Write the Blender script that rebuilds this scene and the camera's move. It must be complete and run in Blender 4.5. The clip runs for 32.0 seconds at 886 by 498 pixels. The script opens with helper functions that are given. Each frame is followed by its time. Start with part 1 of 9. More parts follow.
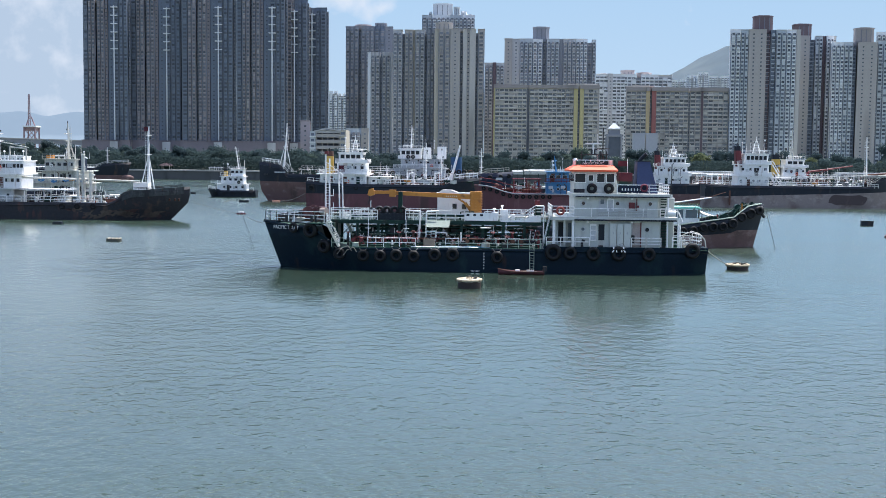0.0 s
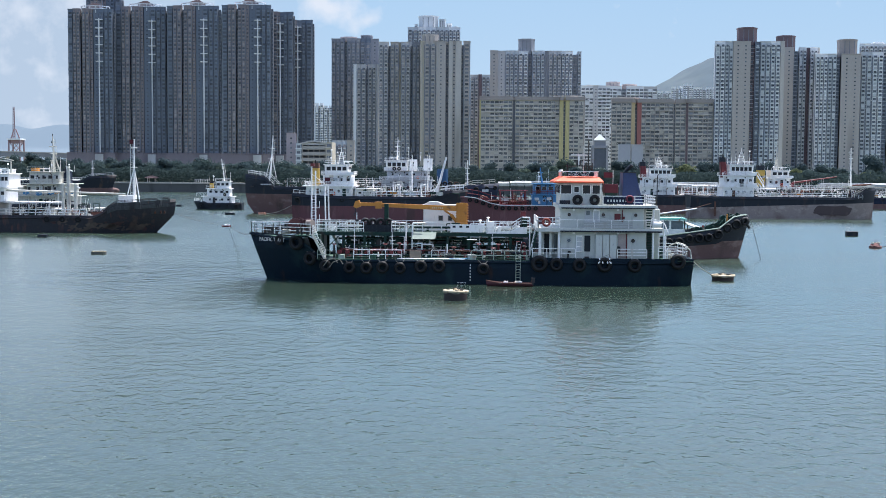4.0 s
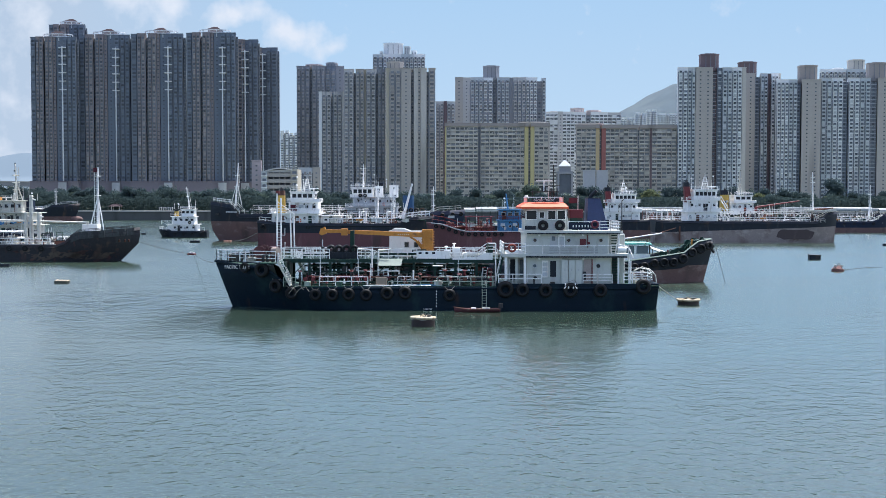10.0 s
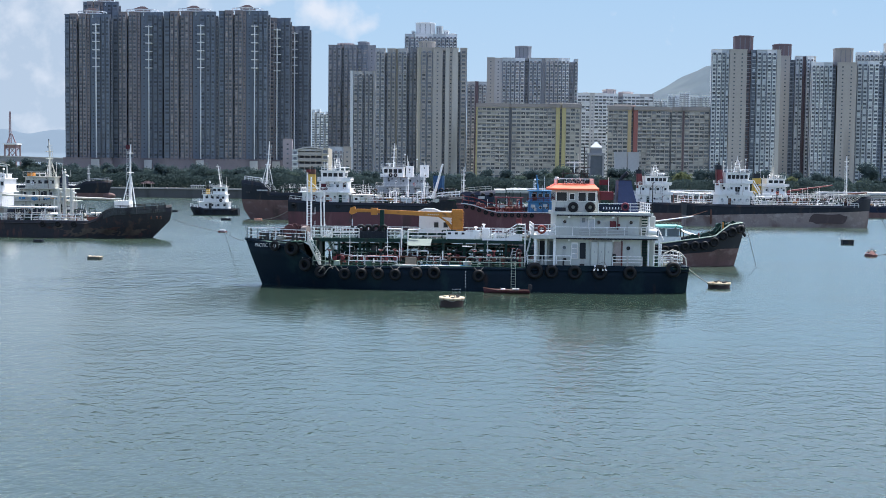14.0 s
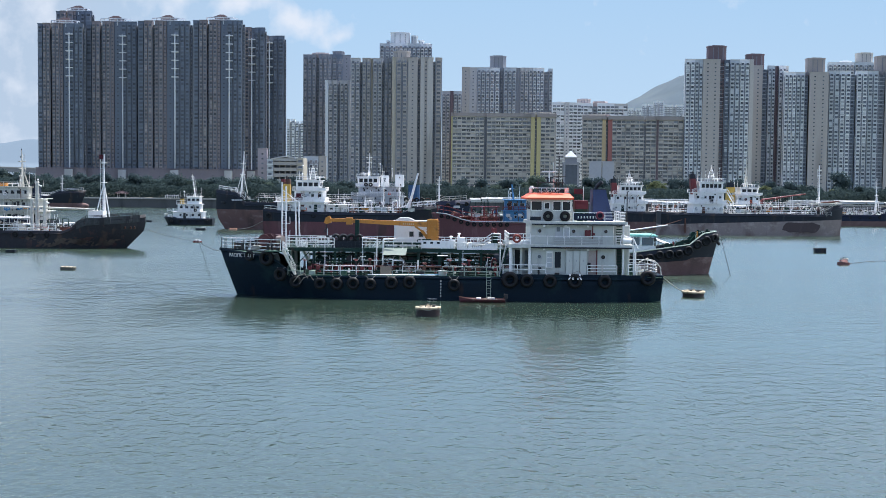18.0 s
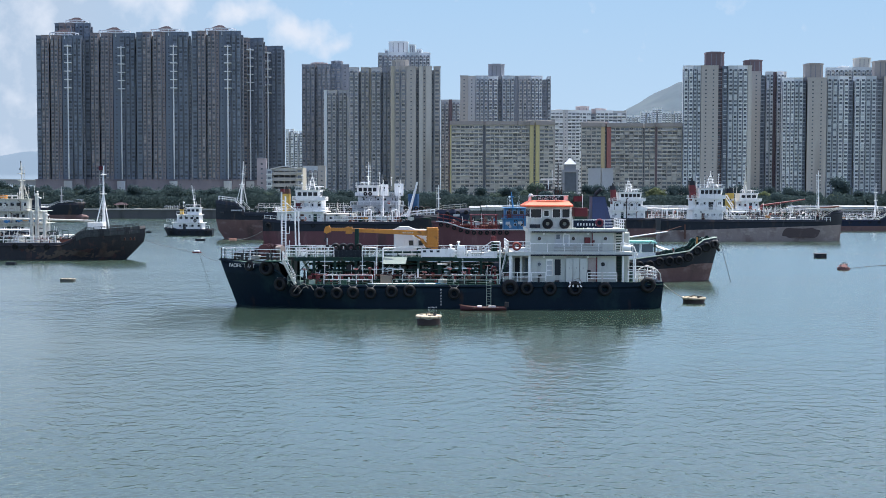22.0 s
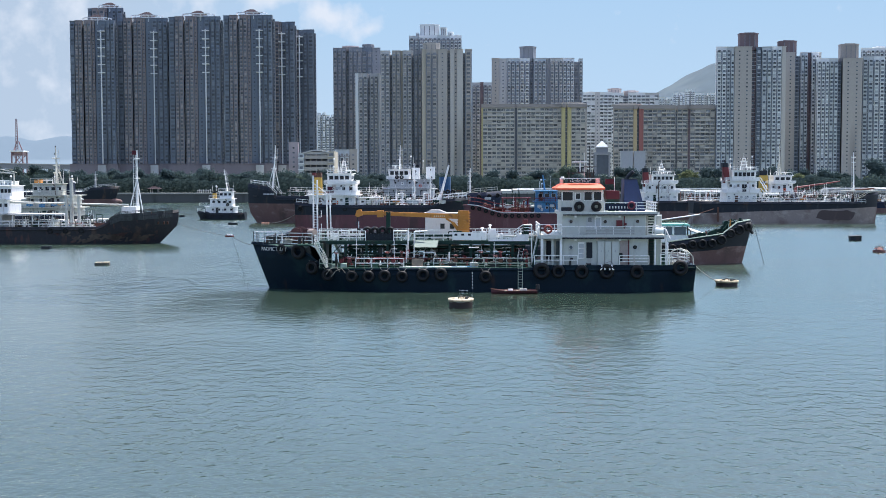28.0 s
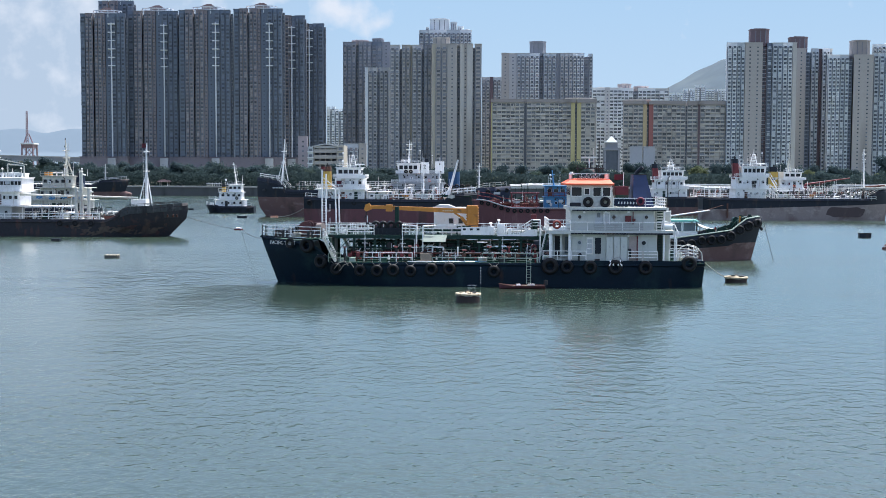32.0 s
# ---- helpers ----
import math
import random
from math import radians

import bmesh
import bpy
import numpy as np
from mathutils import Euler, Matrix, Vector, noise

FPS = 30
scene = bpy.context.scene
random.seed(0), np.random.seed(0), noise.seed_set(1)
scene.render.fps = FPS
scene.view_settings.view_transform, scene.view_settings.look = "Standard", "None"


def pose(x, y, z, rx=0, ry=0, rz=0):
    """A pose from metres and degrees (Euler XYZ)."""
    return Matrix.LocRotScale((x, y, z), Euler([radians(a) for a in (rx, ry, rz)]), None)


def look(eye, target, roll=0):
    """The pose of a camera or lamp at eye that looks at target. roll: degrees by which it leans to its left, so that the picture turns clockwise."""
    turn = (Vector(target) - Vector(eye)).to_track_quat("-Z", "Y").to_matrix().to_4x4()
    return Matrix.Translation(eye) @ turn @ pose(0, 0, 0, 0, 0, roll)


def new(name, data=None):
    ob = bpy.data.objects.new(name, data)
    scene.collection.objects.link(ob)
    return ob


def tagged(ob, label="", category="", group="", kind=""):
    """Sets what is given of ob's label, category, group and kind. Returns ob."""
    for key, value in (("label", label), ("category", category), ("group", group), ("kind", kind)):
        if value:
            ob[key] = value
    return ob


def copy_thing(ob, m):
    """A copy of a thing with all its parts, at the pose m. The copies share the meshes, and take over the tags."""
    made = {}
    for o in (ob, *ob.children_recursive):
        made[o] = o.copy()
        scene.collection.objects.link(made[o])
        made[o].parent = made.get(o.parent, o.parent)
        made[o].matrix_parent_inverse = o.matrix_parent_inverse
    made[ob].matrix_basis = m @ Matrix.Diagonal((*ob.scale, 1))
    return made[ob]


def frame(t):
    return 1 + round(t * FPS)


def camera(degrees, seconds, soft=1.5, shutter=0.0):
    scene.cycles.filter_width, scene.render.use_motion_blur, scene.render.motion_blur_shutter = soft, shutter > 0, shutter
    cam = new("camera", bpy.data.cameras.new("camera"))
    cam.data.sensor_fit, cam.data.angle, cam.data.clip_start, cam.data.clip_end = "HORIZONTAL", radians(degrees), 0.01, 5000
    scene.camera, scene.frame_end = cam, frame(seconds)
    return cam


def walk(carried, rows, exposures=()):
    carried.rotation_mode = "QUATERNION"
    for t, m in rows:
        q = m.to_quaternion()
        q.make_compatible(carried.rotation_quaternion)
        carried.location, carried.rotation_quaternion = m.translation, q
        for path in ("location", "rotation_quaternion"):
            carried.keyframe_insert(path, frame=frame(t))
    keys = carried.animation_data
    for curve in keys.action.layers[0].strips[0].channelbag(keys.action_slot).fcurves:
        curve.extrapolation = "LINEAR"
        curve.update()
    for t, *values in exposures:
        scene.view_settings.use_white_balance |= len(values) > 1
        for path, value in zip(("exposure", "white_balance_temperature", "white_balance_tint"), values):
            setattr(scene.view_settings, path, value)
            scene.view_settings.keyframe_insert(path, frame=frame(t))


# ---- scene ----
# ---- camera: held by hand at one spot above the quay, it only turns ----
cam = camera(40.3, 32.0, soft=0.42)
TURNS = [  # seconds, yaw, pitch, roll
    (0, 2.064, -4.336, -0.571), (0.5, 2.337, -4.284, -0.578), (1, 1.947, -4.181, -0.772), (1.5, 1.399, -4.140, -0.710),
    (2, 1.340, -4.092, -0.711), (2.5, 1.498, -3.969, -0.751), (3, 1.532, -3.887, -0.837), (3.5, 1.544, -3.811, -0.535),
    (5.5, 1.114, -3.498, -0.337), (6, 0.783, -3.135, -0.314), (6.5, 0.161, -2.880, -0.395), (7, -0.041, -2.705, -0.158),
    (7.5, 0.074, -2.651, -0.081), (8, 0.041, -2.714, -0.233), (8.5, -0.060, -2.754, -0.225), (9, 0.000, -2.600, 0.000),
    (9.5, 0.041, -2.521, -0.004), (10, -0.209, -2.516, -0.082), (10.5, -0.460, -2.497, -0.201), (11, -0.791, -2.358, -0.531),
    (11.5, -0.687, -2.430, -0.328), (12, -0.307, -2.748, -0.288), (12.5, 0.143, -2.923, -0.292), (13, 0.793, -3.063, -0.198),
    (13.5, 1.211, -3.290, -0.479), (14, 1.232, -3.456, -0.678), (14.5, 1.045, -3.517, -0.450), (16.5, 0.688, -3.064, -0.415),
    (17, 0.357, -3.060, -0.762), (17.5, 0.164, -3.138, -0.724), (18, 0.062, -2.998, -0.586), (18.5, -0.023, -2.849, -0.500),
    (19, -0.342, -2.823, -0.690), (19.5, -0.374, -2.860, -0.516), (20, -0.023, -2.866, -0.173), (20.5, 0.011, -2.775, -0.249),
    (21, -0.477, -2.593, -0.314), (21.5, -0.355, -2.665, -0.140), (22, 0.033, -2.596, -0.089), (22.5, 0.079, -2.492, -0.244),
    (23, -0.019, -2.492, -0.222), (23.5, 0.526, -2.697, -0.284), (24, 0.852, -2.936, -0.371), (24.5, 0.782, -3.138, -0.718),
    (26.5, 0.599, -3.487, -0.244), (27, 1.087, -3.434, 0.215), (27.5, 1.465, -3.422, 0.253), (28, 1.526, -3.390, 0.102),
    (28.5, 1.811, -3.362, 0.222), (29, 2.111, -3.346, 0.209), (29.5, 2.001, -3.418, 0.032), (30, 1.779, -3.688, -0.122),
    (30.5, 1.849, -3.750, 0.073), (31, 2.138, -3.688, 0.090), (31.5, 2.325, -3.679, 0.104), (32, 1.958, -3.646, -0.215)]
walk(cam, [(t, pose(0, 0, 11.5, 90 + p, r, w)) for t, w, p, r in TURNS], exposures=((0.0, 0.77, 6020, 12), (32.0, 0.77, 6020, 12)))

# ---- world and sun: hazy bright midday, the sun very high, a little behind the ships ----
SUN_ELEVATION, SUN_TURN = radians(70), radians(48)
world = bpy.data.worlds.new("world")
scene.world = world
world.use_nodes = True
wn, wl = world.node_tree.nodes, world.node_tree.links
sky = wn.new("ShaderNodeTexSky")
sky.sky_type, sky.sun_disc = "NISHITA", False
sky.sun_elevation, sky.sun_rotation = SUN_ELEVATION, SUN_TURN
sky.air_density, sky.dust_density, sky.ozone_density = 1.0, 3.0, 1.2
wl.new(sky.outputs[0], wn["Background"].inputs[0])
wn["Background"].inputs[1].default_value = 0.15

sun_data = bpy.data.lights.new("sun", "SUN")
sun_data.energy, sun_data.angle, sun_data.color = 4.3, radians(0.6), (1.0, 0.95, 0.87)
sun = new("sun", sun_data)
sun.matrix_world = look((0, 0, 0), (-math.sin(SUN_TURN) * math.cos(SUN_ELEVATION), -math.cos(SUN_TURN) * math.cos(SUN_ELEVATION),
                                    -math.sin(SUN_ELEVATION)))


# ---- materials ----
def paint(name, color, rough=0.55, metal=0.0, vary=0.25, grain=6.0, stain=None, stain_amount=0.0, stain_scale=0.8, streak=1.0, bump=0.15,
          per_piece=0.0, spec=0.5, second=None):
    """A worn surface: base colour with broad and fine variation, stains of a second colour that run down by streak, and fine relief.
    second: another stain on top, (colour, amount, scale, streak)."""
    m = bpy.data.materials.new(name)
    m.use_nodes = True
    n, l = m.node_tree.nodes, m.node_tree.links
    b = n["Principled BSDF"]
    b.inputs["Roughness"].default_value, b.inputs["Metallic"].default_value = rough, metal
    b.inputs["Specular IOR Level"].default_value = spec
    tc, mp = n.new("ShaderNodeTexCoord"), n.new("ShaderNodeMapping")
    mp.inputs["Scale"].default_value = (1, 1, 1 / streak)
    l.new(tc.outputs["Object"], mp.inputs["Vector"])
    broad, fine = n.new("ShaderNodeTexNoise"), n.new("ShaderNodeTexNoise")
    broad.inputs["Scale"].default_value, broad.inputs["Detail"].default_value = stain_scale, 5
    fine.inputs["Scale"].default_value, fine.inputs["Detail"].default_value = grain, 3
    l.new(mp.outputs[0], broad.inputs["Vector"])
    l.new(tc.outputs["Object"], fine.inputs["Vector"])
    mix = n.new("ShaderNodeMix")
    mix.data_type, mix.blend_type = "RGBA", "MIX"
    dark = [c * (1 - vary) for c in color]
    light = [min(1, c * (1 + vary)) for c in color]
    mix.inputs["A"].default_value, mix.inputs["B"].default_value = (*dark, 1), (*light, 1)
    l.new(fine.outputs["Fac"], mix.inputs["Factor"])
    out = mix.outputs["Result"]
    if stain:
        ramp = n.new("ShaderNodeValToRGB")
        ramp.color_ramp.elements[0].position = 0.72 - 0.4 * stain_amount
        ramp.color_ramp.elements[1].position = 0.82 - 0.25 * stain_amount
        l.new(broad.outputs["Fac"], ramp.inputs[0])
        two = n.new("ShaderNodeMix")
        two.data_type = "RGBA"
        l.new(ramp.outputs[0], two.inputs["Factor"])
        l.new(out, two.inputs["A"])
        two.inputs["B"].default_value = (*stain, 1)
        out = two.outputs["Result"]
    if second:
        tint, amount, size, run = second
        mp2, tx2, ramp2, three = n.new("ShaderNodeMapping"), n.new("ShaderNodeTexNoise"), n.new("ShaderNodeValToRGB"), n.new("ShaderNodeMix")
        mp2.inputs["Location"].default_value, mp2.inputs["Scale"].default_value = (7.3, 2.1, 4.7), (1, 1, 1 / run)
        tx2.inputs["Scale"].default_value, tx2.inputs["Detail"].default_value, tx2.inputs["Roughness"].default_value = size, 6, 0.62
        l.new(tc.outputs["Object"], mp2.inputs["Vector"])
        l.new(mp2.outputs[0], tx2.inputs["Vector"])
        ramp2.color_ramp.elements[0].position, ramp2.color_ramp.elements[1].position = 0.7 - 0.35 * amount, 0.8 - 0.25 * amount
        l.new(tx2.outputs["Fac"], ramp2.inputs[0])
        three.data_type = "RGBA"
        l.new(ramp2.outputs[0], three.inputs["Factor"])
        l.new(out, three.inputs["A"])
        three.inputs["B"].default_value = (*tint, 1)
        out = three.outputs["Result"]
    if per_piece:
        geo, mr, mul = n.new("ShaderNodeNewGeometry"), n.new("ShaderNodeMapRange"), n.new("ShaderNodeMix")
        mr.inputs["To Min"].default_value, mr.inputs["To Max"].default_value = 1 - per_piece, 1 + per_piece
        l.new(geo.outputs["Random Per Island"], mr.inputs["Value"])
        mul.data_type, mul.blend_type = "RGBA", "MULTIPLY"
        mul.inputs["Factor"].default_value = 1
        l.new(out, mul.inputs["A"])
        l.new(mr.outputs[0], mul.inputs["B"])
        out = mul.outputs["Result"]
    l.new(out, b.inputs["Base Color"])
    bp = n.new("ShaderNodeBump")
    bp.inputs["Strength"].default_value, bp.inputs["Distance"].default_value = bump, 0.02
    l.new(fine.outputs["Fac"], bp.inputs["Height"])
    l.new(bp.outputs[0], b.inputs["Normal"])
    return m


RUST = (0.16, 0.07, 0.035)
M_HULL = paint("hull_navy_black", (0.004, 0.013, 0.023), 0.55, spec=0.14, vary=0.4, stain=(0.036, 0.024, 0.02), stain_amount=0.16, stain_scale=0.6, streak=3,
               second=((0.012, 0.032, 0.036), 0.5, 0.35, 1.5))
M_BLACK = paint("hull_black", (0.013, 0.018, 0.026), 0.55, spec=0.3, vary=0.4, stain=(0.06, 0.04, 0.032), stain_amount=0.34, stain_scale=0.5, streak=3,
                second=((0.05, 0.055, 0.06), 0.3, 0.9, 6))
M_BOOT = paint("antifouling_red", (0.125, 0.046, 0.05), 0.7, stain=(0.06, 0.035, 0.03), stain_amount=0.45, stain_scale=0.35, streak=3,
               second=((0.17, 0.085, 0.08), 0.4, 0.8, 5))
M_BOOTBROWN = paint("antifouling_brown", (0.15, 0.085, 0.075), 0.75, stain=(0.08, 0.05, 0.042), stain_amount=0.5, stain_scale=0.3, streak=2,
                    second=((0.22, 0.15, 0.135), 0.45, 0.45, 0.6))
M_BOOTGREY = paint("bottom_paint_grey_brown", (0.25, 0.205, 0.185), 0.75, stain=(0.12, 0.07, 0.058), stain_amount=0.5, stain_scale=0.25, streak=2,
                   second=((0.35, 0.3, 0.265), 0.5, 0.4, 0.7))
M_RUSTY = paint("rusty_hull_plate", (0.018, 0.018, 0.022), 0.75, stain=(0.075, 0.045, 0.034), stain_amount=0.32, stain_scale=0.6, streak=1.6, vary=0.5, grain=2.5,
                second=((0.075, 0.032, 0.027), 0.36, 1.1, 3))
M_RUSTLOW = paint("weathered_lower_plate", (0.085, 0.064, 0.048), 0.8, stain=(0.028, 0.022, 0.022), stain_amount=0.55, stain_scale=0.3, streak=0.7, vary=0.5, grain=2.0,
                  second=((0.1, 0.036, 0.03), 0.45, 0.4, 1.2))
M_RUST = paint("rust_brown", (0.11, 0.05, 0.035), 0.85, stain=(0.05, 0.03, 0.025), stain_amount=0.5, stain_scale=1.5)
M_WHITE = paint("white_marine_paint", (0.88, 0.87, 0.84), 0.45, vary=0.05, stain=(0.5, 0.4, 0.31), stain_amount=0.24, stain_scale=1.1, streak=6,
                second=((0.66, 0.64, 0.6), 0.4, 2.4, 3))
M_CREAM = paint("cream_marine_paint", (0.58, 0.57, 0.5), 0.55, vary=0.1, stain=(0.28, 0.19, 0.13), stain_amount=0.32, stain_scale=1.0, streak=5,
                second=((0.38, 0.37, 0.33), 0.5, 2.2, 2))
M_GREYWHITE = paint("weathered_grey_white_paint", (0.5, 0.51, 0.51), 0.6, vary=0.12, stain=(0.25, 0.16, 0.11), stain_amount=0.3, stain_scale=0.8, streak=5)
M_DECK = paint("green_deck_paint", (0.03, 0.09, 0.062), 0.65, stain=(0.1, 0.115, 0.09), stain_amount=0.35, stain_scale=0.9, second=((0.06, 0.035, 0.025), 0.4, 1.6, 1))
M_GREENSTEEL = paint("dark_green_steel", (0.009, 0.034, 0.026), 0.6, spec=0.25, stain=(0.03, 0.024, 0.02), stain_amount=0.35)
M_PALEGREEN = paint("pale_green_paint", (0.33, 0.4, 0.33), 0.55, vary=0.12, stain=(0.2, 0.15, 0.1), stain_amount=0.2)
M_DECKRED = paint("red_oxide_deck", (0.17, 0.065, 0.045), 0.7, stain=(0.09, 0.06, 0.05), stain_amount=0.4)
M_DECKGREY = paint("grey_deck", (0.2, 0.2, 0.19), 0.7, stain=(0.12, 0.08, 0.06), stain_amount=0.4)
M_ORANGE = paint("orange_crane_paint", (0.5, 0.21, 0.03), 0.5, vary=0.15, stain=(0.2, 0.09, 0.03), stain_amount=0.3, stain_scale=1.5)
M_ROOF = paint("orange_red_roof_paint", (0.75, 0.11, 0.035), 0.55, vary=0.08, stain=(0.4, 0.08, 0.04), stain_amount=0.12)
M_RED = paint("red_paint", (0.13, 0.016, 0.02), 0.5, vary=0.15, stain=(0.16, 0.04, 0.03), stain_amount=0.2)
M_NAVY = paint("navy_funnel_paint", (0.004, 0.012, 0.034), 0.5, spec=0.3, stain=(0.05, 0.05, 0.055), stain_amount=0.15)
M_BLUE = paint("blue_paint", (0.055, 0.2, 0.38), 0.55, vary=0.18, stain=(0.16, 0.2, 0.22), stain_amount=0.3, stain_scale=1.5)
M_YELLOW = paint("yellow_paint", (0.5, 0.33, 0.06), 0.5, vary=0.12, stain=(0.3, 0.16, 0.05), stain_amount=0.15)
M_TEAL = paint("teal_canopy", (0.22, 0.48, 0.42), 0.6, vary=0.1)
M_RUBBER = paint("tyre_rubber", (0.007, 0.0075, 0.008), 0.55, spec=0.28, vary=0.4, stain=(0.04, 0.034, 0.03), stain_amount=0.2, stain_scale=3)
M_ROPE = paint("mooring_rope", (0.3, 0.29, 0.25), 0.9, vary=0.3, grain=20)
M_DARKROPE = paint("wet_dark_rope", (0.06, 0.055, 0.05), 0.9, vary=0.3, grain=20)
M_GALV = paint("galvanised_pipe", (0.35, 0.36, 0.36), 0.45, 0.4, vary=0.15)
M_IRON = paint("dark_iron_fitting", (0.03, 0.03, 0.032), 0.6, 0.2, vary=0.25, stain=RUST, stain_amount=0.25)
M_FLAG = paint("red_flag_cloth", (0.085, 0.012, 0.02), 0.85, vary=0.15)
M_GLASS = paint("dark_window_glass", (0.02, 0.025, 0.03), 0.08, vary=0.2, bump=0.0, per_piece=0.5)
M_GLASSPALE = paint("pale_window_glass", (0.12, 0.15, 0.17), 0.1, vary=0.2, bump=0.0, per_piece=0.4)
M_LETTER = paint("white_lettering", (0.72, 0.72, 0.7), 0.6, vary=0.05)
M_TIMBER = paint("weathered_timber", (0.26, 0.21, 0.16), 0.8, vary=0.25, grain=14)

# water: turbid green-grey harbour with small wind ripples in broad gust patches
M_WATER = bpy.data.materials.new("harbour_water")
M_WATER.use_nodes = True
n, l = M_WATER.node_tree.nodes, M_WATER.node_tree.links
b = n["Principled BSDF"]
b.inputs["IOR"].default_value = 1.62
tc = n.new("ShaderNodeTexCoord")


def ripple(scale, detail, stretch, turn=0.0):
    mp, tx = n.new("ShaderNodeMapping"), n.new("ShaderNodeTexNoise")
    mp.inputs["Scale"].default_value, mp.inputs["Rotation"].default_value = (1, stretch, 1), (0, 0, radians(turn))
    tx.inputs["Scale"].default_value, tx.inputs["Detail"].default_value = scale, detail
    l.new(tc.outputs["Object"], mp.inputs["Vector"])
    l.new(mp.outputs[0], tx.inputs["Vector"])
    return tx


small, swell, gust, crisp = ripple(1.15, 2.5, 0.8, 8), ripple(0.36, 2, 0.8, -6), ripple(0.022, 3, 2.2, 4), ripple(3.6, 2, 0.75, 14)
place = n.new("ShaderNodeSeparateXYZ")
l.new(tc.outputs["Object"], place.inputs[0])


def span(value, a0, a1, b0, b1):
    """value from a0..a1 to b0..b1, held at the ends."""
    mr = n.new("ShaderNodeMapRange")
    for key, v in (("From Min", a0), ("From Max", a1), ("To Min", b0), ("To Max", b1)):
        mr.inputs[key].default_value = v
    l.new(value, mr.inputs["Value"])
    return mr.outputs[0]


def maths(kind, p, q):
    m = n.new("ShaderNodeMath")
    m.operation = kind
    for i, v in enumerate((p, q)):
        if isinstance(v, (int, float)):
            m.inputs[i].default_value = v
        else:
            l.new(v, m.inputs[i])
    return m.outputs[0]


# wind: gusts come in patches; slicks lie off both ends of the tanker
wind = span(gust.outputs["Fac"], 0.38, 0.62, 0.6, 1.05)
aside = maths("ABSOLUTE", maths("ADD", place.outputs["X"], 8.0), 0)
calm = maths("SUBTRACT", 1.0, maths("MULTIPLY", span(aside, 20, 42, 0, 0.62), span(place.outputs["Y"], 88, 125, 0, 1)))
cat, far_off = n.new("ShaderNodeMapping"), n.new("ShaderNodeVectorMath")  # a cat's paw of wind off the tanker's bow
cat.vector_type, far_off.operation = "TEXTURE", "LENGTH"
cat.inputs["Location"].default_value, cat.inputs["Scale"].default_value = (-33, 128, 0), (19, 26, 1)
l.new(tc.outputs["Object"], cat.inputs["Vector"])
l.new(cat.outputs[0], far_off.inputs[0])
paw = maths("MULTIPLY", span(far_off.outputs["Value"], 1.0, 0.4, 0, 1), span(ripple(0.08, 3, 2, 10).outputs["Fac"], 0.38, 0.55, 0.3, 1))
b0, b1, b2 = n.new("ShaderNodeBump"), n.new("ShaderNodeBump"), n.new("ShaderNodeBump")
b0.inputs["Distance"].default_value = 0.02
near = span(place.outputs["Y"], 42, 90, 3.4, 1.0)  # short steep wavelets off the near shore
l.new(maths("MULTIPLY", wind, near), b0.inputs["Strength"])
l.new(crisp.outputs["Fac"], b0.inputs["Height"])
b1.inputs["Distance"].default_value, b2.inputs["Distance"].default_value = 0.066, 0.12
l.new(maths("MAXIMUM", maths("MULTIPLY", maths("MULTIPLY", wind, near), calm), maths("MULTIPLY", paw, 2.8)), b1.inputs["Strength"])
l.new(maths("MAXIMUM", maths("MULTIPLY", calm, 0.55), maths("MULTIPLY", paw, 2.0)), b2.inputs["Strength"])
l.new(small.outputs["Fac"], b1.inputs["Height"])
l.new(swell.outputs["Fac"], b2.inputs["Height"])
l.new(b2.outputs[0], b1.inputs["Normal"])
# the wave faces that show are those that lean to the near shore
lean, unit, lean_to = n.new("ShaderNodeVectorMath"), n.new("ShaderNodeVectorMath"), n.new("ShaderNodeCombineXYZ")
lean.operation, unit.operation = "ADD", "NORMALIZE"
lee = maths("MULTIPLY", maths("MULTIPLY", span(place.outputs["Y"], 92, 110, 0, 0.85), span(place.outputs["Y"], 126, 122, 0, 1)),
            span(maths("ABSOLUTE", maths("ADD", place.outputs["X"], 0.5), 0), 27, 21, 0, 1))
faces = maths("ADD", maths("ADD", span(place.outputs["Y"], 66, 112, -0.034, -0.05), span(place.outputs["Y"], 40, 66, -0.05, 0)), span(place.outputs["Y"], 112, 200, 0, -0.034))
l.new(maths("MULTIPLY", faces, maths("SUBTRACT", 1.0, lee)), lean_to.inputs["Y"])
l.new(lean_to.outputs[0], lean.inputs[1])
l.new(b1.outputs[0], b0.inputs["Normal"])
l.new(b0.outputs[0], lean.inputs[0])
l.new(lean.outputs[0], unit.inputs[0])
l.new(unit.outputs[0], b.inputs["Normal"])
murk = n.new("ShaderNodeMix")
murk.data_type = "RGBA"
murk.inputs["A"].default_value, murk.inputs["B"].default_value = (0.031, 0.052, 0.037, 1), (0.039, 0.063, 0.045, 1)
l.new(gust.outputs["Fac"], murk.inputs["Factor"])
l.new(murk.outputs["Result"], b.inputs["Base Color"])
b.inputs["Coat Roughness"].default_value = 0.15
l.new(span(place.outputs["Y"], 45, 95, 0.15, 0.45), b.inputs["Coat Weight"])  # added coat brightens the sky's reflection away from the near shore
l.new(unit.outputs[0], b.inputs["Coat Normal"])
l.new(maths("SUBTRACT", span(gust.outputs["Fac"], 0.38, 0.62, 0.15, 0.21), maths("MULTIPLY", lee, 0.07)), b.inputs["Roughness"])


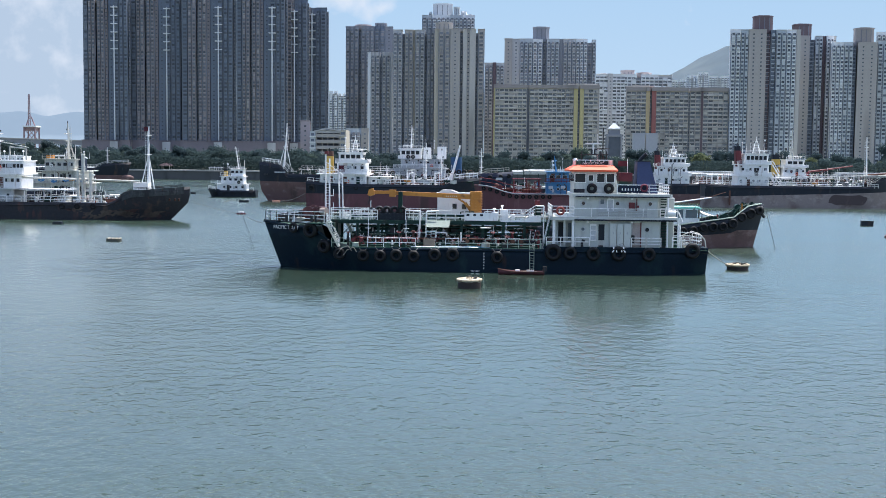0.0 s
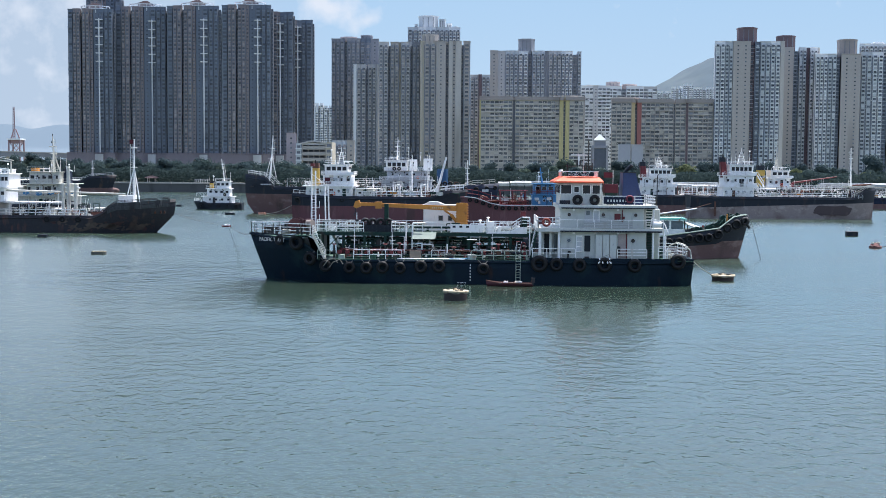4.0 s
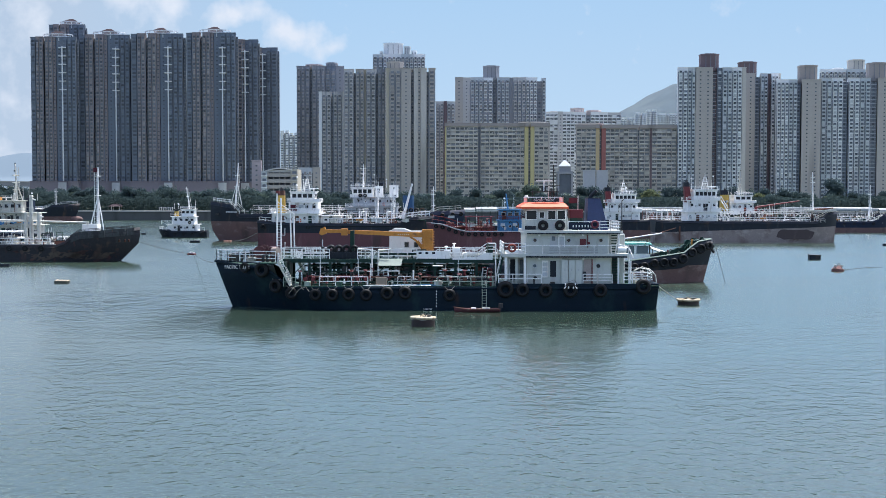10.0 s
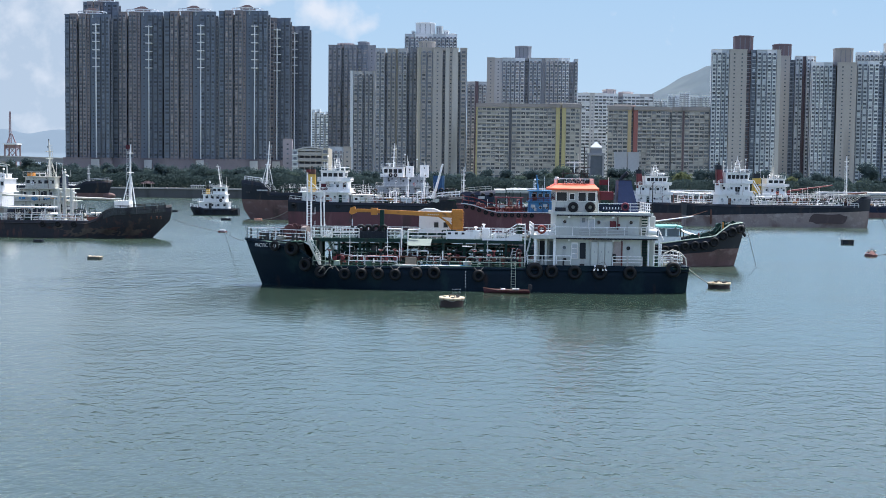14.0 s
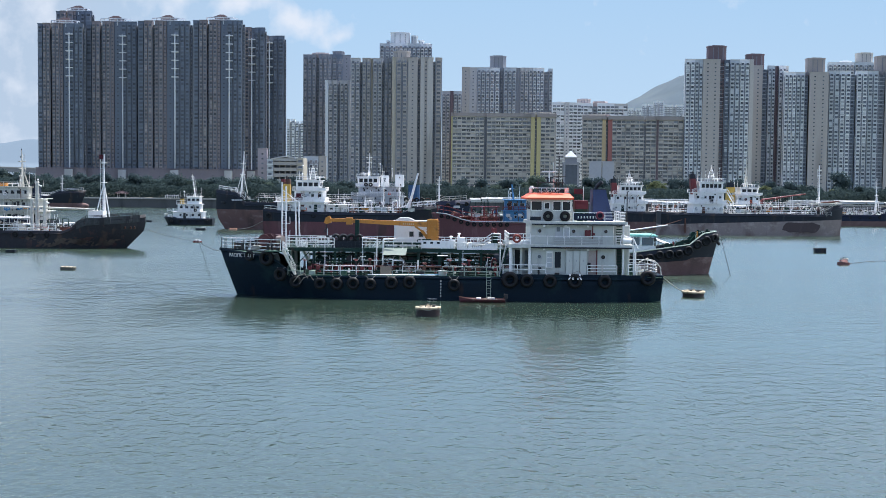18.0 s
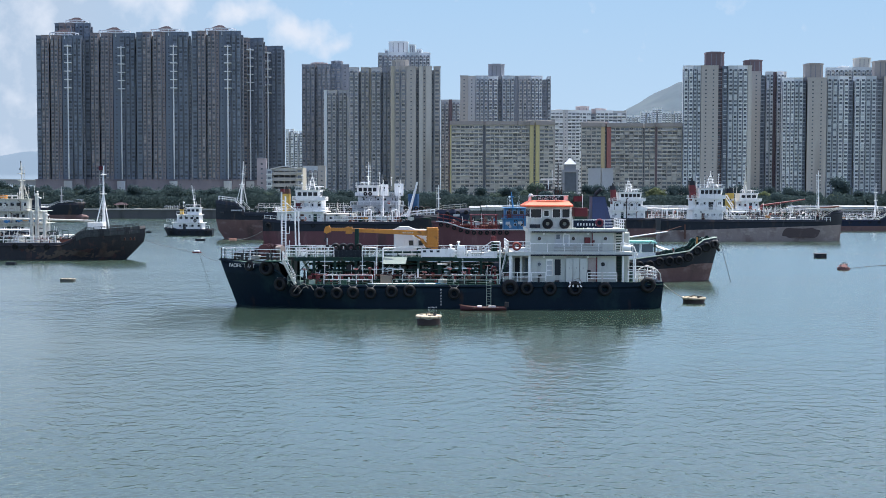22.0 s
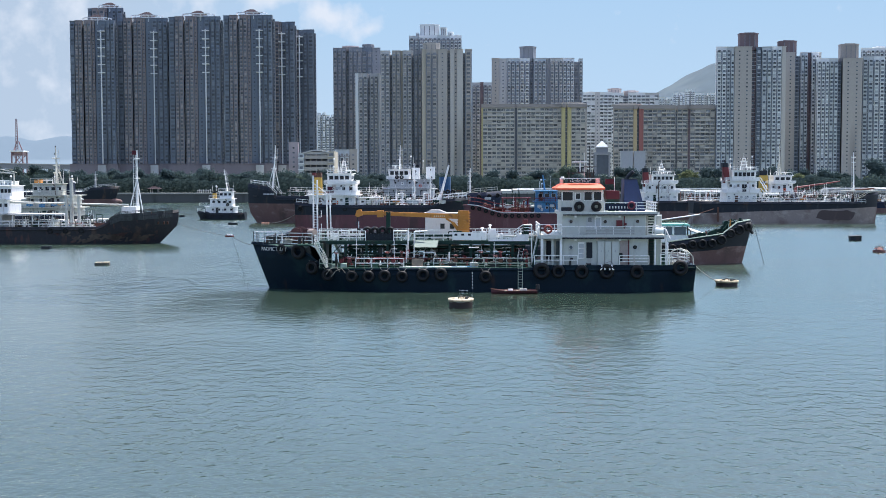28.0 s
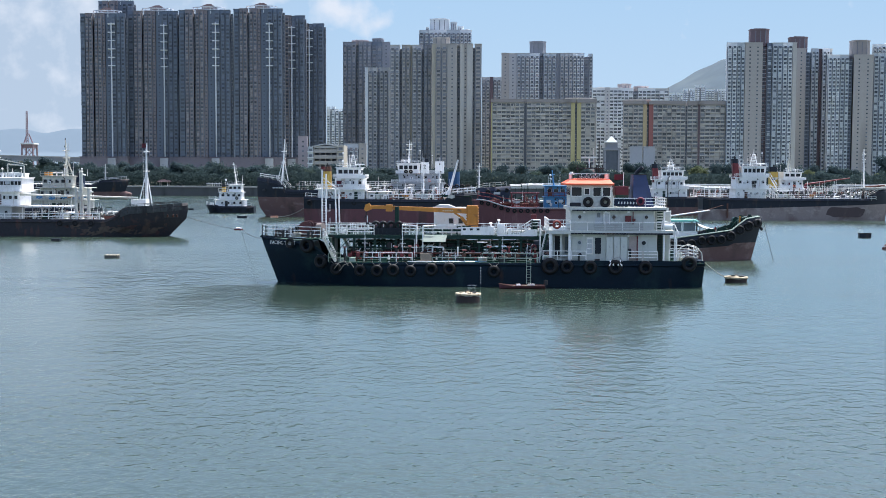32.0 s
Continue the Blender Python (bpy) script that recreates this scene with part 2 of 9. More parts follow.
# ---- mesh building ----
class Geo:
    """Collects vertices and faces, each face with a material slot and a smooth flag."""

    def __init__(self):
        self.v, self.f, self.m, self.s = [], [], [], []

    def add(self, verts, faces, mat=0, smooth=False):
        k = len(self.v)
        self.v += [tuple(p) for p in verts]
        self.f += [tuple(k + i for i in face) for face in faces]
        self.m += [mat] * len(faces)
        self.s += [smooth] * len(faces)
        return self

    def bx(self, x0, x1, y0, y1, z0, z1, mat=0, chop=0.0):
        """A box; chop cuts its upright corners."""
        if chop:
            c = min(chop, (x1 - x0) * 0.45, (y1 - y0) * 0.45)
            ring = [(x0 + c, y0), (x1 - c, y0), (x1, y0 + c), (x1, y1 - c), (x1 - c, y1), (x0 + c, y1), (x0, y1 - c), (x0, y0 + c)]
        else:
            ring = [(x0, y0), (x1, y0), (x1, y1), (x0, y1)]
        return self.prism(ring, z0, z1, mat)

    def prism(self, ring, z0, z1, mat=0, top=None):
        """An upright prism over a ring of (x, y); top is another ring of as many points for a tapered one."""
        k = len(ring)
        verts = [(x, y, z0) for x, y in ring] + [(x, y, z1) for x, y in (top or ring)]
        faces = [(i, (i + 1) % k, (i + 1) % k + k, i + k) for i in range(k)] + [tuple(range(k))[::-1], tuple(range(k, 2 * k))]
        return self.add(verts, faces, mat)

    def slab(self, ring, y0, y1, mat=0):
        """A plate whose outline is a ring of (x, z), from y0 to y1."""
        k = len(ring)
        verts = [(x, y0, z) for x, z in ring] + [(x, y1, z) for x, z in ring]
        faces = [(i, i + k, (i + 1) % k + k, (i + 1) % k) for i in range(k)] + [tuple(range(k)), tuple(range(k, 2 * k))[::-1]]
        return self.add(verts, faces, mat)

    def cyl(self, p0, p1, r0, r1=None, k=8, mat=0, caps=True):
        r1 = r0 if r1 is None else r1
        a, b = Vector(p0), Vector(p1)
        d = (b - a).normalized()
        u = d.orthogonal().normalized()
        w = d.cross(u)
        verts = []
        for c, r in ((a, r0), (b, r1)):
            verts += [c + r * (math.cos(q) * u + math.sin(q) * w) for q in (2 * math.pi * i / k for i in range(k))]
        self.add(verts, [(i, (i + 1) % k, (i + 1) % k + k, i + k) for i in range(k)], mat, k > 5)
        if caps:
            self.add(verts, [tuple(range(k))[::-1], tuple(range(k, 2 * k))], mat)
        return self

    def tube(self, pts, r, k=5, mat=0):
        for a, b in zip(pts, pts[1:]):
            self.cyl(a, b, r, None, k, mat)
        return self

    def torus(self, c, axis, R, r, nu=18, nv=7, mat=0):
        d = Vector(axis).normalized()
        u = d.orthogonal().normalized()
        w = d.cross(u)
        verts, faces = [], []
        for i in range(nu):
            q = 2 * math.pi * i / nu
            e = math.cos(q) * u + math.sin(q) * w
            for j in range(nv):
                s = 2 * math.pi * j / nv
                verts.append(Vector(c) + e * (R + r * math.cos(s)) + d * (r * 1.25 * math.sin(s)))
        for i in range(nu):
            for j in range(nv):
                faces.append((i * nv + j, (i + 1) % nu * nv + j, (i + 1) % nu * nv + (j + 1) % nv, i * nv + (j + 1) % nv))
        return self.add(verts, faces, mat, True)

    def skin(self, rows, mat=0, smooth=True, close=False):
        """A surface over rows of points, all rows alike in length."""
        k = len(rows[0])
        verts = [p for row in rows for p in row]
        faces = [(i * k + j, (i + 1) * k + j, (i + 1) * k + j + 1, i * k + j + 1) for i in range(len(rows) - 1) for j in range(k - 1)]
        if close:
            faces += [(i * k + k - 1, (i + 1) * k + k - 1, (i + 1) * k, i * k) for i in range(len(rows) - 1)]
        return self.add(verts, faces, mat, smooth)

    def mesh(self, name, mats):
        me = bpy.data.meshes.new(name)
        me.from_pydata(self.v, [], self.f)
        me.polygons.foreach_set("material_index", self.m)
        me.polygons.foreach_set("use_smooth", self.s)
        for m in mats if isinstance(mats, (list, tuple)) else [mats]:
            me.materials.append(m)
        me.update()
        return me


def part(name, geo, mats, parent=None, label="", at=None):
    """One mesh object under a thing or under a part."""
    ob = new(name, geo.mesh(name, mats) if isinstance(geo, Geo) else geo)
    ob.parent = parent
    if at is not None:
        ob.matrix_basis = at
    return tagged(ob, label)


def thing(name, label, category, m=None, group="", kind=""):
    ob = new(name)
    ob.empty_display_size = 0.5
    if m is not None:
        ob.matrix_basis = m
    return tagged(ob, label, category, group, kind)


def solid(name, geo, mats, label, category="", group="", kind="", m=None):
    ob = new(name, geo.mesh(name, mats))
    if m is not None:
        ob.matrix_basis = m
    return tagged(ob, label, category, group, kind)


# ---- the water and the land behind it ----
g = Geo()
g.add([(-3500, -300, 0), (3500, -300, 0), (3500, 4900, 0), (-3500, 4900, 0)], [(0, 1, 2, 3)])
water = solid("water", g, M_WATER, "green-grey rippled harbour water", "water", kind="structure")

# ---- sky backdrop far behind the towers: pale haze low down, blue above, fair-weather clouds to the west ----
M_SKY = bpy.data.materials.new("hazy_sky")
M_SKY.use_nodes = True
n, l = M_SKY.node_tree.nodes, M_SKY.node_tree.links
n.remove(n["Principled BSDF"])
em = n.new("ShaderNodeEmission")
tc, sep = n.new("ShaderNodeTexCoord"), n.new("ShaderNodeSeparateXYZ")
l.new(tc.outputs["Object"], sep.inputs[0])
height = n.new("ShaderNodeMapRange")
height.inputs["From Min"].default_value, height.inputs["From Max"].default_value = 0, 900
l.new(sep.outputs["Z"], height.inputs["Value"])
ramp = n.new("ShaderNodeValToRGB")
ramp.color_ramp.elements[0].color = (0.34, 0.425, 0.49, 1)
ramp.color_ramp.elements[1].color = (0.243, 0.363, 0.483, 1)
l.new(height.outputs[0], ramp.inputs[0])
cover = None
puff = n.new("ShaderNodeTexNoise")
puff.inputs["Scale"].default_value, puff.inputs["Detail"].default_value = 0.0075, 9
l.new(tc.outputs["Object"], puff.inputs["Vector"])
for cx, cz, rx, rz, dense in ((-560, 640, 200, 120, 1.0), (-800, 715, 190, 100, 0.8), (-420, 580, 170, 70, 0.6), (-1750, 600, 750, 800, 0.4), (-1150, 760, 420, 160, 0.7)):
    mp, ln, mr = n.new("ShaderNodeMapping"), n.new("ShaderNodeVectorMath"), n.new("ShaderNodeMapRange")
    mp.vector_type = "TEXTURE"
    mp.inputs["Location"].default_value, mp.inputs["Scale"].default_value = (cx, 4700, cz), (rx, 1000, rz)
    l.new(tc.outputs["Object"], mp.inputs["Vector"])
    ln.operation = "LENGTH"
    l.new(mp.outputs[0], ln.inputs[0])
    mr.inputs["From Min"].default_value, mr.inputs["From Max"].default_value = 1.0, 0.1
    mr.inputs["To Min"].default_value, mr.inputs["To Max"].default_value = 0, dense
    l.new(ln.outputs["Value"], mr.inputs["Value"])
    if cover is None:
        cover = mr.outputs[0]
    else:
        mx = n.new("ShaderNodeMath")
        mx.operation = "MAXIMUM"
        l.new(cover, mx.inputs[0])
        l.new(mr.outputs[0], mx.inputs[1])
        cover = mx.outputs[0]
add, soft_edge, whiten = n.new("ShaderNodeMath"), n.new("ShaderNodeMapRange"), n.new("ShaderNodeMix")
add.operation = "ADD"
spread = n.new("ShaderNodeMath")
spread.operation, spread.inputs[1].default_value, spread.inputs[2].default_value = "MULTIPLY_ADD", 2.2, -1.1
l.new(puff.outputs["Fac"], spread.inputs[0])
l.new(cover, add.inputs[0])
l.new(spread.outputs[0], add.inputs[1])
soft_edge.inputs["From Min"].default_value, soft_edge.inputs["From Max"].default_value = 0.3, 0.95
l.new(add.outputs[0], soft_edge.inputs["Value"])
whiten.data_type = "RGBA"
l.new(soft_edge.outputs[0], whiten.inputs["Factor"])
west, veil = n.new("ShaderNodeMapRange"), n.new("ShaderNodeMix")  # a thin grey veil over the west
west.inputs["From Min"].default_value, west.inputs["From Max"].default_value = -1500, -450
west.inputs["To Min"].default_value, west.inputs["To Max"].default_value = 0.85, 0
l.new(sep.outputs["X"], west.inputs["Value"])
veil.data_type = "RGBA"
l.new(west.outputs[0], veil.inputs["Factor"])
l.new(ramp.outputs[0], veil.inputs["A"])
veil.inputs["B"].default_value = (0.3, 0.352, 0.41, 1)
l.new(veil.outputs["Result"], whiten.inputs["A"])
whiten.inputs["B"].default_value = (0.46, 0.485, 0.512, 1)
l.new(whiten.outputs["Result"], em.inputs["Color"])
l.new(em.outputs[0], n["Material Output"].inputs["Surface"])
g = Geo()
g.add([(-2600, 4700, -5), (2600, 4700, -5), (2600, 4700, 1400), (-2600, 4700, 1400)], [(0, 1, 2, 3)])
solid("backdrop_sky", g, M_SKY, "pale blue hazy sky with fair-weather clouds", "sky", kind="structure")

# ---- far shore: land, sea wall, hills ----
M_LAND = paint("shore_ground", (0.16, 0.17, 0.12), 0.9, stain=(0.1, 0.12, 0.06), stain_amount=0.5, stain_scale=0.05, grain=0.5)
M_SEAWALL = paint("dark_sea_wall_stone", (0.1, 0.1, 0.095), 0.9, stain=(0.05, 0.05, 0.045), stain_amount=0.5, stain_scale=0.15, streak=4)
M_COPING = paint("pale_concrete_coping", (0.36, 0.35, 0.31), 0.85, stain=(0.2, 0.19, 0.17), stain_amount=0.35, stain_scale=0.2)
# blue-grey haze of distance is mixed into the green of the woods
M_HILL = paint("hazed_wooded_hillside", (0.065, 0.095, 0.115), 0.95, stain=(0.085, 0.115, 0.125), stain_amount=0.4, stain_scale=0.006, grain=0.03)

g = Geo()
g.bx(-3400, 3400, 562.2, 4850, -2, 3.9)
solid("ground", g, M_LAND, "built-up land behind the far sea wall", "ground", kind="structure")
g = Geo()
g.slab([(-1200, -2), (1200, -2), (1200, 4.0), (-1200, 4.0)], 560, 562.1)
wall = solid("wall_sea", g, M_SEAWALL, "dark stone sea wall with pale coping", "sea wall", kind="structure")
g = Geo()
rnd = random.Random(3)
x = -420.0
while x < 420:
    w = rnd.uniform(3.5, 6.5)
    g.bx(x, x + w - 0.15, 559.6 - rnd.uniform(0, 0.15), 562.6, 3.95, 4.55 + rnd.uniform(0, 0.15))
    x += w
part("coping", g, M_COPING, wall, "pale concrete coping blocks")["kind"] = "stuff"
# the near quay under the viewpoint
g = Geo()
g.bx(-260, 260, -120, 16, -2, 2.6)
near = solid("pavement_quay", g, M_COPING, "plain concrete quay on the near shore", "quay", kind="structure")
g = Geo()
g.bx(-260, 260, 14.8, 16.3, 2.61, 2.85)
part("quay_edge", g, M_COPING, near)


def ridge(name, label, x0, x1, y, deep, height, z0, seed, mat):
    """A hill: a grid of ground raised by a smooth profile with noise on it."""
    nx, ny, rows = 70, 16, []
    for i in range(nx + 1):
        s, row = i / nx, []
        for j in range(ny + 1):
            q = j / ny
            px, py = x0 + s * (x1 - x0), y + q * deep
            h = height(px) * math.sin(math.pi * min(1, q * 0.5 + 0.02)) ** 0.8
            h *= 1 + 0.03 * noise.noise((px * 0.006, py * 0.006, seed)) + 0.025 * noise.noise((px * 0.02, py * 0.02, seed))
            row.append((px, py, z0 + max(0, h)))
        rows.append(row)
    g = Geo()
    g.skin(rows)
    return solid(name, g, mat, label, "hill", kind="structure")


ridge("backdrop_hill", "hazy blue-green hill behind the tower blocks", 141.16, 1041.65, 2400, 500,
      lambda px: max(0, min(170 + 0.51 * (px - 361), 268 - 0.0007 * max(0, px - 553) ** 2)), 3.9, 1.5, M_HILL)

# distance haze over these hills is put in as a pale blue glow
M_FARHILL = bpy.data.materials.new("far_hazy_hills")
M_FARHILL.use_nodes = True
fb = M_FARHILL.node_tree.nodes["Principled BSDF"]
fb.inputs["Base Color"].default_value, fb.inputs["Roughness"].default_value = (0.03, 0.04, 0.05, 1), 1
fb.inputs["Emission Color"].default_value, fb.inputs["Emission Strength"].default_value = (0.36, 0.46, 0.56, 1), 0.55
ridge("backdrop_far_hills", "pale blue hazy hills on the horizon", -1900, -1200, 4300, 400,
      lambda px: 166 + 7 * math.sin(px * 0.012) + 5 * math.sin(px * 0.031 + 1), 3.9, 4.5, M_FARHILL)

# ---- tower blocks ----
M_PANE = paint("tower_window_glass", (0.135, 0.15, 0.175), 0.15, vary=0.3, bump=0, per_piece=0.6, grain=0.4)
M_PANEPALE = paint("tower_window_pale", (0.145, 0.16, 0.178), 0.2, vary=0.3, bump=0, per_piece=0.5, grain=0.4)


M_PANEDARK = paint("tower_window_dark", (0.09, 0.105, 0.13), 0.3, vary=0.3, bump=0, per_piece=0.5, grain=0.4, spec=0.3)


def concrete(name, color, amount=0.25):
    return paint(name, color, 0.85, vary=0.1, stain=tuple(c * 0.72 for c in color), stain_amount=amount, stain_scale=0.06, streak=6, grain=0.8, per_piece=0.16,
                 bump=0.1)


C_BROWN = concrete("brown_tile_facade", (0.228, 0.205, 0.21))
C_SLATE = concrete("blue_grey_tile_facade", (0.155, 0.185, 0.23))
C_SLATEDGE = concrete("blue_grey_tile_ledge", (0.178, 0.204, 0.242))
# darker tone that carries the shade of recesses, slots and open decks
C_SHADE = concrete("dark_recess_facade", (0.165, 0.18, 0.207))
C_LEDGE = concrete("grey_beige_ledge", (0.295, 0.28, 0.28))
C_WHITE = concrete("white_render", (0.66, 0.68, 0.69))
C_GREY = concrete("grey_render", (0.46, 0.46, 0.46))
C_DARKGREY = concrete("dark_grey_tile", (0.25, 0.26, 0.285))
C_BEIGE = concrete("beige_render", (0.44, 0.425, 0.395))
C_OLIVE = concrete("olive_beige_render", (0.42, 0.385, 0.315))
C_TAUPE = concrete("taupe_render", (0.37, 0.35, 0.325))
C_PINK = concrete("pink_beige_render", (0.44, 0.38, 0.37))
C_MAROON = concrete("maroon_tile", (0.135, 0.1, 0.11))
C_YELLOW = concrete("yellow_render", (0.42, 0.37, 0.19))
C_RUSSET = concrete("russet_render", (0.27, 0.11, 0.1))
# softer recess tone, shade between the bay windows put into the colour
C_RECESS = concrete("grey_blue_recess_shade", (0.235, 0.26, 0.3))
C_OFFICE = concrete("dull_mauve_render", (0.35, 0.305, 0.315))
C_AMBER = concrete("amber_render", (0.43, 0.34, 0.2))
C_ROOFTILE = concrete("dark_maroon_roof_tile", (0.055, 0.036, 0.04))
C_PARAPET = concrete("dark_taupe_parapet", (0.27, 0.25, 0.24))
C_PODIUM = concrete("dull_mauve_podium", (0.2, 0.175, 0.19))
C_PALEBLUE = concrete("pale_blue_render", (0.46, 0.495, 0.515))
STOREY = 2.75


def tower(name, label, x0, x1, y, top, bays, deep=24, wall=C_GREY, ledge=C_LEDGE, pane=M_PANE, z0=3.9, lift=None, parapet=1.2, group="tower blocks", cap=None):
    """A block of flats. bays: (share of the width, how far it stands out, kind, wall): w windows over ledges, b balconies,
    s solid with small openings, d deep recess, n plain. The plan leans away from the near shore; cap: material of the parapet."""
    t = thing(name, label, "tower block", pose(x0, y, z0), group)
    luck = random.Random(round(x0 * 10))
    skew = 0.9 * deep * (x1 if x1 < 0 else x0 if x0 > 0 else 0) / y
    total = sum(b[0] for b in bays)
    x, h, k = 0.0, top - z0, int((top - z0 - 1) / STOREY)
    for share, proud, kind, *own in bays:
        w = share / total * (x1 - x0)
        g = Geo()
        bh = h + (parapet if kind != "d" else -1.0) + 0.15 * (proud > 0)
        g.prism([(x, -proud), (x + w, -proud), (x + w + skew, deep), (x + skew, deep)], 0, bh)
        if kind != "d" and not cap:
            g.prism([(x - 0.15, -proud - 0.3), (x + w + 0.15, -proud - 0.3), (x + w + 0.15 + 0.4 * skew, deep * 0.4), (x - 0.15 + 0.4 * skew, deep * 0.4)], bh, bh + 0.45)
        bay = part("facade_bay", g, own[0] if own else wall, t)
        if cap and kind != "d":
            g = Geo()
            g.bx(x - 0.1, x + w + 0.1, -proud - 1.1, -proud + 0.6, bh - 2.2, bh + 0.4)
            part("parapet", g, cap, bay)
        g = Geo()
        if kind in "wb":
            cols = max(1, round(w / 3.4))
            cw = w / cols
            for c in range(cols + (kind == "b")):
                a = x + c * cw
                if kind == "b":
                    g.bx(max(x + 0.02, a - 0.16), min(x + w - 0.02, a + 0.16), -proud - 0.4, -proud + 0.05, 0, h - 0.6, 2)
                else:  # bay windows stand out between panels coloured darker for recess shade
                    g.bx(a + 0.17 * cw, a + 0.83 * cw, -proud - 1.1, -proud + 0.05, 0, h - luck.choice((0.2, 0.5)), 2)
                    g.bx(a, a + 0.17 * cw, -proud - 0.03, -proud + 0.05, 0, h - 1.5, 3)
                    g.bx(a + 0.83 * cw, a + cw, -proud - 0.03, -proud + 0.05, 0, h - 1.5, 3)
            for i in range(k):
                zf = h - (k - i) * STOREY - 0.4
                for c in range(cols):
                    a = x + c * cw
                    if kind == "w":
                        g.bx(a + 0.24 * cw, a + 0.76 * cw, -proud - 1.16, -proud - 1.0, zf + 0.95, zf + 2.4, 0 if luck.random() > 0.12 else 1)
                    else:
                        g.bx(a + 0.1 * cw, a + 0.9 * cw, -proud - 0.06, -proud + 0.05, zf + 0.9, zf + 2.5, 0 if luck.random() > 0.13 else 1)
                    if kind == "w":
                        g.bx(a + 0.14 * cw, a + 0.86 * cw, -proud - 1.5, -proud - 1.05, zf + 0.4, zf + 0.85, 1)
                        if luck.random() < 0.45:
                            q = luck.choice((0.0, 0.86))
                            g.bx(a + q * cw, a + (q + 0.14) * cw, -proud - 0.7, -proud, zf + 0.1, zf + luck.uniform(0.6, 1.0), luck.choice((1, 2)))
                    else:
                        g.bx(a + 0.01 * cw, a + 0.99 * cw, -proud - 0.9, -proud + 0.05, zf + 0.0, zf + 0.16, 1)
                        if luck.random() < 0.9:
                            g.bx(a + 0.01 * cw, a + luck.choice((0.6, 0.99, 0.99, 0.99)) * cw, -proud - 0.9, -proud - 0.8, zf + 0.16, zf + luck.choice((0.85, 1.1, 1.1)), 1)
                        if luck.random() < 0.4:
                            q = luck.uniform(0.1, 0.7)
                            g.bx(a + q * cw, a + (q + 0.2) * cw, -proud - 1.2, -proud - 0.6, zf + luck.choice((0.2, 1.1, 1.5)), zf + 1.9, luck.choice((0, 1, 2)))
        elif kind == "s":
            for i in range(k):
                zf = h - (k - i) * STOREY - 0.4
                for q in ((0.5,) if w < 9 else (0.28, 0.72)):
                    g.bx(x + w * q - 0.55, x + w * q + 0.55, -proud - 0.05, -proud + 0.05, zf + 1.1, zf + 2.0, 0)
        elif kind == "d":
            for i in range(0, k):
                zf = h - (k - i) * STOREY - 0.4
                g.bx(x + 0.2, x + w - 0.2, -proud - 0.5, -proud + 0.05, zf, zf + 0.25, 1)
                g.bx(x + 0.3 * w, x + 0.7 * w, -proud - 0.05, -proud + 0.05, zf + 0.9, zf + 2.2, 0)
        if g.v:
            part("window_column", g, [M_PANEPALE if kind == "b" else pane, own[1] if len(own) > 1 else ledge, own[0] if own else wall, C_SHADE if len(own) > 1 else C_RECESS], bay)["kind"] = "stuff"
        x += w
    for lx0, lx1, lz, lm in lift or ():
        g = Geo()
        back, cut = min(deep - 2, 14), (lx1 - lx0) * 0.22
        g.bx(lx0 - x0 + 0.4, lx1 - x0 - 0.4, 2.0, back, h - 0.5, lz - z0 - 0.6, chop=cut)
        g.bx(lx0 - x0 + 0.1, lx1 - x0 - 0.1, 1.7, back + 0.3, lz - z0 - 0.6, lz - z0 + 0.2, chop=cut)
        g.bx(lx0 - x0 + cut, lx1 - x0 - cut, 4.0, back - 2, lz - z0 + 0.2, lz - z0 + 0.6, chop=0.5)
        pl = part("plant_room", g, lm, t)
        g = Geo()
        for q in (0.25, 0.5, 0.75):
            xx = lx0 - x0 + q * (lx1 - lx0)
            g.bx(xx - 0.25, xx + 0.25, 1.93, 2.05, h + 1.5, lz - z0 - 1.2)
        part("vent_slot", g, C_SHADE, pl)["kind"] = "stuff"
    return t


M_ROOFTILE = paint("maroon_roof_tiles", (0.034, 0.026, 0.031), 0.85, vary=0.3, grain=1.5, spec=0.1)


def crown(t, xc, z, r, wide):
    """Roof crown of the brown towers: a ring beam on posts round a pavilion with a hipped roof."""
    g = Geo()
    ring = [(xc + wide * math.cos(q), 7 + 6.5 * math.sin(q)) for q in (math.pi * (1 + i / 14) for i in range(15))]
    for dz in (0.0, 1.7):
        g.tube([(px, py, z + 2.2 + dz) for px, py in ring], 0.42, 4)
    for px, py in ring[::2]:
        g.cyl((px, py, z - 1), (px, py, z + 4), 0.35, None, 4)
    part("roof_ring", g, C_WHITE, t, "white ring beam on posts")
    g = Geo()
    g.bx(xc - r, xc + r, 3, 13, z - 1, z + 4.4)
    part("roof_pavilion", g, C_OFFICE, t)
    g = Geo()
    ring = [(xc - r - 1, 2), (xc + r + 1, 2), (xc + r + 1, 14), (xc - r - 1, 14)]
    g.prism(ring, z + 4.4, z + 6.8, 0, [(xc - 1.5, 7), (xc + 1.5, 7), (xc + 1.5, 9), (xc - 1.5, 9)])
    part("pavilion_roof", g, M_ROOFTILE, t, "dark red hipped roof")


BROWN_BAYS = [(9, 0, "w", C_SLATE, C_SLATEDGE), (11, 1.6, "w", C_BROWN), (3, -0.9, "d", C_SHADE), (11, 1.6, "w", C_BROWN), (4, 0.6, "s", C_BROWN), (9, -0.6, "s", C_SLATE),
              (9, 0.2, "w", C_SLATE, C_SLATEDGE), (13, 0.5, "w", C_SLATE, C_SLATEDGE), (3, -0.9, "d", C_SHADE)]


BAR_TOP = 122.22 - 10.3


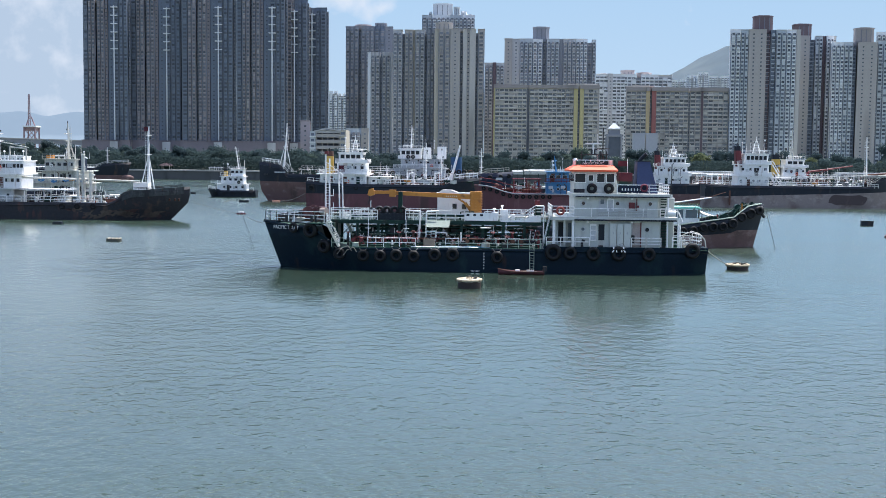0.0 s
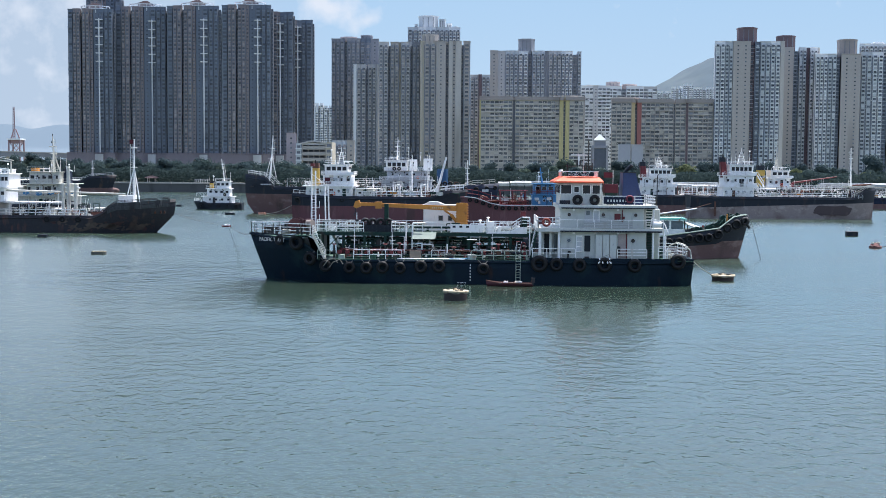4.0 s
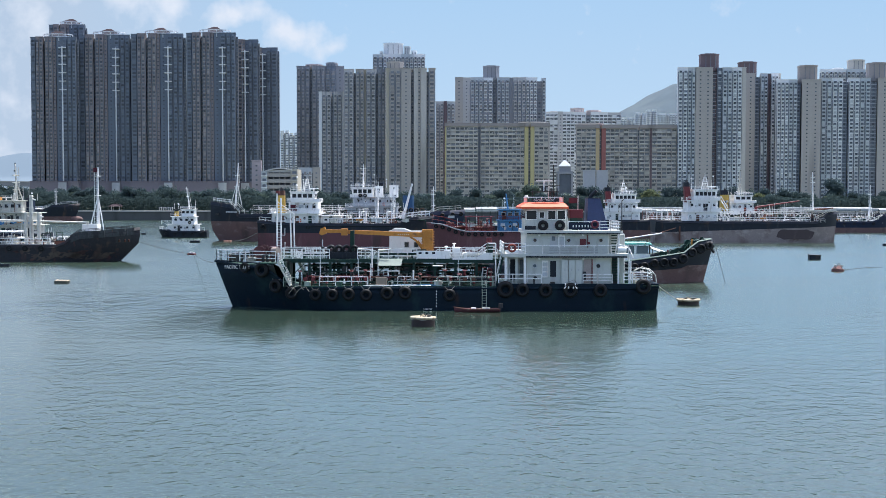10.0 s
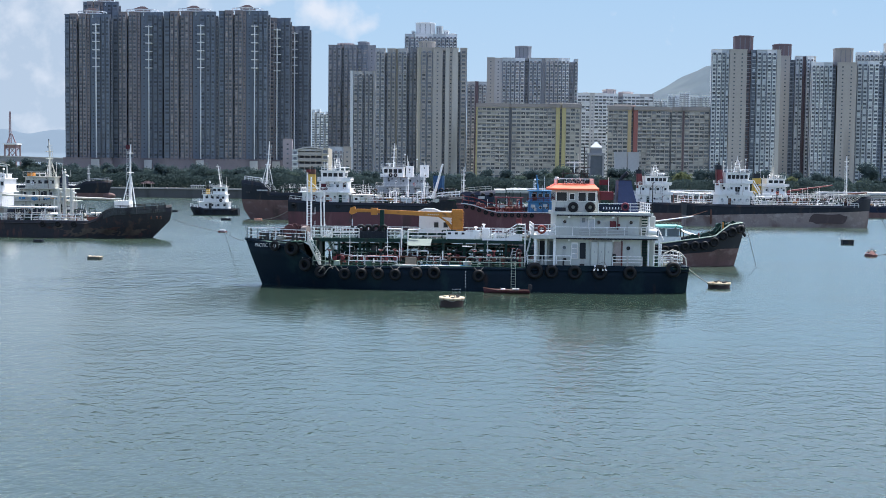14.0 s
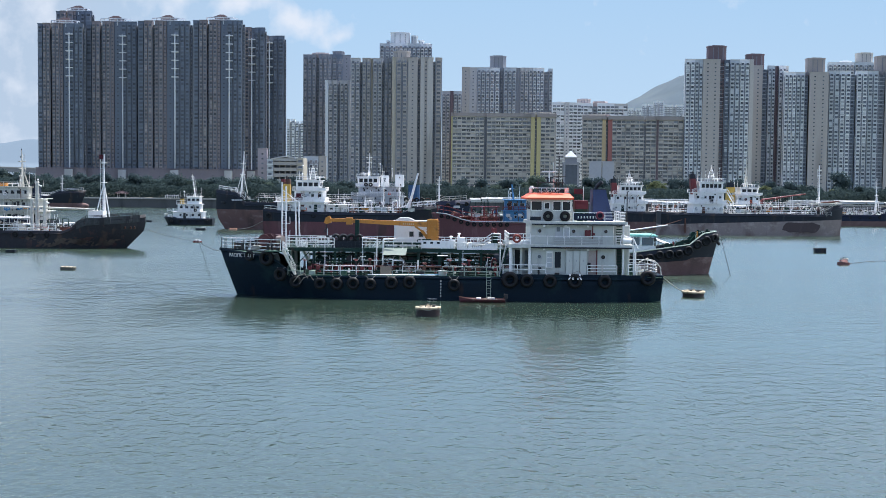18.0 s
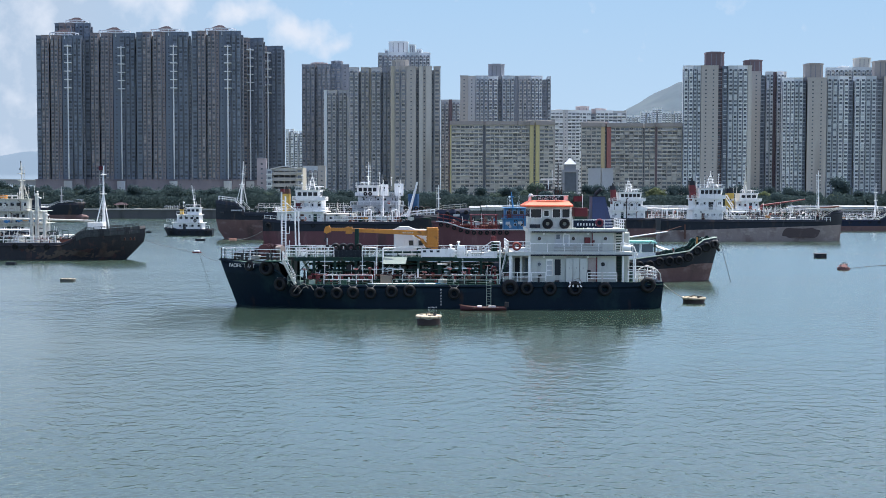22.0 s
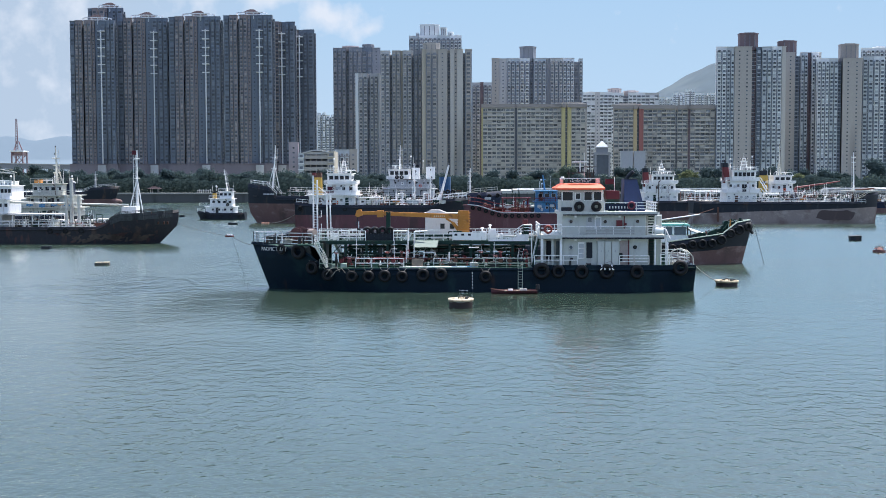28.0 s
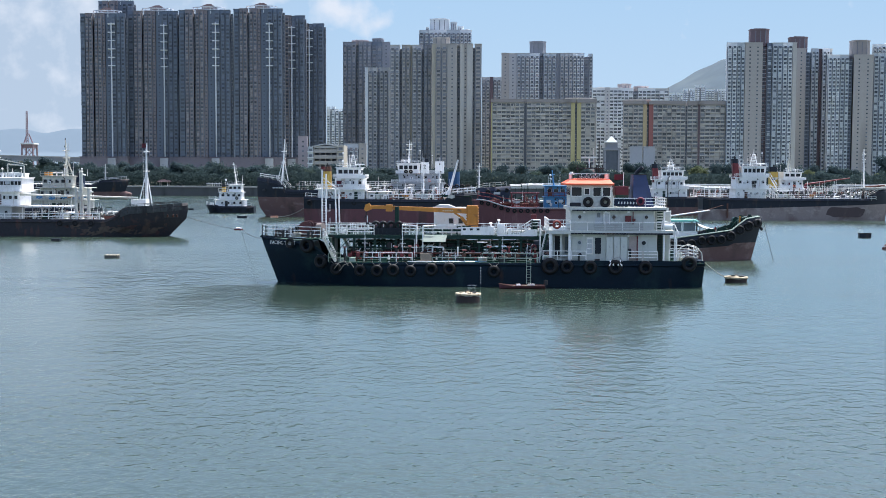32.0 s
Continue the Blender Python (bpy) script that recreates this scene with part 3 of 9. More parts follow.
def brown_tower(x0, x1, y, top, pipe, bays=BROWN_BAYS, roof=True):
    t = tower("apartment_tower", "brown and slate-blue tiled high-rise flats with white pipe", x0, x1, y, top, bays, 26, C_SLATE, C_LEDGE, M_PANEDARK, group="brown estate towers")
    h = top - 3.9
    if pipe:
        g = Geo()
        px = pipe - x0
        g.cyl((px, -2.9, 9), (px, -2.9, BAR_TOP + 1.2), 0.5, None, 6)
        part("white_pipe", g, C_WHITE, t, "white vertical facade fin")
        for i in range(6):
            g = Geo()
            zz = BAR_TOP - i * 5.9
            g.bx(px - 2.5, px + 2.5, -3.3, -1.0, zz, zz + 0.6)
            part("crossbar", g, C_WHITE, t, "white cross fin")
        g = Geo()
        g.bx(px - 2.8, px + 2.8, -6.2, 0, 0, 16.8)
        part("podium_block", g, C_GREY, t)
    g = Geo()
    g.bx(-0.3, x1 - x0 + 0.3, -4.2, 0, 0, 17.4)
    g.bx(-0.6, x1 - x0 + 0.6, -4.6, 0, 17.4, 17.9)
    part("podium", g, C_PODIUM, t)
    if roof:
        crown(t, (x1 - x0) * 0.52, h, 4.2, (x1 - x0) * 0.3)
    return t


brown_tower(-289.72, -261.77, 905, 136.66, 0)
brown_tower(-289.94, -255.97, 864, 122.22, -266.77)
brown_tower(-257.94, -219.78, 872, 124.86, -231.02)
brown_tower(-218.7, -180.0, 864, 124.62, -191.82)
brown_tower(-179.4, -142.75, 864, 125.41, -153.33)
brown_tower(-146.01, -130.48, 885, 123.28, -140.77, BROWN_BAYS[3:], False)
brown_tower(-133.21, -118.9, 905, 119.95, -130.87, BROWN_BAYS[4:], False)

tower("apartment_tower", "dark grey tiled high-rise flats with flat roof", -109.99, -73.47, 940, 110.24,
      [(10, 0, "w", C_DARKGREY), (2, -2, "d", C_SHADE), (10, 1, "w", C_DARKGREY), (8, 0.3, "w", C_SLATE), (6, 0, "s", C_DARKGREY)], wall=C_DARKGREY,
      lift=[(-103.83, -90.63, 113.28, C_PINK), (-87.99, -78.75, 114.59, C_DARKGREY)])
tower("apartment_tower", "slim white-edged high-rise flats", -88.88, -70.35, 900, 86.87,
      [(3, 1.2, "n", C_WHITE), (9, 0.4, "w", C_GREY), (2, -1, "d", C_SHADE), (8, 0.4, "w", C_GREY), (2, 1.2, "n", C_GREY)], wall=C_GREY)
tower("apartment_tower", "grey and olive-beige high-rise flats", -68.97, -38.94, 885, 102.01,
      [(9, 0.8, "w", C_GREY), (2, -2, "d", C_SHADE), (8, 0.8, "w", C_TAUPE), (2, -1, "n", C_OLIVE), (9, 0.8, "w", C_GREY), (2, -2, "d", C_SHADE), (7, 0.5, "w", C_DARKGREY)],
      wall=C_GREY)
tower("apartment_tower", "taupe stepped high-rise flats with beige fins", -38.16, -2.45, 872, 101.48,
      [(4, 0.6, "n", C_OLIVE), (12, 1.2, "w", C_TAUPE), (10, 1.8, "s", C_TAUPE), (3, -1, "d", C_SHADE), (4, 1.6, "n", C_BEIGE), (3, 0.6, "s", C_TAUPE), (6, 1.6, "n", C_BEIGE),
       (2, -1, "d", C_SHADE), (7, 0.4, "w", C_TAUPE)], wall=C_TAUPE, lift=[(-37.96, -25.3, 107.94, C_TAUPE), (-24.49, -10.61, 102.69, C_TAUPE)])
tower("apartment_tower", "pale blue and white tower with stepped roof", -54.83, -11.35, 1010, 127.4,
      [(8, 0, "w", C_PALEBLUE), (14, 1, "w", C_WHITE), (10, 0.5, "w", C_PALEBLUE), (9, 0, "w", C_WHITE)], wall=C_PALEBLUE,
      lift=[(-49.5, -46.8, 131.5, C_PALEBLUE), (-46.5, -29.5, 138.6, C_WHITE), (-29.2, -23.4, 135.8, C_PALEBLUE), (-23.1, -18.0, 132.2, C_WHITE), (-17.7, -12.6, 129.6, C_PALEBLUE)])
tower("apartment_tower", "grey and maroon high-rise flats", -2.57, 13.57, 1000, 87.82,
      [(8, 0, "w", C_GREY), (3, 0.8, "n", C_MAROON), (8, 0, "w", C_PALEBLUE)], wall=C_GREY)
tower("apartment_tower", "grey and pale blue high-rise flats with rooftop tank", 12.89, 84.04, 950, 102.5,
      [(6, 1.5, "s", C_TAUPE), (6, 0, "s", C_GREY), (10, 0.8, "w", C_PALEBLUE), (8, 0, "w", C_WHITE), (3, -2, "d", C_SHADE), (10, 1, "w", C_PALEBLUE), (3, 0, "n", C_DARKGREY),
       (10, 1, "w", C_GREY), (9, 0.4, "w", C_WHITE), (4, -2, "d", C_SHADE), (3, -3, "w", C_PALEBLUE)], wall=C_GREY,
      lift=[(34.68, 48.02, 113.49, C_DARKGREY)])
tower("slab_block", "long beige slab of flats with a yellow stair strip", 4.38, 77.97, 850, 60.2,
      [(0.8, 0.8, "n", C_YELLOW), (18, 0.5, "b", C_BEIGE), (1.5, -0.6, "n", C_SHADE), (18, 0.5, "b", C_BEIGE), (7, 0.5, "b", C_TAUPE), (2.2, 1.4, "n", C_YELLOW), (1.2, 0, "d", C_SHADE),
       (2.2, 1.4, "n", C_YELLOW), (8, 0.4, "b", C_BEIGE), (0.8, 0, "n", C_TAUPE)], wall=C_BEIGE, ledge=C_BEIGE, parapet=2.0,
      lift=[(56.49, 77.97, 63.36, C_TAUPE)], group="slab blocks", cap=C_PARAPET)
tower("slab_block", "pale banded slab of flats", 87.57, 111.2, 990, 78.79,
      [(8, 0, "b", C_WHITE), (3, 0.8, "s", C_GREY), (8, 0, "b", C_WHITE)], wall=C_WHITE, ledge=C_WHITE, lift=[(90.82, 97.77, 80.63, C_GREY)], group="slab blocks")
tower("slab_block", "white banded slab of flats with roof rooms", 111.47, 156.73, 1040, 81.71,
      [(10, 0.5, "b", C_WHITE), (3, -1, "d", C_SHADE), (10, 0.5, "b", C_WHITE), (8, -0.5, "b", C_GREY)], wall=C_WHITE, ledge=C_WHITE,
      lift=[(113.9, 125.58, 87.02, C_PINK), (127.53, 140.19, 85.09, C_PINK)], group="slab blocks")
tower("slab_block", "long taupe slab of flats with yellow and russet strips", 98.04, 169.45, 862, 59.68,
      [(11, 0.5, "b", C_TAUPE), (2.0, 1.3, "n", C_AMBER), (1.2, -0.5, "d", C_SHADE), (2.4, 1.3, "n", C_RUSSET), (18, 0.5, "b", C_TAUPE), (1, 0, "d", C_SHADE), (6, 0.5, "b", C_TAUPE),
       (1.2, 1, "n", C_MAROON), (14, 0.5, "b", C_TAUPE)], wall=C_TAUPE, ledge=C_BEIGE, parapet=2.0, lift=[(98.04, 118.61, 63.29, C_TAUPE)], group="slab blocks", cap=C_PARAPET)
tower("apartment_tower", "white and taupe high-rise flats with maroon roof block", 169.46, 217.76, 860, 101.04,
      [(4, 1, "w", C_WHITE), (3.2, 0.6, "w", C_PALEBLUE), (7, 1.6, "s", C_TAUPE), (2, -2, "d", C_MAROON), (2, -1, "w", C_SLATE), (4, 0.5, "w", C_PALEBLUE), (4, 0.8, "w", C_WHITE),
       (1.6, 1.4, "n", C_BEIGE)], ledge=C_PALEBLUE, pane=M_PANEDARK, lift=[(186.36, 200.05, 112.57, C_MAROON)])
tower("apartment_tower", "taupe high-rise flats with white window bays", 228.1, 254, 900, 101.04,
      [(5, 1, "s", C_TAUPE), (3, -1.5, "d", C_SLATE), (4, 0.5, "w", C_PALEBLUE), (2, -1, "n", C_MAROON), (4, 0.8, "w", C_WHITE), (1.5, 0, "s", C_BEIGE)], ledge=C_PALEBLUE,
      pane=M_PANEDARK, lift=[(224.09, 237.57, 111.45, C_MAROON)])
tower("apartment_tower", "white-bayed high-rise flats with taupe lift tower", 245.27, 277.19, 880, 94.57,
      [(4, 0.6, "w", C_WHITE), (3, 0.6, "w", C_PALEBLUE), (1.4, -1.5, "d", C_SLATE), (6.5, 1.8, "s", C_TAUPE)], ledge=C_PALEBLUE,
      pane=M_PANEDARK, lift=[(263.18, 276.78, 106.79, C_PARAPET)])
tower("apartment_tower", "blue-grey and white high-rise flats with taupe lift tower", 278.97, 346.28, 885, 96.27,
      [(4, 0.4, "w", C_PALEBLUE), (4, 0.8, "w", C_WHITE), (2, -1.5, "d", C_SLATE), (4, 0.8, "w", C_WHITE), (4, 0.4, "w", C_PALEBLUE), (2.4, 0, "d", C_SHADE), (9, 1.8, "s", C_TAUPE),
       (4, 0.6, "w", C_WHITE)], ledge=C_PALEBLUE, pane=M_PANEDARK, lift=[(315.21, 329.71, 109.38, C_PARAPET)])
tower("apartment_tower", "pale tower behind with yellow roof room", 320.81, 364.73, 1020, 116.76, [(10, 0, "w", C_WHITE), (10, 0.6, "w", C_PALEBLUE)],
      lift=[(333.22, 341.81, 119.59, C_WHITE), (346.59, 360.43, 126.66, C_BEIGE)])
for a, bb, top, y in ((505, 520, 232, 1350), (520.5, 536, 236, 1350), (1106, 1130, 207, 1500), (1131, 1150, 199, 1550), (1151, 1168, 194, 1600), (1169, 1206, 200, 1520)):
    k = y / 2136.6
    tower("distant_tower", "distant pale tower block", (a - 784) * k, (bb - 784) * k, y, 11.5 + (344 - top) * k, [(5, 0, "w", C_WHITE), (2, -1, "d", C_GREY), (5, 0.5, "w", C_WHITE)],
          wall=C_WHITE, ledge=C_WHITE, pane=M_PANEPALE, group="distant towers")
tower("office_block", "pink-beige office wing by the shore", -108.12, -102.55, 700, 30.43, [(1, 0, "s", C_OFFICE)], 14, C_OFFICE, group="shore buildings")
t = thing("car_park", "taupe car park building with open decks and vaulted white roof", "building", pose(-97.85, 690, 3.9), "shore buildings")
cw, ch = -83.97 - -97.85, 25.98 - 3.9
g = Geo()
g.bx(0.3, cw - 0.3, 4.0, 20, 0, ch - 0.4)
part("core_wall", g, C_SHADE, t)
for i in range(7):
    z = ch - 3.35 * (i + 1)
    g = Geo()
    g.bx(0, cw, 0, 20, z - 0.35, z)
    g.bx(0, cw, -0.25, 0.1, z - 0.35, z + 1.6)
    part("deck_parapet", g, C_TAUPE, t)
for i in range(5):
    g = Geo()
    x = 0.25 + (cw - 1.0) * i / 4
    g.bx(x, x + 0.5, 0.2, 0.8, 0, ch)
    part("column", g, C_TAUPE, t)
g = Geo()
arch = [(cw * q + (-0.8 if q == 0 else 0.8 if q == 1 else 0), ch - 0.4 + 1.9 * math.sin(math.pi * (0.08 + 0.8 * q))) for q in (0, 0.12, 0.25, 0.4, 0.55, 0.7, 0.85, 1)]
g.slab(arch[::-1] + [(x, z - 0.7) for x, z in arch], -1.0, 20)
g.bx(0, cw, -0.2, 0.4, ch - 1.2, ch + 0.3)
part("vault_roof", g, C_GREY, t, "white vaulted roof")
for x0, x1, col, zt in ((-3.1, -0.05, C_PALEBLUE, ch - 0.2), (cw + 0.05, cw + 3.6, C_OLIVE, ch + 0.6)):
    g = Geo()
    g.bx(x0, x1, -0.8, 18, 0, zt)
    st = part("stair_tower", g, col, t)
    for i in range(7):
        g = Geo()
        g.bx(x0 + 0.6, x1 - 0.6, -0.9, -0.7, zt - 2.6 - 3.3 * i, zt - 1.2 - 3.3 * i)
        part("opening", g, M_PANE, st)
        g = Geo()
        g.bx(x0 - 0.2, x1 + 0.2, -1.3, -0.7, zt - 3.3 - 3.3 * i, zt - 2.7 - 3.3 * i)
        part("ledge", g, C_WHITE if x0 < 0 else C_BEIGE, st)
tower("annex", "low grey annex with a flat roof", -83.74, -70.43, 720, 26.61, [(6, 0, "w", C_PALEBLUE), (3, 0.5, "s", C_TAUPE)], 14, C_GREY, group="shore buildings")

# pavilion with a white pyramid roof and two tall pale panels on the shore
t = thing("clock_pavilion", "grey pavilion with a white pyramid roof", "pavilion", pose(73.39, 700, 3.9))
g = Geo()
for sx in (-1, 1):
    for sy in (0, 8):
        g.bx(sx * 4 - 0.5, sx * 4 + 0.5, sy - 0.5, sy + 0.5, 0, 20.5)
part("column", g, C_DARKGREY, t)
g = Geo()
g.bx(-4.4, 4.4, -0.6, 8.6, 20.5, 22.0)
part("beam", g, C_DARKGREY, t)
g = Geo()
g.bx(-3.2, 3.2, 0.8, 7.2, 22.0, 24.6)
part("lantern", g, C_DARKGREY, t)
g = Geo()
g.bx(-4.0, 4.0, 0, 8, 24.6, 25.2)
part("eaves", g, C_GREY, t)
g = Geo()
g.bx(-3.4, 3.4, 0.4, 0.55, 9, 20.4)
part("glazing", g, M_PANEDARK, t)
g = Geo()
g.prism([(-3.4, 0.6), (3.4, 0.6), (3.4, 7.4), (-3.4, 7.4)], 25.2, 28.6, 0, [(-0.2, 3.8), (0.2, 3.8), (0.2, 4.2), (-0.2, 4.2)])
part("pyramid_roof", g, C_PALEBLUE, t, "white pyramid roof")
for a, bb in ((1040, 1061), (1063, 1083)):
    g = Geo()
    g.bx(0, (bb - a) * 0.304, 0, 3, 0, 25.14)
    g.bx(-0.1, (bb - a) * 0.304 + 0.1, -0.2, 3.2, 25.14, 25.57)
    tagged(solid("ventilation_shaft", g, C_GREY, "tall pale grey concrete shaft", "shaft", "shafts"), "").matrix_basis = pose((a - 784) * 0.3042, 650, 0)

# road bridge and red quay crane beyond the ships
t = thing("road_bridge", "grey concrete road bridge on piers", "bridge")
g = Geo()
g.slab([(-423.81, 20.18), (-325.66, 18.35), (-325.66, 22.01), (-423.81, 24.3)], 980, 994)
part("bridge_deck", g, C_DARKGREY, t)
g = Geo()
g.slab([(-423.38, 24.29), (-325.33, 22), (-325.33, 22.64), (-423.38, 24.92)], 979.4, 979.9)
part("parapet", g, C_GREY, t)
for i in range(6):
    g = Geo()
    xx = -417.18 + i * 17
    g.bx(xx - 1.2, xx + 1.2, 984, 990, 3.9, 19.32, chop=0.5)
    part("pier", g, C_GREY, t)
# crane red is greyed in its colour for the haze of distance
M_CRANERED = paint("hazed_crane_red", (0.25, 0.17, 0.185), 0.6, vary=0.15)
t = thing("quay_crane", "red container quay crane paled by haze, with its boom raised", "crane", pose(-553.8, 1450, 6.0))
for sx in (-7, 7):
    for sy in (0, 14):
        g = Geo()
        g.cyl((sx, sy, -2.15), (sx * 0.94, sy, 38), 1.2, 1.0, 6)
        part("leg", g, M_CRANERED, t)
for sy in (0, 14):
    g = Geo()
    g.cyl((-6.8, sy, 20), (6.6, sy, 35), 0.5, None, 5)
    g.cyl((6.8, sy, 20), (-6.6, sy, 35), 0.5, None, 5)
    g.bx(-7, 7, sy - 0.8, sy + 0.8, 18.5, 20.5)
    part("brace", g, M_CRANERED, t)
g = Geo()
g.bx(-8.4, 8.4, -2, 16, 37.2, 39.0)
part("portal_beam", g, C_WHITE, t, "white portal walkway")
g = Geo()
g.bx(-6.5, 6.5, 1, 13, 33, 37.2)
part("machinery_house", g, M_CRANERED, t)
for sx in (-1, 1):
    g = Geo()
    g.cyl((sx * 5.2, 4, 39), (sx * 1.2, 3, 50), 0.9, 0.7, 6)
    part("gantry_post", g, M_CRANERED, t)
g = Geo()
for sx in (-1.3, 1.3):
    g.cyl((sx, 0, 39), (sx * 0.5, 0, 77), 0.6, 0.5, 5)
for i in range(12):
    z = 40 + 3 * i
    w = 1.3 - 0.65 * (z - 39) / 38
    g.cyl((-w, 0, z), (w, 0, z + 2.6), 0.3, None, 4)
part("boom", g, M_CRANERED, t, "raised lattice boom")

# ---- trees along the shore ----
M_BARK = paint("bark", (0.12, 0.09, 0.065), 0.9, vary=0.3)


def foliage(name, color):
    m = paint(name, color, 0.9, vary=0.15, grain=0.4, per_piece=0.12, bump=0, spec=0.0)
    n, l = m.node_tree.nodes, m.node_tree.links
    b = n["Principled BSDF"]
    thin, mix = n.new("ShaderNodeBsdfTranslucent"), n.new("ShaderNodeMixShader")  # leaves let some sun through
    l.new(b.inputs["Base Color"].links[0].from_socket, thin.inputs["Color"])
    mix.inputs[0].default_value = 0.55
    l.new(b.outputs[0], mix.inputs[1])
    l.new(thin.outputs[0], mix.inputs[2])
    l.new(mix.outputs[0], n["Material Output"].inputs["Surface"])
    return m


LEAVES = [foliage("dark_leaves", (0.062, 0.092, 0.09)), foliage("green_leaves", (0.075, 0.105, 0.086)), foliage("bluish_leaves", (0.062, 0.092, 0.098)),
          foliage("yellow_green_leaves", (0.13, 0.155, 0.085))]


def tree(seed, height, spread, leaf, label):
    r = random.Random(seed)
    t = thing("tree", label, "tree", group="shore trees")
    g = Geo()
    lean = (r.uniform(-0.6, 0.6), r.uniform(-0.6, 0.6))
    top = (lean[0], lean[1], height * 0.55)
    g.cyl((0, 0, 0), top, 0.28, 0.14, 6)
    tips = []
    for i in range(9):
        q, out = r.uniform(0, 6.28), r.uniform(0.35, 0.75) * spread
        base = Vector(top) * r.uniform(0.55, 1.0)
        tip = Vector((out * math.cos(q), out * math.sin(q), height * r.uniform(0.42, 0.86)))
        g.cyl(base, tip, 0.1, 0.04, 4)
        tips.append(tip)
    tips.append(Vector((lean[0], lean[1], height * 0.85)))
    part("trunk", g, M_BARK, t)
    g = Geo()
    for tip in tips:
        size = r.uniform(0.38, 0.62) * spread
        for _ in range(260):
            d = Vector((r.gauss(0, 1), r.gauss(0, 1), r.gauss(0, 0.75)))
            c = tip + d.normalized() * size * r.random() ** 0.45
            if c.z < height * 0.2:
                continue
            s = r.uniform(0.25, 0.55)
            out = ((c - tip).normalized() + (c - Vector((0, 0, height * 0.45))).normalized() + Vector((r.gauss(0, 0.8), r.gauss(0, 0.8), r.gauss(0.2, 0.8)))).normalized()
            u = out.orthogonal().normalized()
            w = out.cross(u)
            q = r.uniform(0, 6.28)
            u, w = math.cos(q) * u + math.sin(q) * w, math.cos(q) * w - math.sin(q) * u
            p = [c - u * s, c + w * s * 0.7, c + u * s, c - w * s * 0.7]
            g.add(p, [(0, 1, 2, 3)])
    part("crown", g, leaf, t)
    return t


KINDS = [tree(1, 11, 5.2, LEAVES[0], "dense dark green tree on the sea wall"), tree(2, 12.5, 4.8, LEAVES[2], "tall dark bluish green tree on the shore"),
         tree(3, 9, 5, LEAVES[1], "rounded green tree on the shore"), tree(4, 8.5, 4.0, LEAVES[3], "yellow-green tree on the shore"),
         tree(5, 9, 5.0, LEAVES[0], "broad dark tree on the shore")]
rnd = random.Random(11)
spots = [(x, 596 + rnd.uniform(-14, 24), rnd.choice((0, 1, 2, 4, 0)), rnd.uniform(0.84, 0.93)) for x in np.arange(-215.0, -88.0, 1.25)]
spots += [(x, 620 + rnd.uniform(-14, 30), rnd.choice((0, 1, 2, 4, 1)), rnd.uniform(0.65, 1.0)) for x in np.arange(-92.39, 231.96, 3.0)]
spots += [(x, 575 + rnd.uniform(-4, 8), rnd.choice((2, 2, 1, 3)), rnd.uniform(0.55, 0.8)) for x in np.arange(4.34, 224.23, 11.0)]
spots += [(x, 745 + rnd.uniform(-10, 15), rnd.choice((0, 2, 4)), rnd.uniform(0.7, 0.95)) for x in np.arange(-324.35, -253.44, 3.6)]
spots += [(x, 905 + rnd.uniform(-8, 20), rnd.choice((0, 1, 2, 4)), rnd.uniform(1.2, 1.5)) for x in np.arange(-425.0, -318.0, 4.4)]
spots += [(105.59, 600, 3, 1.35), (187.83, 585, 3, 0.85), (159.51, 600, 3, 1.0), (43.81, 600, 2, 1.35), (209.98, 640, 1, 1.35)]
used = set()
for x, y, k, s in spots:
    m = pose(x, y, 3.9, 0, 0, rnd.uniform(0, 360)) @ Matrix.Diagonal((s, s, s * rnd.uniform(0.9, 1.1), 1))
    if k not in used:
        used.add(k)
        KINDS[k].matrix_basis = m
    else:
        c = copy_thing(KINDS[k], m)
        c.matrix_basis = m

# undergrowth behind the sea wall, one tangle of leaves
rnd = random.Random(17)
g = Geo()
for _ in range(40000):
    x = rnd.uniform(-239.34, 223.81)
    y, z = rnd.uniform(566, 580), 3.9 + rnd.random() ** 1.1 * (7.0 + 2.0 * noise.noise((x * 0.06, 3.1, 0)) + 1.2 * noise.noise((x * 0.3, 1.1, 0)))
    c, sz = Vector((x, y, z)), rnd.uniform(0.35, 0.8)
    out = Vector((rnd.gauss(0, 0.4), rnd.gauss(-0.7, 0.35), rnd.gauss(0.7, 0.35))).normalized()
    u = out.orthogonal().normalized()
    w = out.cross(u)
    g.add([c - u * sz, c + w * sz * 0.7, c + u * sz, c - w * sz * 0.7], [(0, 1, 2, 3)])
solid("undergrowth", g, foliage("shrub_leaves", (0.05, 0.074, 0.072)), "dense dark shrubs along the sea wall", "shrubs", kind="stuff")

# low quay sheds with pale roofs behind the moored ships
def quay_shed(x0, x1, y):
    t = thing("quay_shed", "low quayside shed with a pale metal roof", "shed", pose(x0, y, 3.9), "quay sheds")
    w = x1 - x0
    g = Geo()
    g.bx(0, w, 0, 9, 0, 2.0)
    part("shed_wall", g, C_GREY, t)
    g = Geo()
    k = int(w / 0.9)
    for i in range(k):
        g.bx(i * w / k, (i + 0.86) * w / k, -0.7, 9.7, 2.0, 2.5)
    g.slab([(0, 2.0), (w, 2.0), (w, 2.42), (0, 2.42)], -0.6, 9.6)
    part("shed_roof", g, C_WHITE, t, "pale ribbed metal roof")["kind"] = "stuff"
    for i in range(int(w / 8)):
        g = Geo()
        g.bx(3 + i * 8, 5.4 + i * 8, -0.06, 0.02, 0, 1.8)
        part("shed_door", g, C_SHADE, t)


quay_shed(19.6, 57.22, 564)
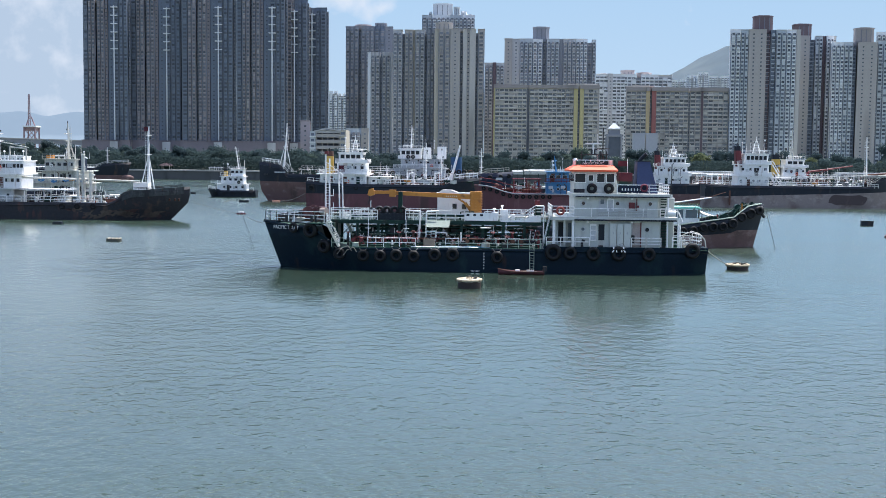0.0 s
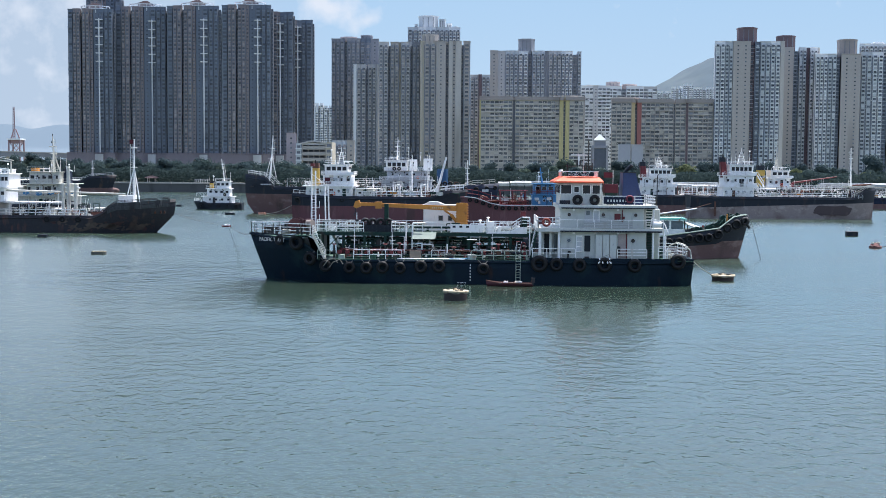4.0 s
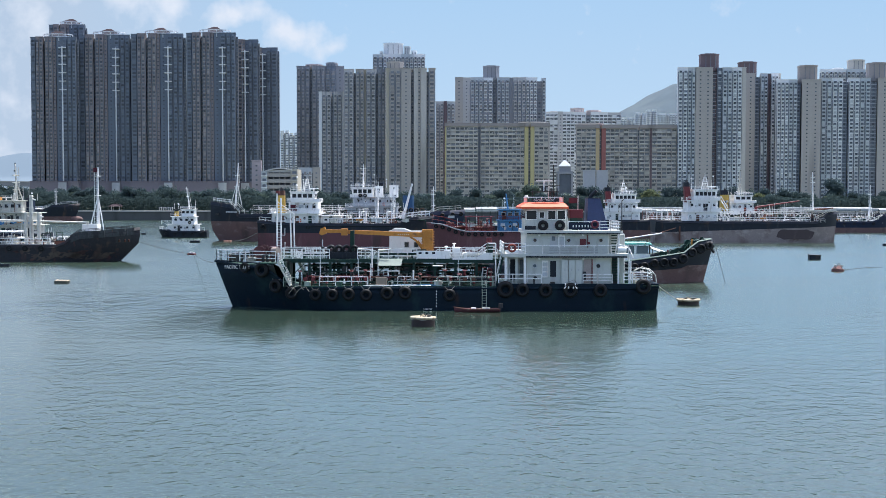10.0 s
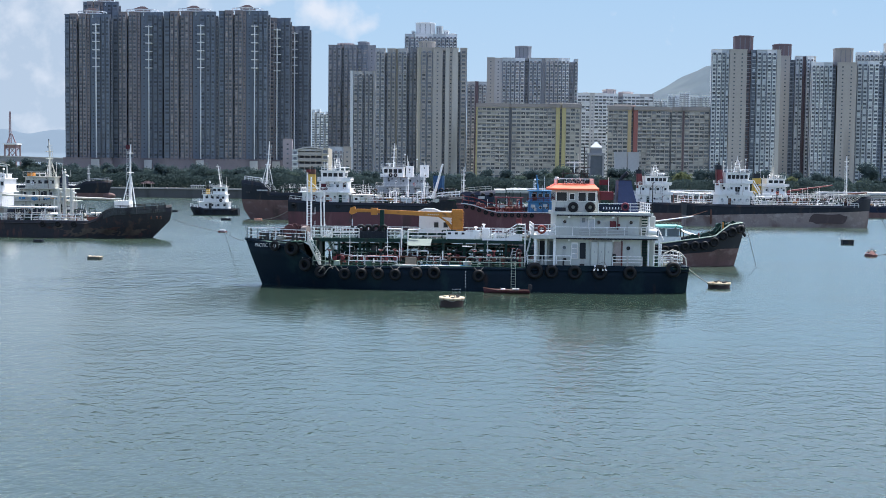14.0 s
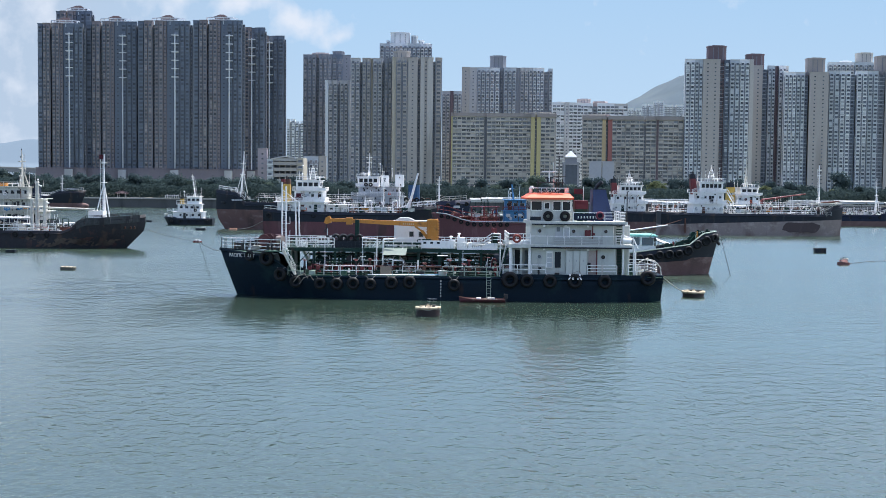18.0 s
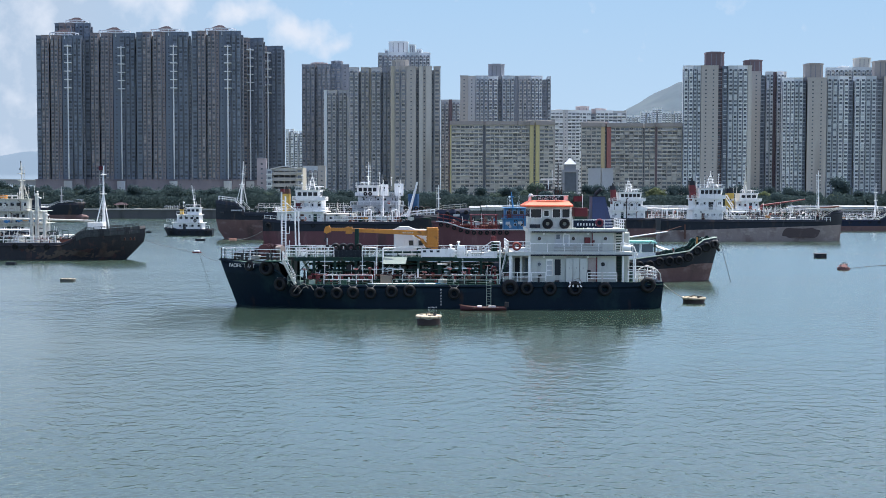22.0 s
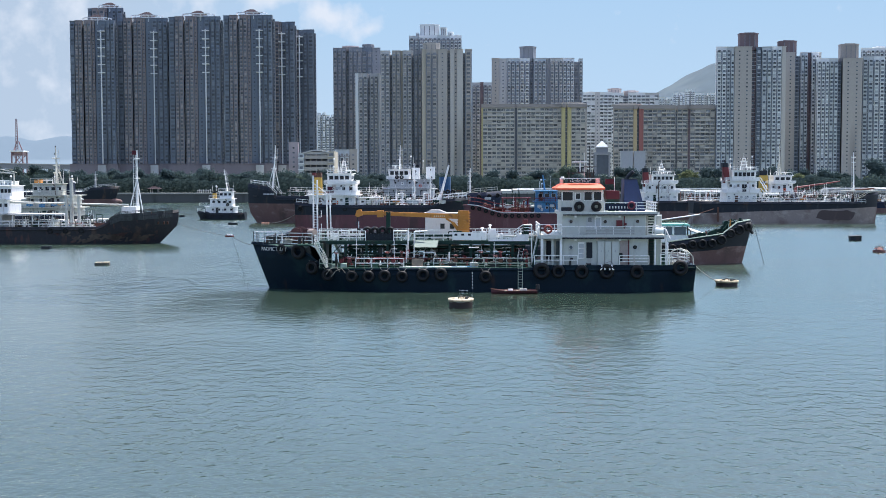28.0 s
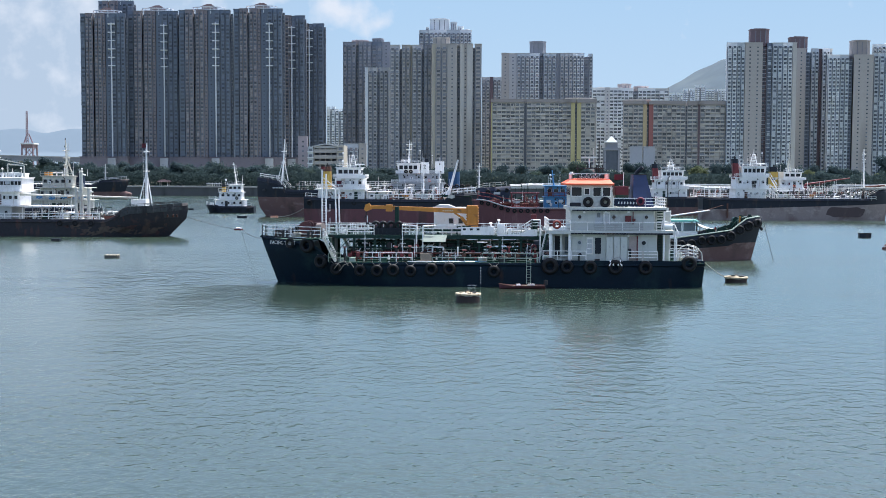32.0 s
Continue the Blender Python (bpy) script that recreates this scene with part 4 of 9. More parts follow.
quay_shed(91.66, 113.91, 564)
quay_shed(160.53, 185.43, 564)

# garden pavilion and trellis on the promenade
t = thing("garden_pavilion", "small promenade pavilion with a tiled hipped roof", "pavilion", pose(-151.26, 566, 3.9))
for sx in (-1.8, 1.8):
    for sy in (0, 3):
        g = Geo()
        g.bx(sx - 0.15, sx + 0.15, sy - 0.15, sy + 0.15, 0, 2.5)
        part("post", g, C_GREY, t)
g = Geo()
g.prism([(-3.2, -1.2), (3.2, -1.2), (3.2, 4.2), (-3.2, 4.2)], 2.5, 3.7, 0, [(-1.2, 1.2), (1.2, 1.2), (1.2, 1.8), (-1.2, 1.8)])
part("roof", g, C_ROOFTILE, t)
t = thing("trellis", "white promenade trellis on slim posts", "trellis", pose(-130.37, 565, 3.9))
for i in range(8):
    g = Geo()
    g.bx(i * 0.85 - 0.09, i * 0.85 + 0.09, 0, 0.2, 0, 2.3 if i % 2 else 2.0)
    part("post", g, C_WHITE, t)
g = Geo()
g.bx(-0.4, 6.4, -0.1, 0.3, 1.75, 1.95)
part("beam", g, C_WHITE, t)

# promenade shelters and covered pontoons moored along the quay
def shelter(x0, x1, y, z, mat=C_WHITE):
    t = thing("promenade_shelter", "long flat white shelter roof on posts", "shelter", pose(x0, y, 0), "shelters")
    g = Geo()
    g.bx(0, x1 - x0, 0, 2.2, z, z + 0.4)
    part("roof", g, mat, t)
    for i in range(4):
        g = Geo()
        x = 0.5 + (x1 - x0 - 1) * i / 3
        g.cyl((x, 1.1, 3.9), (x, 1.1, z), 0.12, None, 6)
        part("post", g, C_GREY, t)


for a, bb in ((793, 811), (817, 826), (829, 846), (849, 856), (859, 872), (1096, 1112), (1118, 1138)):
    shelter((a - 784) * 0.2695, (bb - 784) * 0.2695, 575.8, 7.7)


def pontoon(label, x0, x1, y, z, mats, seed):
    """A low barge with a shallow pale roof on posts, crates under it and a rail."""
    r = random.Random(seed)
    w = x1 - x0
    t = thing("covered_pontoon", label, "barge", pose(x0, y, 0), "covered pontoons")
    g = Geo()
    g.slab([(0.8, -0.6), (w - 0.8, -0.6), (w, 1.6), (0, 1.6)], 0, 7)
    part("pontoon_hull", g, M_BLACK, t)
    g = Geo()
    g.bx(0, w, -0.1, 7.1, 1.6, 2.2)
    part("deck_edge", g, mats[1], t)
    cut = sorted([0] + [w * r.uniform(0.2, 0.8) for _ in range(2)] + [w])
    for a, b in zip(cut, cut[1:]):
        dz = r.uniform(-0.7, 0.2)
        g = Geo()
        g.slab([(a + 0.15, z + dz - 0.15), (b - 0.15, z + dz - 0.15), (b - 0.15, z + dz), (a + 0.15, z + dz)], -0.6, 3.5)
        part("roof_sheet", g, mats[0], t)
        g = Geo()
        g.add([(a + 0.15, 3.5, z + dz), (b - 0.15, 3.5, z + dz), (b - 0.15, 7.2, z + dz + 0.5), (a + 0.15, 7.2, z + dz + 0.5)], [(0, 1, 2, 3)])
        part("roof_slope", g, mats[0], t)
        g = Geo()
        g.bx(a + 0.2, b - 0.2, -0.5, -0.42, z + dz - 0.75, z + dz - 0.15)
        part("valance", g, mats[1], t)
        for q in (0.05, 0.5, 0.95):
            g = Geo()
            x = a + (b - a) * q
            g.cyl((x, -0.3, 2.2), (x, -0.3, z + dz - 0.1), 0.09, None, 5)
            part("post", g, mats[2], t)
    for i in range(int(w / 1.6)):
        x, h = r.uniform(0.3, w - 1.6), r.uniform(0.6, 2.2)
        g = Geo()
        g.bx(x, x + r.uniform(0.5, 1.5), 1.0, 2.0, 2.2, 2.2 + h, chop=0.06)
        part("crate", g, r.choice((M_GREYWHITE, M_BLUE, M_IRON, M_GREENSTEEL, M_CREAM, M_TIMBER)), t)



# ---- ship parts: local x runs from stern (0) to bow, y across, z from the waterline ----
def hull(t, L, B, rake, zd, zbow, fore, boot, top_mat, boot_mat, deck_mat, bulwark=0.9, ramp=0.05, stern_rise=0.0, full=2.4, label="", boot_label="", stem=1.0, boot_share=9.0, sheer=0.0, trim=0.0):
    """Shell with flared bow, bottom paint up to boot, deck, and bulwark; returns the height of the deck edge at x."""
    def edge(s):
        k = min(1, max(0, (s - (1 - fore)) / ramp))
        k = k * k * (3 - 2 * k)
        rise = max(0, (s - (1 - fore)) / fore)
        base = zd + sheer * max(0, s - 0.55)
        return base + stern_rise * max(0, 1 - s / 0.25) ** 2 + k * (zbow - base) * (0.72 + 0.28 * rise ** 1.5)

    def half(s, q):
        a, c = max(0, (s - 0.68) / 0.32), max(0, (0.14 - s) / 0.14)
        bow = 1 - a ** (1.7 + (full - 1.7) * q)
        return B / 2 * max(0.004, bow) * (1 - (0.4 - 0.28 * q) * c * c)

    def point(s, z, side, off=0.0):
        q = min(1, max(0, z / max(edge(s), 1)))
        return (s * (L - rake * (1 - max(-0.25, min(1, z / (zbow * stem))))), side * max(0.0, half(s, q) - off), z)

    stations = [0, 0.03, 0.07, 0.14, 0.3, 0.45, 0.6, 0.68, 0.73, 0.78, 0.82, 0.86, 0.9, 0.93, 0.96, 0.98, 0.992, 1.0]
    stations = sorted(set(stations + [1 - fore, 1 - fore + ramp * 0.35, 1 - fore + ramp * 0.65, 1 - fore + ramp]))
    g, gb = Geo(), Geo()
    for side in (-1, 1):
        rows = []
        for s in stations:
            e = edge(s) + bulwark
            k = min(boot + trim * s, e * boot_share)
            levels = [k, k + (e - k) * 0.3, k + (e - k) * 0.65, e]
            rows.append([point(s, z, side) for z in levels] + [point(s, e, side, 0.12), point(s, edge(s), side, 0.12)])
        g.skin(rows[::side])
        gb.skin([[point(s, z, side) for z in (-1.2, -0.3, min(boot + trim * s, (edge(s) + bulwark) * boot_share) * 0.5, min(boot + trim * s, (edge(s) + bulwark) * boot_share))] for s in stations][::side])
    e = edge(0) + bulwark
    g.add([point(0, boot, -1), point(0, boot, 1), point(0, e, 1), point(0, e, -1)], [(0, 3, 2, 1)])
    gb.add([point(0, -1.2, -1), point(0, -1.2, 1), point(0, boot, 1), point(0, boot, -1)], [(0, 3, 2, 1)])
    part("hull", g, top_mat, t, label)
    part("bottom", gb, boot_mat, t, boot_label)
    g = Geo()
    level = lambda s: (edge(s) if s >= 1 - fore + ramp else min(edge(s), edge(1 - fore))) - 0.02
    at = sorted(stations + [1 - fore + ramp * 0.97])
    g.skin([[point(s, level(s), -1, 0.05), point(s, level(s), 1, 0.05)] for s in at], smooth=False)
    part("deck", g, deck_mat, t)
    g = Geo()
    for side in (-1, 1):
        g.tube([(lambda p: (p[0], p[1] + side * 0.06, p[2]))(point(s, edge(s) - 0.05, side)) for s in stations], 0.11, 5)
    part("rubbing_strake", g, top_mat, t)
    return lambda x: edge(min(1, max(0, x / L))), lambda x, z: half(min(1, max(0, x / L)), min(1, z / max(1, edge(min(1, max(0, x / L))))))


def rail(t, pts, h=1.0, bars=2, r=0.045, step=1.6, mat=M_WHITE, label="", name="railing"):
    """A railing along points at deck height: top rail, lower bars and posts."""
    r *= 1.2
    g = Geo()
    for i in range(bars):
        z = h * (i + 1) / bars
        g.tube([(x, y, zz + z) for x, y, zz in pts], r, 4)
    for a, b in zip(pts, pts[1:]):
        a, b = Vector(a), Vector(b)
        k = max(1, round((b - a).length / step))
        for i in range(k + 1):
            p = a.lerp(b, i / k)
            g.cyl(p, p + Vector((0, 0, h)), r, None, 4)
    return part(name, g, mat, t, label)


def side_rails(t, edge, half, x0, x1, h=1.0, mat=M_WHITE, up=0.0, r=0.05, step=1.6):
    for side in (-1, 1):
        n = max(2, round((x1 - x0) / 2.5))
        pts = []
        for i in range(n + 1):
            x = x0 + (x1 - x0) * i / n
            z = edge(x) + up
            pts.append((x, side * max(0.1, half(x, z) - 0.1), z))
        rail(t, pts, h, 2, r, step, mat)


WINDOW_MESH = {}


def window(t, x, y, z, w, h, side, glass=M_GLASS, frame_mat=M_GREYWHITE, round_=False):
    """A framed pane on a wall that faces along y (side -1: towards the viewer's shore)."""
    key = (w, h, side, glass.name, frame_mat.name, round_)
    if key not in WINDOW_MESH:
        g, f = Geo(), Geo()
        if round_:
            g.cyl((0, side * 0.0, 0), (0, side * 0.05, 0), w / 2, None, 12)
            f.torus((0, side * 0.04, 0), (0, 1, 0), w / 2 + 0.03, 0.045, 14, 5)
        else:
            g.bx(-w / 2, w / 2, -0.03, 0.03, -h / 2, h / 2)
            for x0, x1, z0, z1 in ((-w / 2 - 0.06, w / 2 + 0.06, h / 2, h / 2 + 0.06), (-w / 2 - 0.06, w / 2 + 0.06, -h / 2 - 0.06, -h / 2),
                                   (-w / 2 - 0.06, -w / 2, -h / 2, h / 2), (w / 2, w / 2 + 0.06, -h / 2, h / 2)):
                f.bx(x0, x1, -0.05, 0.05, z0, z1)
        WINDOW_MESH[key] = (g.mesh("window", glass), f.mesh("frame", frame_mat))
    a, b = WINDOW_MESH[key]
    ob = part("porthole" if round_ else "window", a, None, t, at=pose(x, y, z))
    part("frame", b, None, ob)
    return ob


def tier(t, x0, x1, hw, z0, h, mat=M_WHITE, windows=0, ww=0.55, wh=0.6, wz=None, lip=0.35, door=None, round_=False, lip_mat=None, name="deckhouse_tier"):
    """One storey of a deckhouse: rounded-corner box, roof plate with a lip, windows on both sides and the ends."""
    g = Geo()
    g.bx(x0, x1, -hw, hw, z0, z0 + h, chop=0.25)
    ob = part(name, g, mat, t)
    if lip:
        g = Geo()
        g.bx(x0 - lip, x1 + lip, -hw - lip, hw + lip, z0 + h, z0 + h + 0.14, chop=0.3)
        part("deck_plate", g, lip_mat or mat, t)
    wz = z0 + (wz if wz is not None else h * 0.6)
    for i in range(windows):
        x = x0 + (x1 - x0) * (i + 0.5) / windows
        if door is not None and abs(x - door) < 0.8:
            continue
        window(ob, x, -hw - 0.02, wz, ww, wh, -1, round_=round_)
    if door is not None:
        g = Geo()
        g.bx(door - 0.38, door + 0.38, -hw - 0.05, -hw + 0.02, z0 + 0.15, z0 + 1.9)
        part("door", g, M_RUST, ob)
    return ob


def band(t, x0, x1, hw, z, h=0.85, mat=M_WHITE, side=-1):
    """The edge of an upper deck: an open rail with a plated stretch forward and round the ends."""
    y = side * hw
    for x in (x0, x1):
        rail(t, [(x, -hw, z), (x, hw, z)], h, 3, 0.045, 1.4, mat)
    rail(t, [(x0, y, z), (x1, y, z)], h + 0.1, 3, 0.05, 1.1, mat)
    g = Geo()
    xp = x0 + (x1 - x0) * 0.72
    g.bx(xp, x1, y - 0.04, y + 0.04, z, z + h * 0.9)
    return part("deck_bulwark", g, mat, t)


def bridge(t, x0, x1, hw, z0, h, n, mat=M_WHITE, side=-1, glow=0.35):
    """A wheelhouse that flares outwards to the top: window band with mullions, visor roof and roof rail."""
    lo = [(x0, -hw), (x1, -hw), (x1, hw), (x0, hw)]
    hi = [(x0 - glow * 0.3, -hw - 0.15), (x1 + glow, -hw - 0.15), (x1 + glow, hw + 0.15), (x0 - glow * 0.3, hw + 0.15)]
    g = Geo()
    g.prism(lo, z0, z0 + h, 0, hi)
    ob = part("wheelhouse", g, mat, t)
    zc = z0 + h * 0.62
    q = 0.15 * 0.62
    for i in range(n):
        w = (x1 - x0 - 0.3) / n
        window(ob, x0 + 0.15 + w * (i + 0.5) + glow * 0.2, side * (hw + q + 0.03), zc, round(w * 0.72, 2), round(h * 0.36, 2), side, M_GLASS, M_GREYWHITE)
    for sy in (-1.8, -0.6, 0.6, 1.8):
        g = Geo()
        g.add([(x1 + glow * 0.45, sy - 0.45, z0 + h * 0.44), (x1 + glow * 0.45, sy + 0.45, z0 + h * 0.44), (x1 + glow * 0.82 + 0.02, sy + 0.45, z0 + h * 0.8), (x1 + glow * 0.82 + 0.02, sy - 0.45, z0 + h * 0.8)],
              [(0, 1, 2, 3)])
        part("front_window", g, M_GLASS, ob)
    g = Geo()
    g.bx(x0 - 0.4, x1 + glow + 0.35, -hw - 0.4, hw + 0.4, z0 + h, z0 + h + 0.13, chop=0.3)
    part("visor_roof", g, mat, t)
    rail(t, [(x0, side * (hw + 0.1), z0 + h + 0.13), (x1 + glow, side * (hw + 0.1), z0 + h + 0.13)], 0.75, 2, 0.045, 1.2)
    return ob


def lattice_mast(t, x, y, z0, z1, w=1.3, mat=M_WHITE, arms=3):
    """Signal mast of two raked legs with rungs, small platforms, yards and a top pole."""
    zt = z0 + (z1 - z0) * 0.72
    g = Geo()
    for s in (-1, 1):
        g.cyl((x + s * w / 2, y, z0), (x + s * w * 0.16, y, zt), 0.1, 0.07, 6)
    for i in range(7):
        q = (i + 0.5) / 7
        d = w / 2 * (1 - q) + w * 0.16 * q
        g.cyl((x - d, y, z0 + (zt - z0) * q), (x + d, y, z0 + (zt - z0) * q), 0.045, None, 4)
    ob = part("mast", g, mat, t)
    g = Geo()
    g.cyl((x, y, zt - 0.3), (x, y, z1), 0.07, 0.04, 6)
    part("mast_pole", g, mat, ob)
    for i in range(arms):
        g = Geo()
        zz = z0 + (zt - z0) * (0.45 + 0.25 * i)
        g.cyl((x - 0.9, y, zz), (x + 0.9, y, zz), 0.05, None, 5)
        g.cyl((x, y - 1.2, zz), (x, y + 1.2, zz), 0.05, None, 5)
        part("crosstree", g, mat, ob)
    for s in (-0.5, 0.6):
        g = Geo()
        g.cyl((x + s, y, zt - 0.4), (x + s, y, zt - 0.05), 0.13, 0.1, 7)
        part("mast_lamp", g, M_IRON, ob)
    return ob


def mast(t, x, y, z0, z1, r=0.12, mat=M_WHITE, lean=0.0, arms=(0.55, 0.75), arm=1.2, ladder=False, tripod=0.0, lamp=True):
    """A pole mast with crosstrees, stays, lamps, and, where it has them, ladder rungs and tripod legs."""
    g = Geo()
    top = Vector((x + lean, y, z1))
    g.cyl((x, y, z0), top, r, r * 0.55, 7)
    ob = part("mast", g, mat, t)
    base = Vector((x, y, z0))
    for q in arms:
        g = Geo()
        c = base.lerp(top, q)
        g.cyl(c + Vector((-arm * 0.6, 0, 0)), c + Vector((arm * 0.6, 0, 0)), r * 0.4, None, 5)
        g.cyl(c + Vector((0, -arm, 0)), c + Vector((0, arm, 0)), r * 0.4, None, 5)
        part("crosstree", g, mat, ob)
    if ladder:
        g = Geo()
        for sx in (-0.2, 0.2):
            g.cyl(base + Vector((sx - 0.35, -0.3, 0)), base.lerp(top, 0.92) + Vector((sx - 0.35, -0.3, 0)), 0.03, None, 4)
        k = int((z1 - z0) * 0.92 / 0.4)
        for i in range(k):
            c = base.lerp(top, 0.92 * i / k)
            g.cyl(c + Vector((-0.55, -0.3, 0)), c + Vector((-0.15, -0.3, 0)), 0.025, None, 4)
        part("ladder", g, mat, ob)
    if tripod:
        g = Geo()
        for sx, sy in ((-tripod, -tripod * 0.7), (tripod, -tripod * 0.7), (0, tripod)):
            g.cyl((x + sx, y + sy, z0), base.lerp(top, 0.55), r * 0.6, r * 0.5, 6)
        part("tripod_leg", g, mat, ob)
    if lamp:
        g = Geo()
        g.cyl(top, top + Vector((0, 0, 0.35)), 0.13, 0.1, 7)
        part("mast_lamp", g, M_IRON, ob)
        g = Geo()
        g.cyl(base.lerp(top, 0.8) + Vector((0.25, 0, 0)), base.lerp(top, 0.8) + Vector((0.25, 0, 0.3)), 0.12, None, 7)
        part("mast_lamp", g, M_IRON, ob)
    return ob


def radar(t, x, y, z, w=1.8):
    g = Geo()
    g.cyl((x, y, z), (x, y, z + 0.6), 0.09, None, 6)
    g.bx(x - w / 2, x + w / 2, y - 0.09, y + 0.09, z + 0.6, z + 0.8)
    part("radar_scanner", g, M_WHITE, t)


def funnel(t, x, y, z0, z1, w, d, mat, cap=M_BLACK, band=None, lean=0.0):
    g = Geo()
    ring = [(x - w / 2, y - d / 2 + 0.2), (x - w / 2 + 0.2, y - d / 2), (x + w / 2 - 0.2, y - d / 2), (x + w / 2, y - d / 2 + 0.2), (x + w / 2, y + d / 2), (x - w / 2, y + d / 2)]
    shift = lambda q, k: [(x + (px - x) * k + q, y + (py - y) * k) for px, py in ring]
    zc = z0 + (z1 - z0) * 0.78
    g.prism(ring, z0, zc, 0, shift(lean * 0.78, 0.93))
    ob = part("funnel", g, mat, t)
    g = Geo()
    g.prism(shift(lean * 0.78, 0.95), zc, z1, 0, shift(lean, 0.9))
    part("funnel_cap", g, cap, ob)
    g = Geo()
    g.cyl((x + lean, y, z1 - 0.2), (x + lean, y, z1 + 0.7), 0.14, None, 7)
    g.cyl((x + lean + 0.35, y + 0.3, z1 - 0.2), (x + lean + 0.35, y + 0.3, z1 + 0.5), 0.1, None, 7)
    part("exhaust_pipe", g, M_IRON, ob)
    if band:
        g = Geo()
        zb = z0 + (z1 - z0) * 0.45
        g.bx(x - w * 0.25, x + w * 0.25, y - d / 2 - 0.05, y - d / 2 + 0.1, zb - 0.35, zb + 0.35)
        part("funnel_mark", g, band, ob)
    return ob


def tyre_mesh(R, r):
    g = Geo()
    g.torus((0, 0, 0), (0, 1, 0), R - r, r, 20, 8)
    return g.mesh("tyre", M_RUBBER)


TYRES = {}


def tyre(t, x, y, z, R=0.55, r=0.17, turn=0, tip=0, rope_to=None):
    if (R, r) not in TYRES:
        TYRES[R, r] = tyre_mesh(R, r)
    ob = part("tyre_fender", TYRES[R, r], None, t, at=pose(x, y, z, tip, 0, turn))
    if rope_to:
        for q in rope_to:
            g = Geo()
            g.cyl((q[0] * 0.3, -0.05, R * 0.8), q, 0.03, None, 4)
            part("fender_rope", g, M_ROPE, ob)
    return ob


def tank_deck(t, x0, x1, hw, z, seed, mats, high=1.6, n=26):
    """Cargo deck gear: raised trunk, fore-and-aft pipes, valves, hatches, vents, each its own part."""
    r = random.Random(seed)
    g = Geo()
    g.bx(x0, x1, -hw, hw, z, z + 0.5, chop=0.2)
    part("cargo_trunk", g, mats[0], t)
    for i in range(3):
        y = -hw * 0.7 + i * hw * 0.5
        g = Geo()
        g.cyl((x0, y, z + 0.8 + 0.15 * i), (x1, y, z + 0.8 + 0.15 * i), 0.12, None, 7)
        part("cargo_pipe", g, r.choice(mats), t)
    for i in range(n):
        x, y = r.uniform(x0, x1), r.uniform(-hw, hw * 0.6)
        k = r.random()
        g = Geo()
        if k < 0.35:
            h = r.uniform(0.5, high)
            g.cyl((x, y, z + 0.4), (x, y, z + h), 0.1, None, 6)
            g.cyl((x, y, z + h), (x, y, z + h + 0.22), 0.24, 0.2, 8)
            part("tank_vent", g, r.choice(mats), t)
        elif k < 0.6:
            w = r.uniform(0.4, 0.8)
            g.cyl((x, y, z + 0.45), (x, y, z + 0.95), w / 2, None, 9)
            g.cyl((x, y, z + 0.95), (x, y, z + 1.05), w / 2 + 0.08, None, 9)
            part("tank_hatch", g, r.choice(mats), t)
        elif k < 0.8:
            g.torus((x, y - 0.1, z + 1.2), (0, 1, 0), 0.22, 0.035, 10, 4)
            g.cyl((x, y, z + 0.5), (x, y, z + 1.2), 0.07, None, 5)
            part("valve_wheel", g, r.choice(mats), t)
        else:
            w, d, h = r.uniform(0.5, 1.4), r.uniform(0.4, 0.8), r.uniform(0.4, 0.9)
            g.bx(x - w / 2, x + w / 2, y - d / 2, y + d / 2, z + 0.45, z + 0.45 + h, chop=0.05)
            part("deck_locker", g, r.choice(mats), t)


def catwalk(t, x0, x1, y, z, up, mat=M_WHITE):
    g = Geo()
    g.bx(x0, x1, y - 0.45, y + 0.45, z + up, z + up + 0.08)
    part("catwalk", g, mat, t)
    rail(t, [(x0, y - 0.45, z + up + 0.08), (x1, y - 0.45, z + up + 0.08)], 0.95, 2, 0.035, 1.4, mat)
    k = max(2, round((x1 - x0) / 4))
    for i in range(k + 1):
        g = Geo()
        x = x0 + (x1 - x0) * i / k
        g.cyl((x, y, z), (x, y, z + up), 0.08, None, 5)
        part("catwalk_support", g, mat, t)


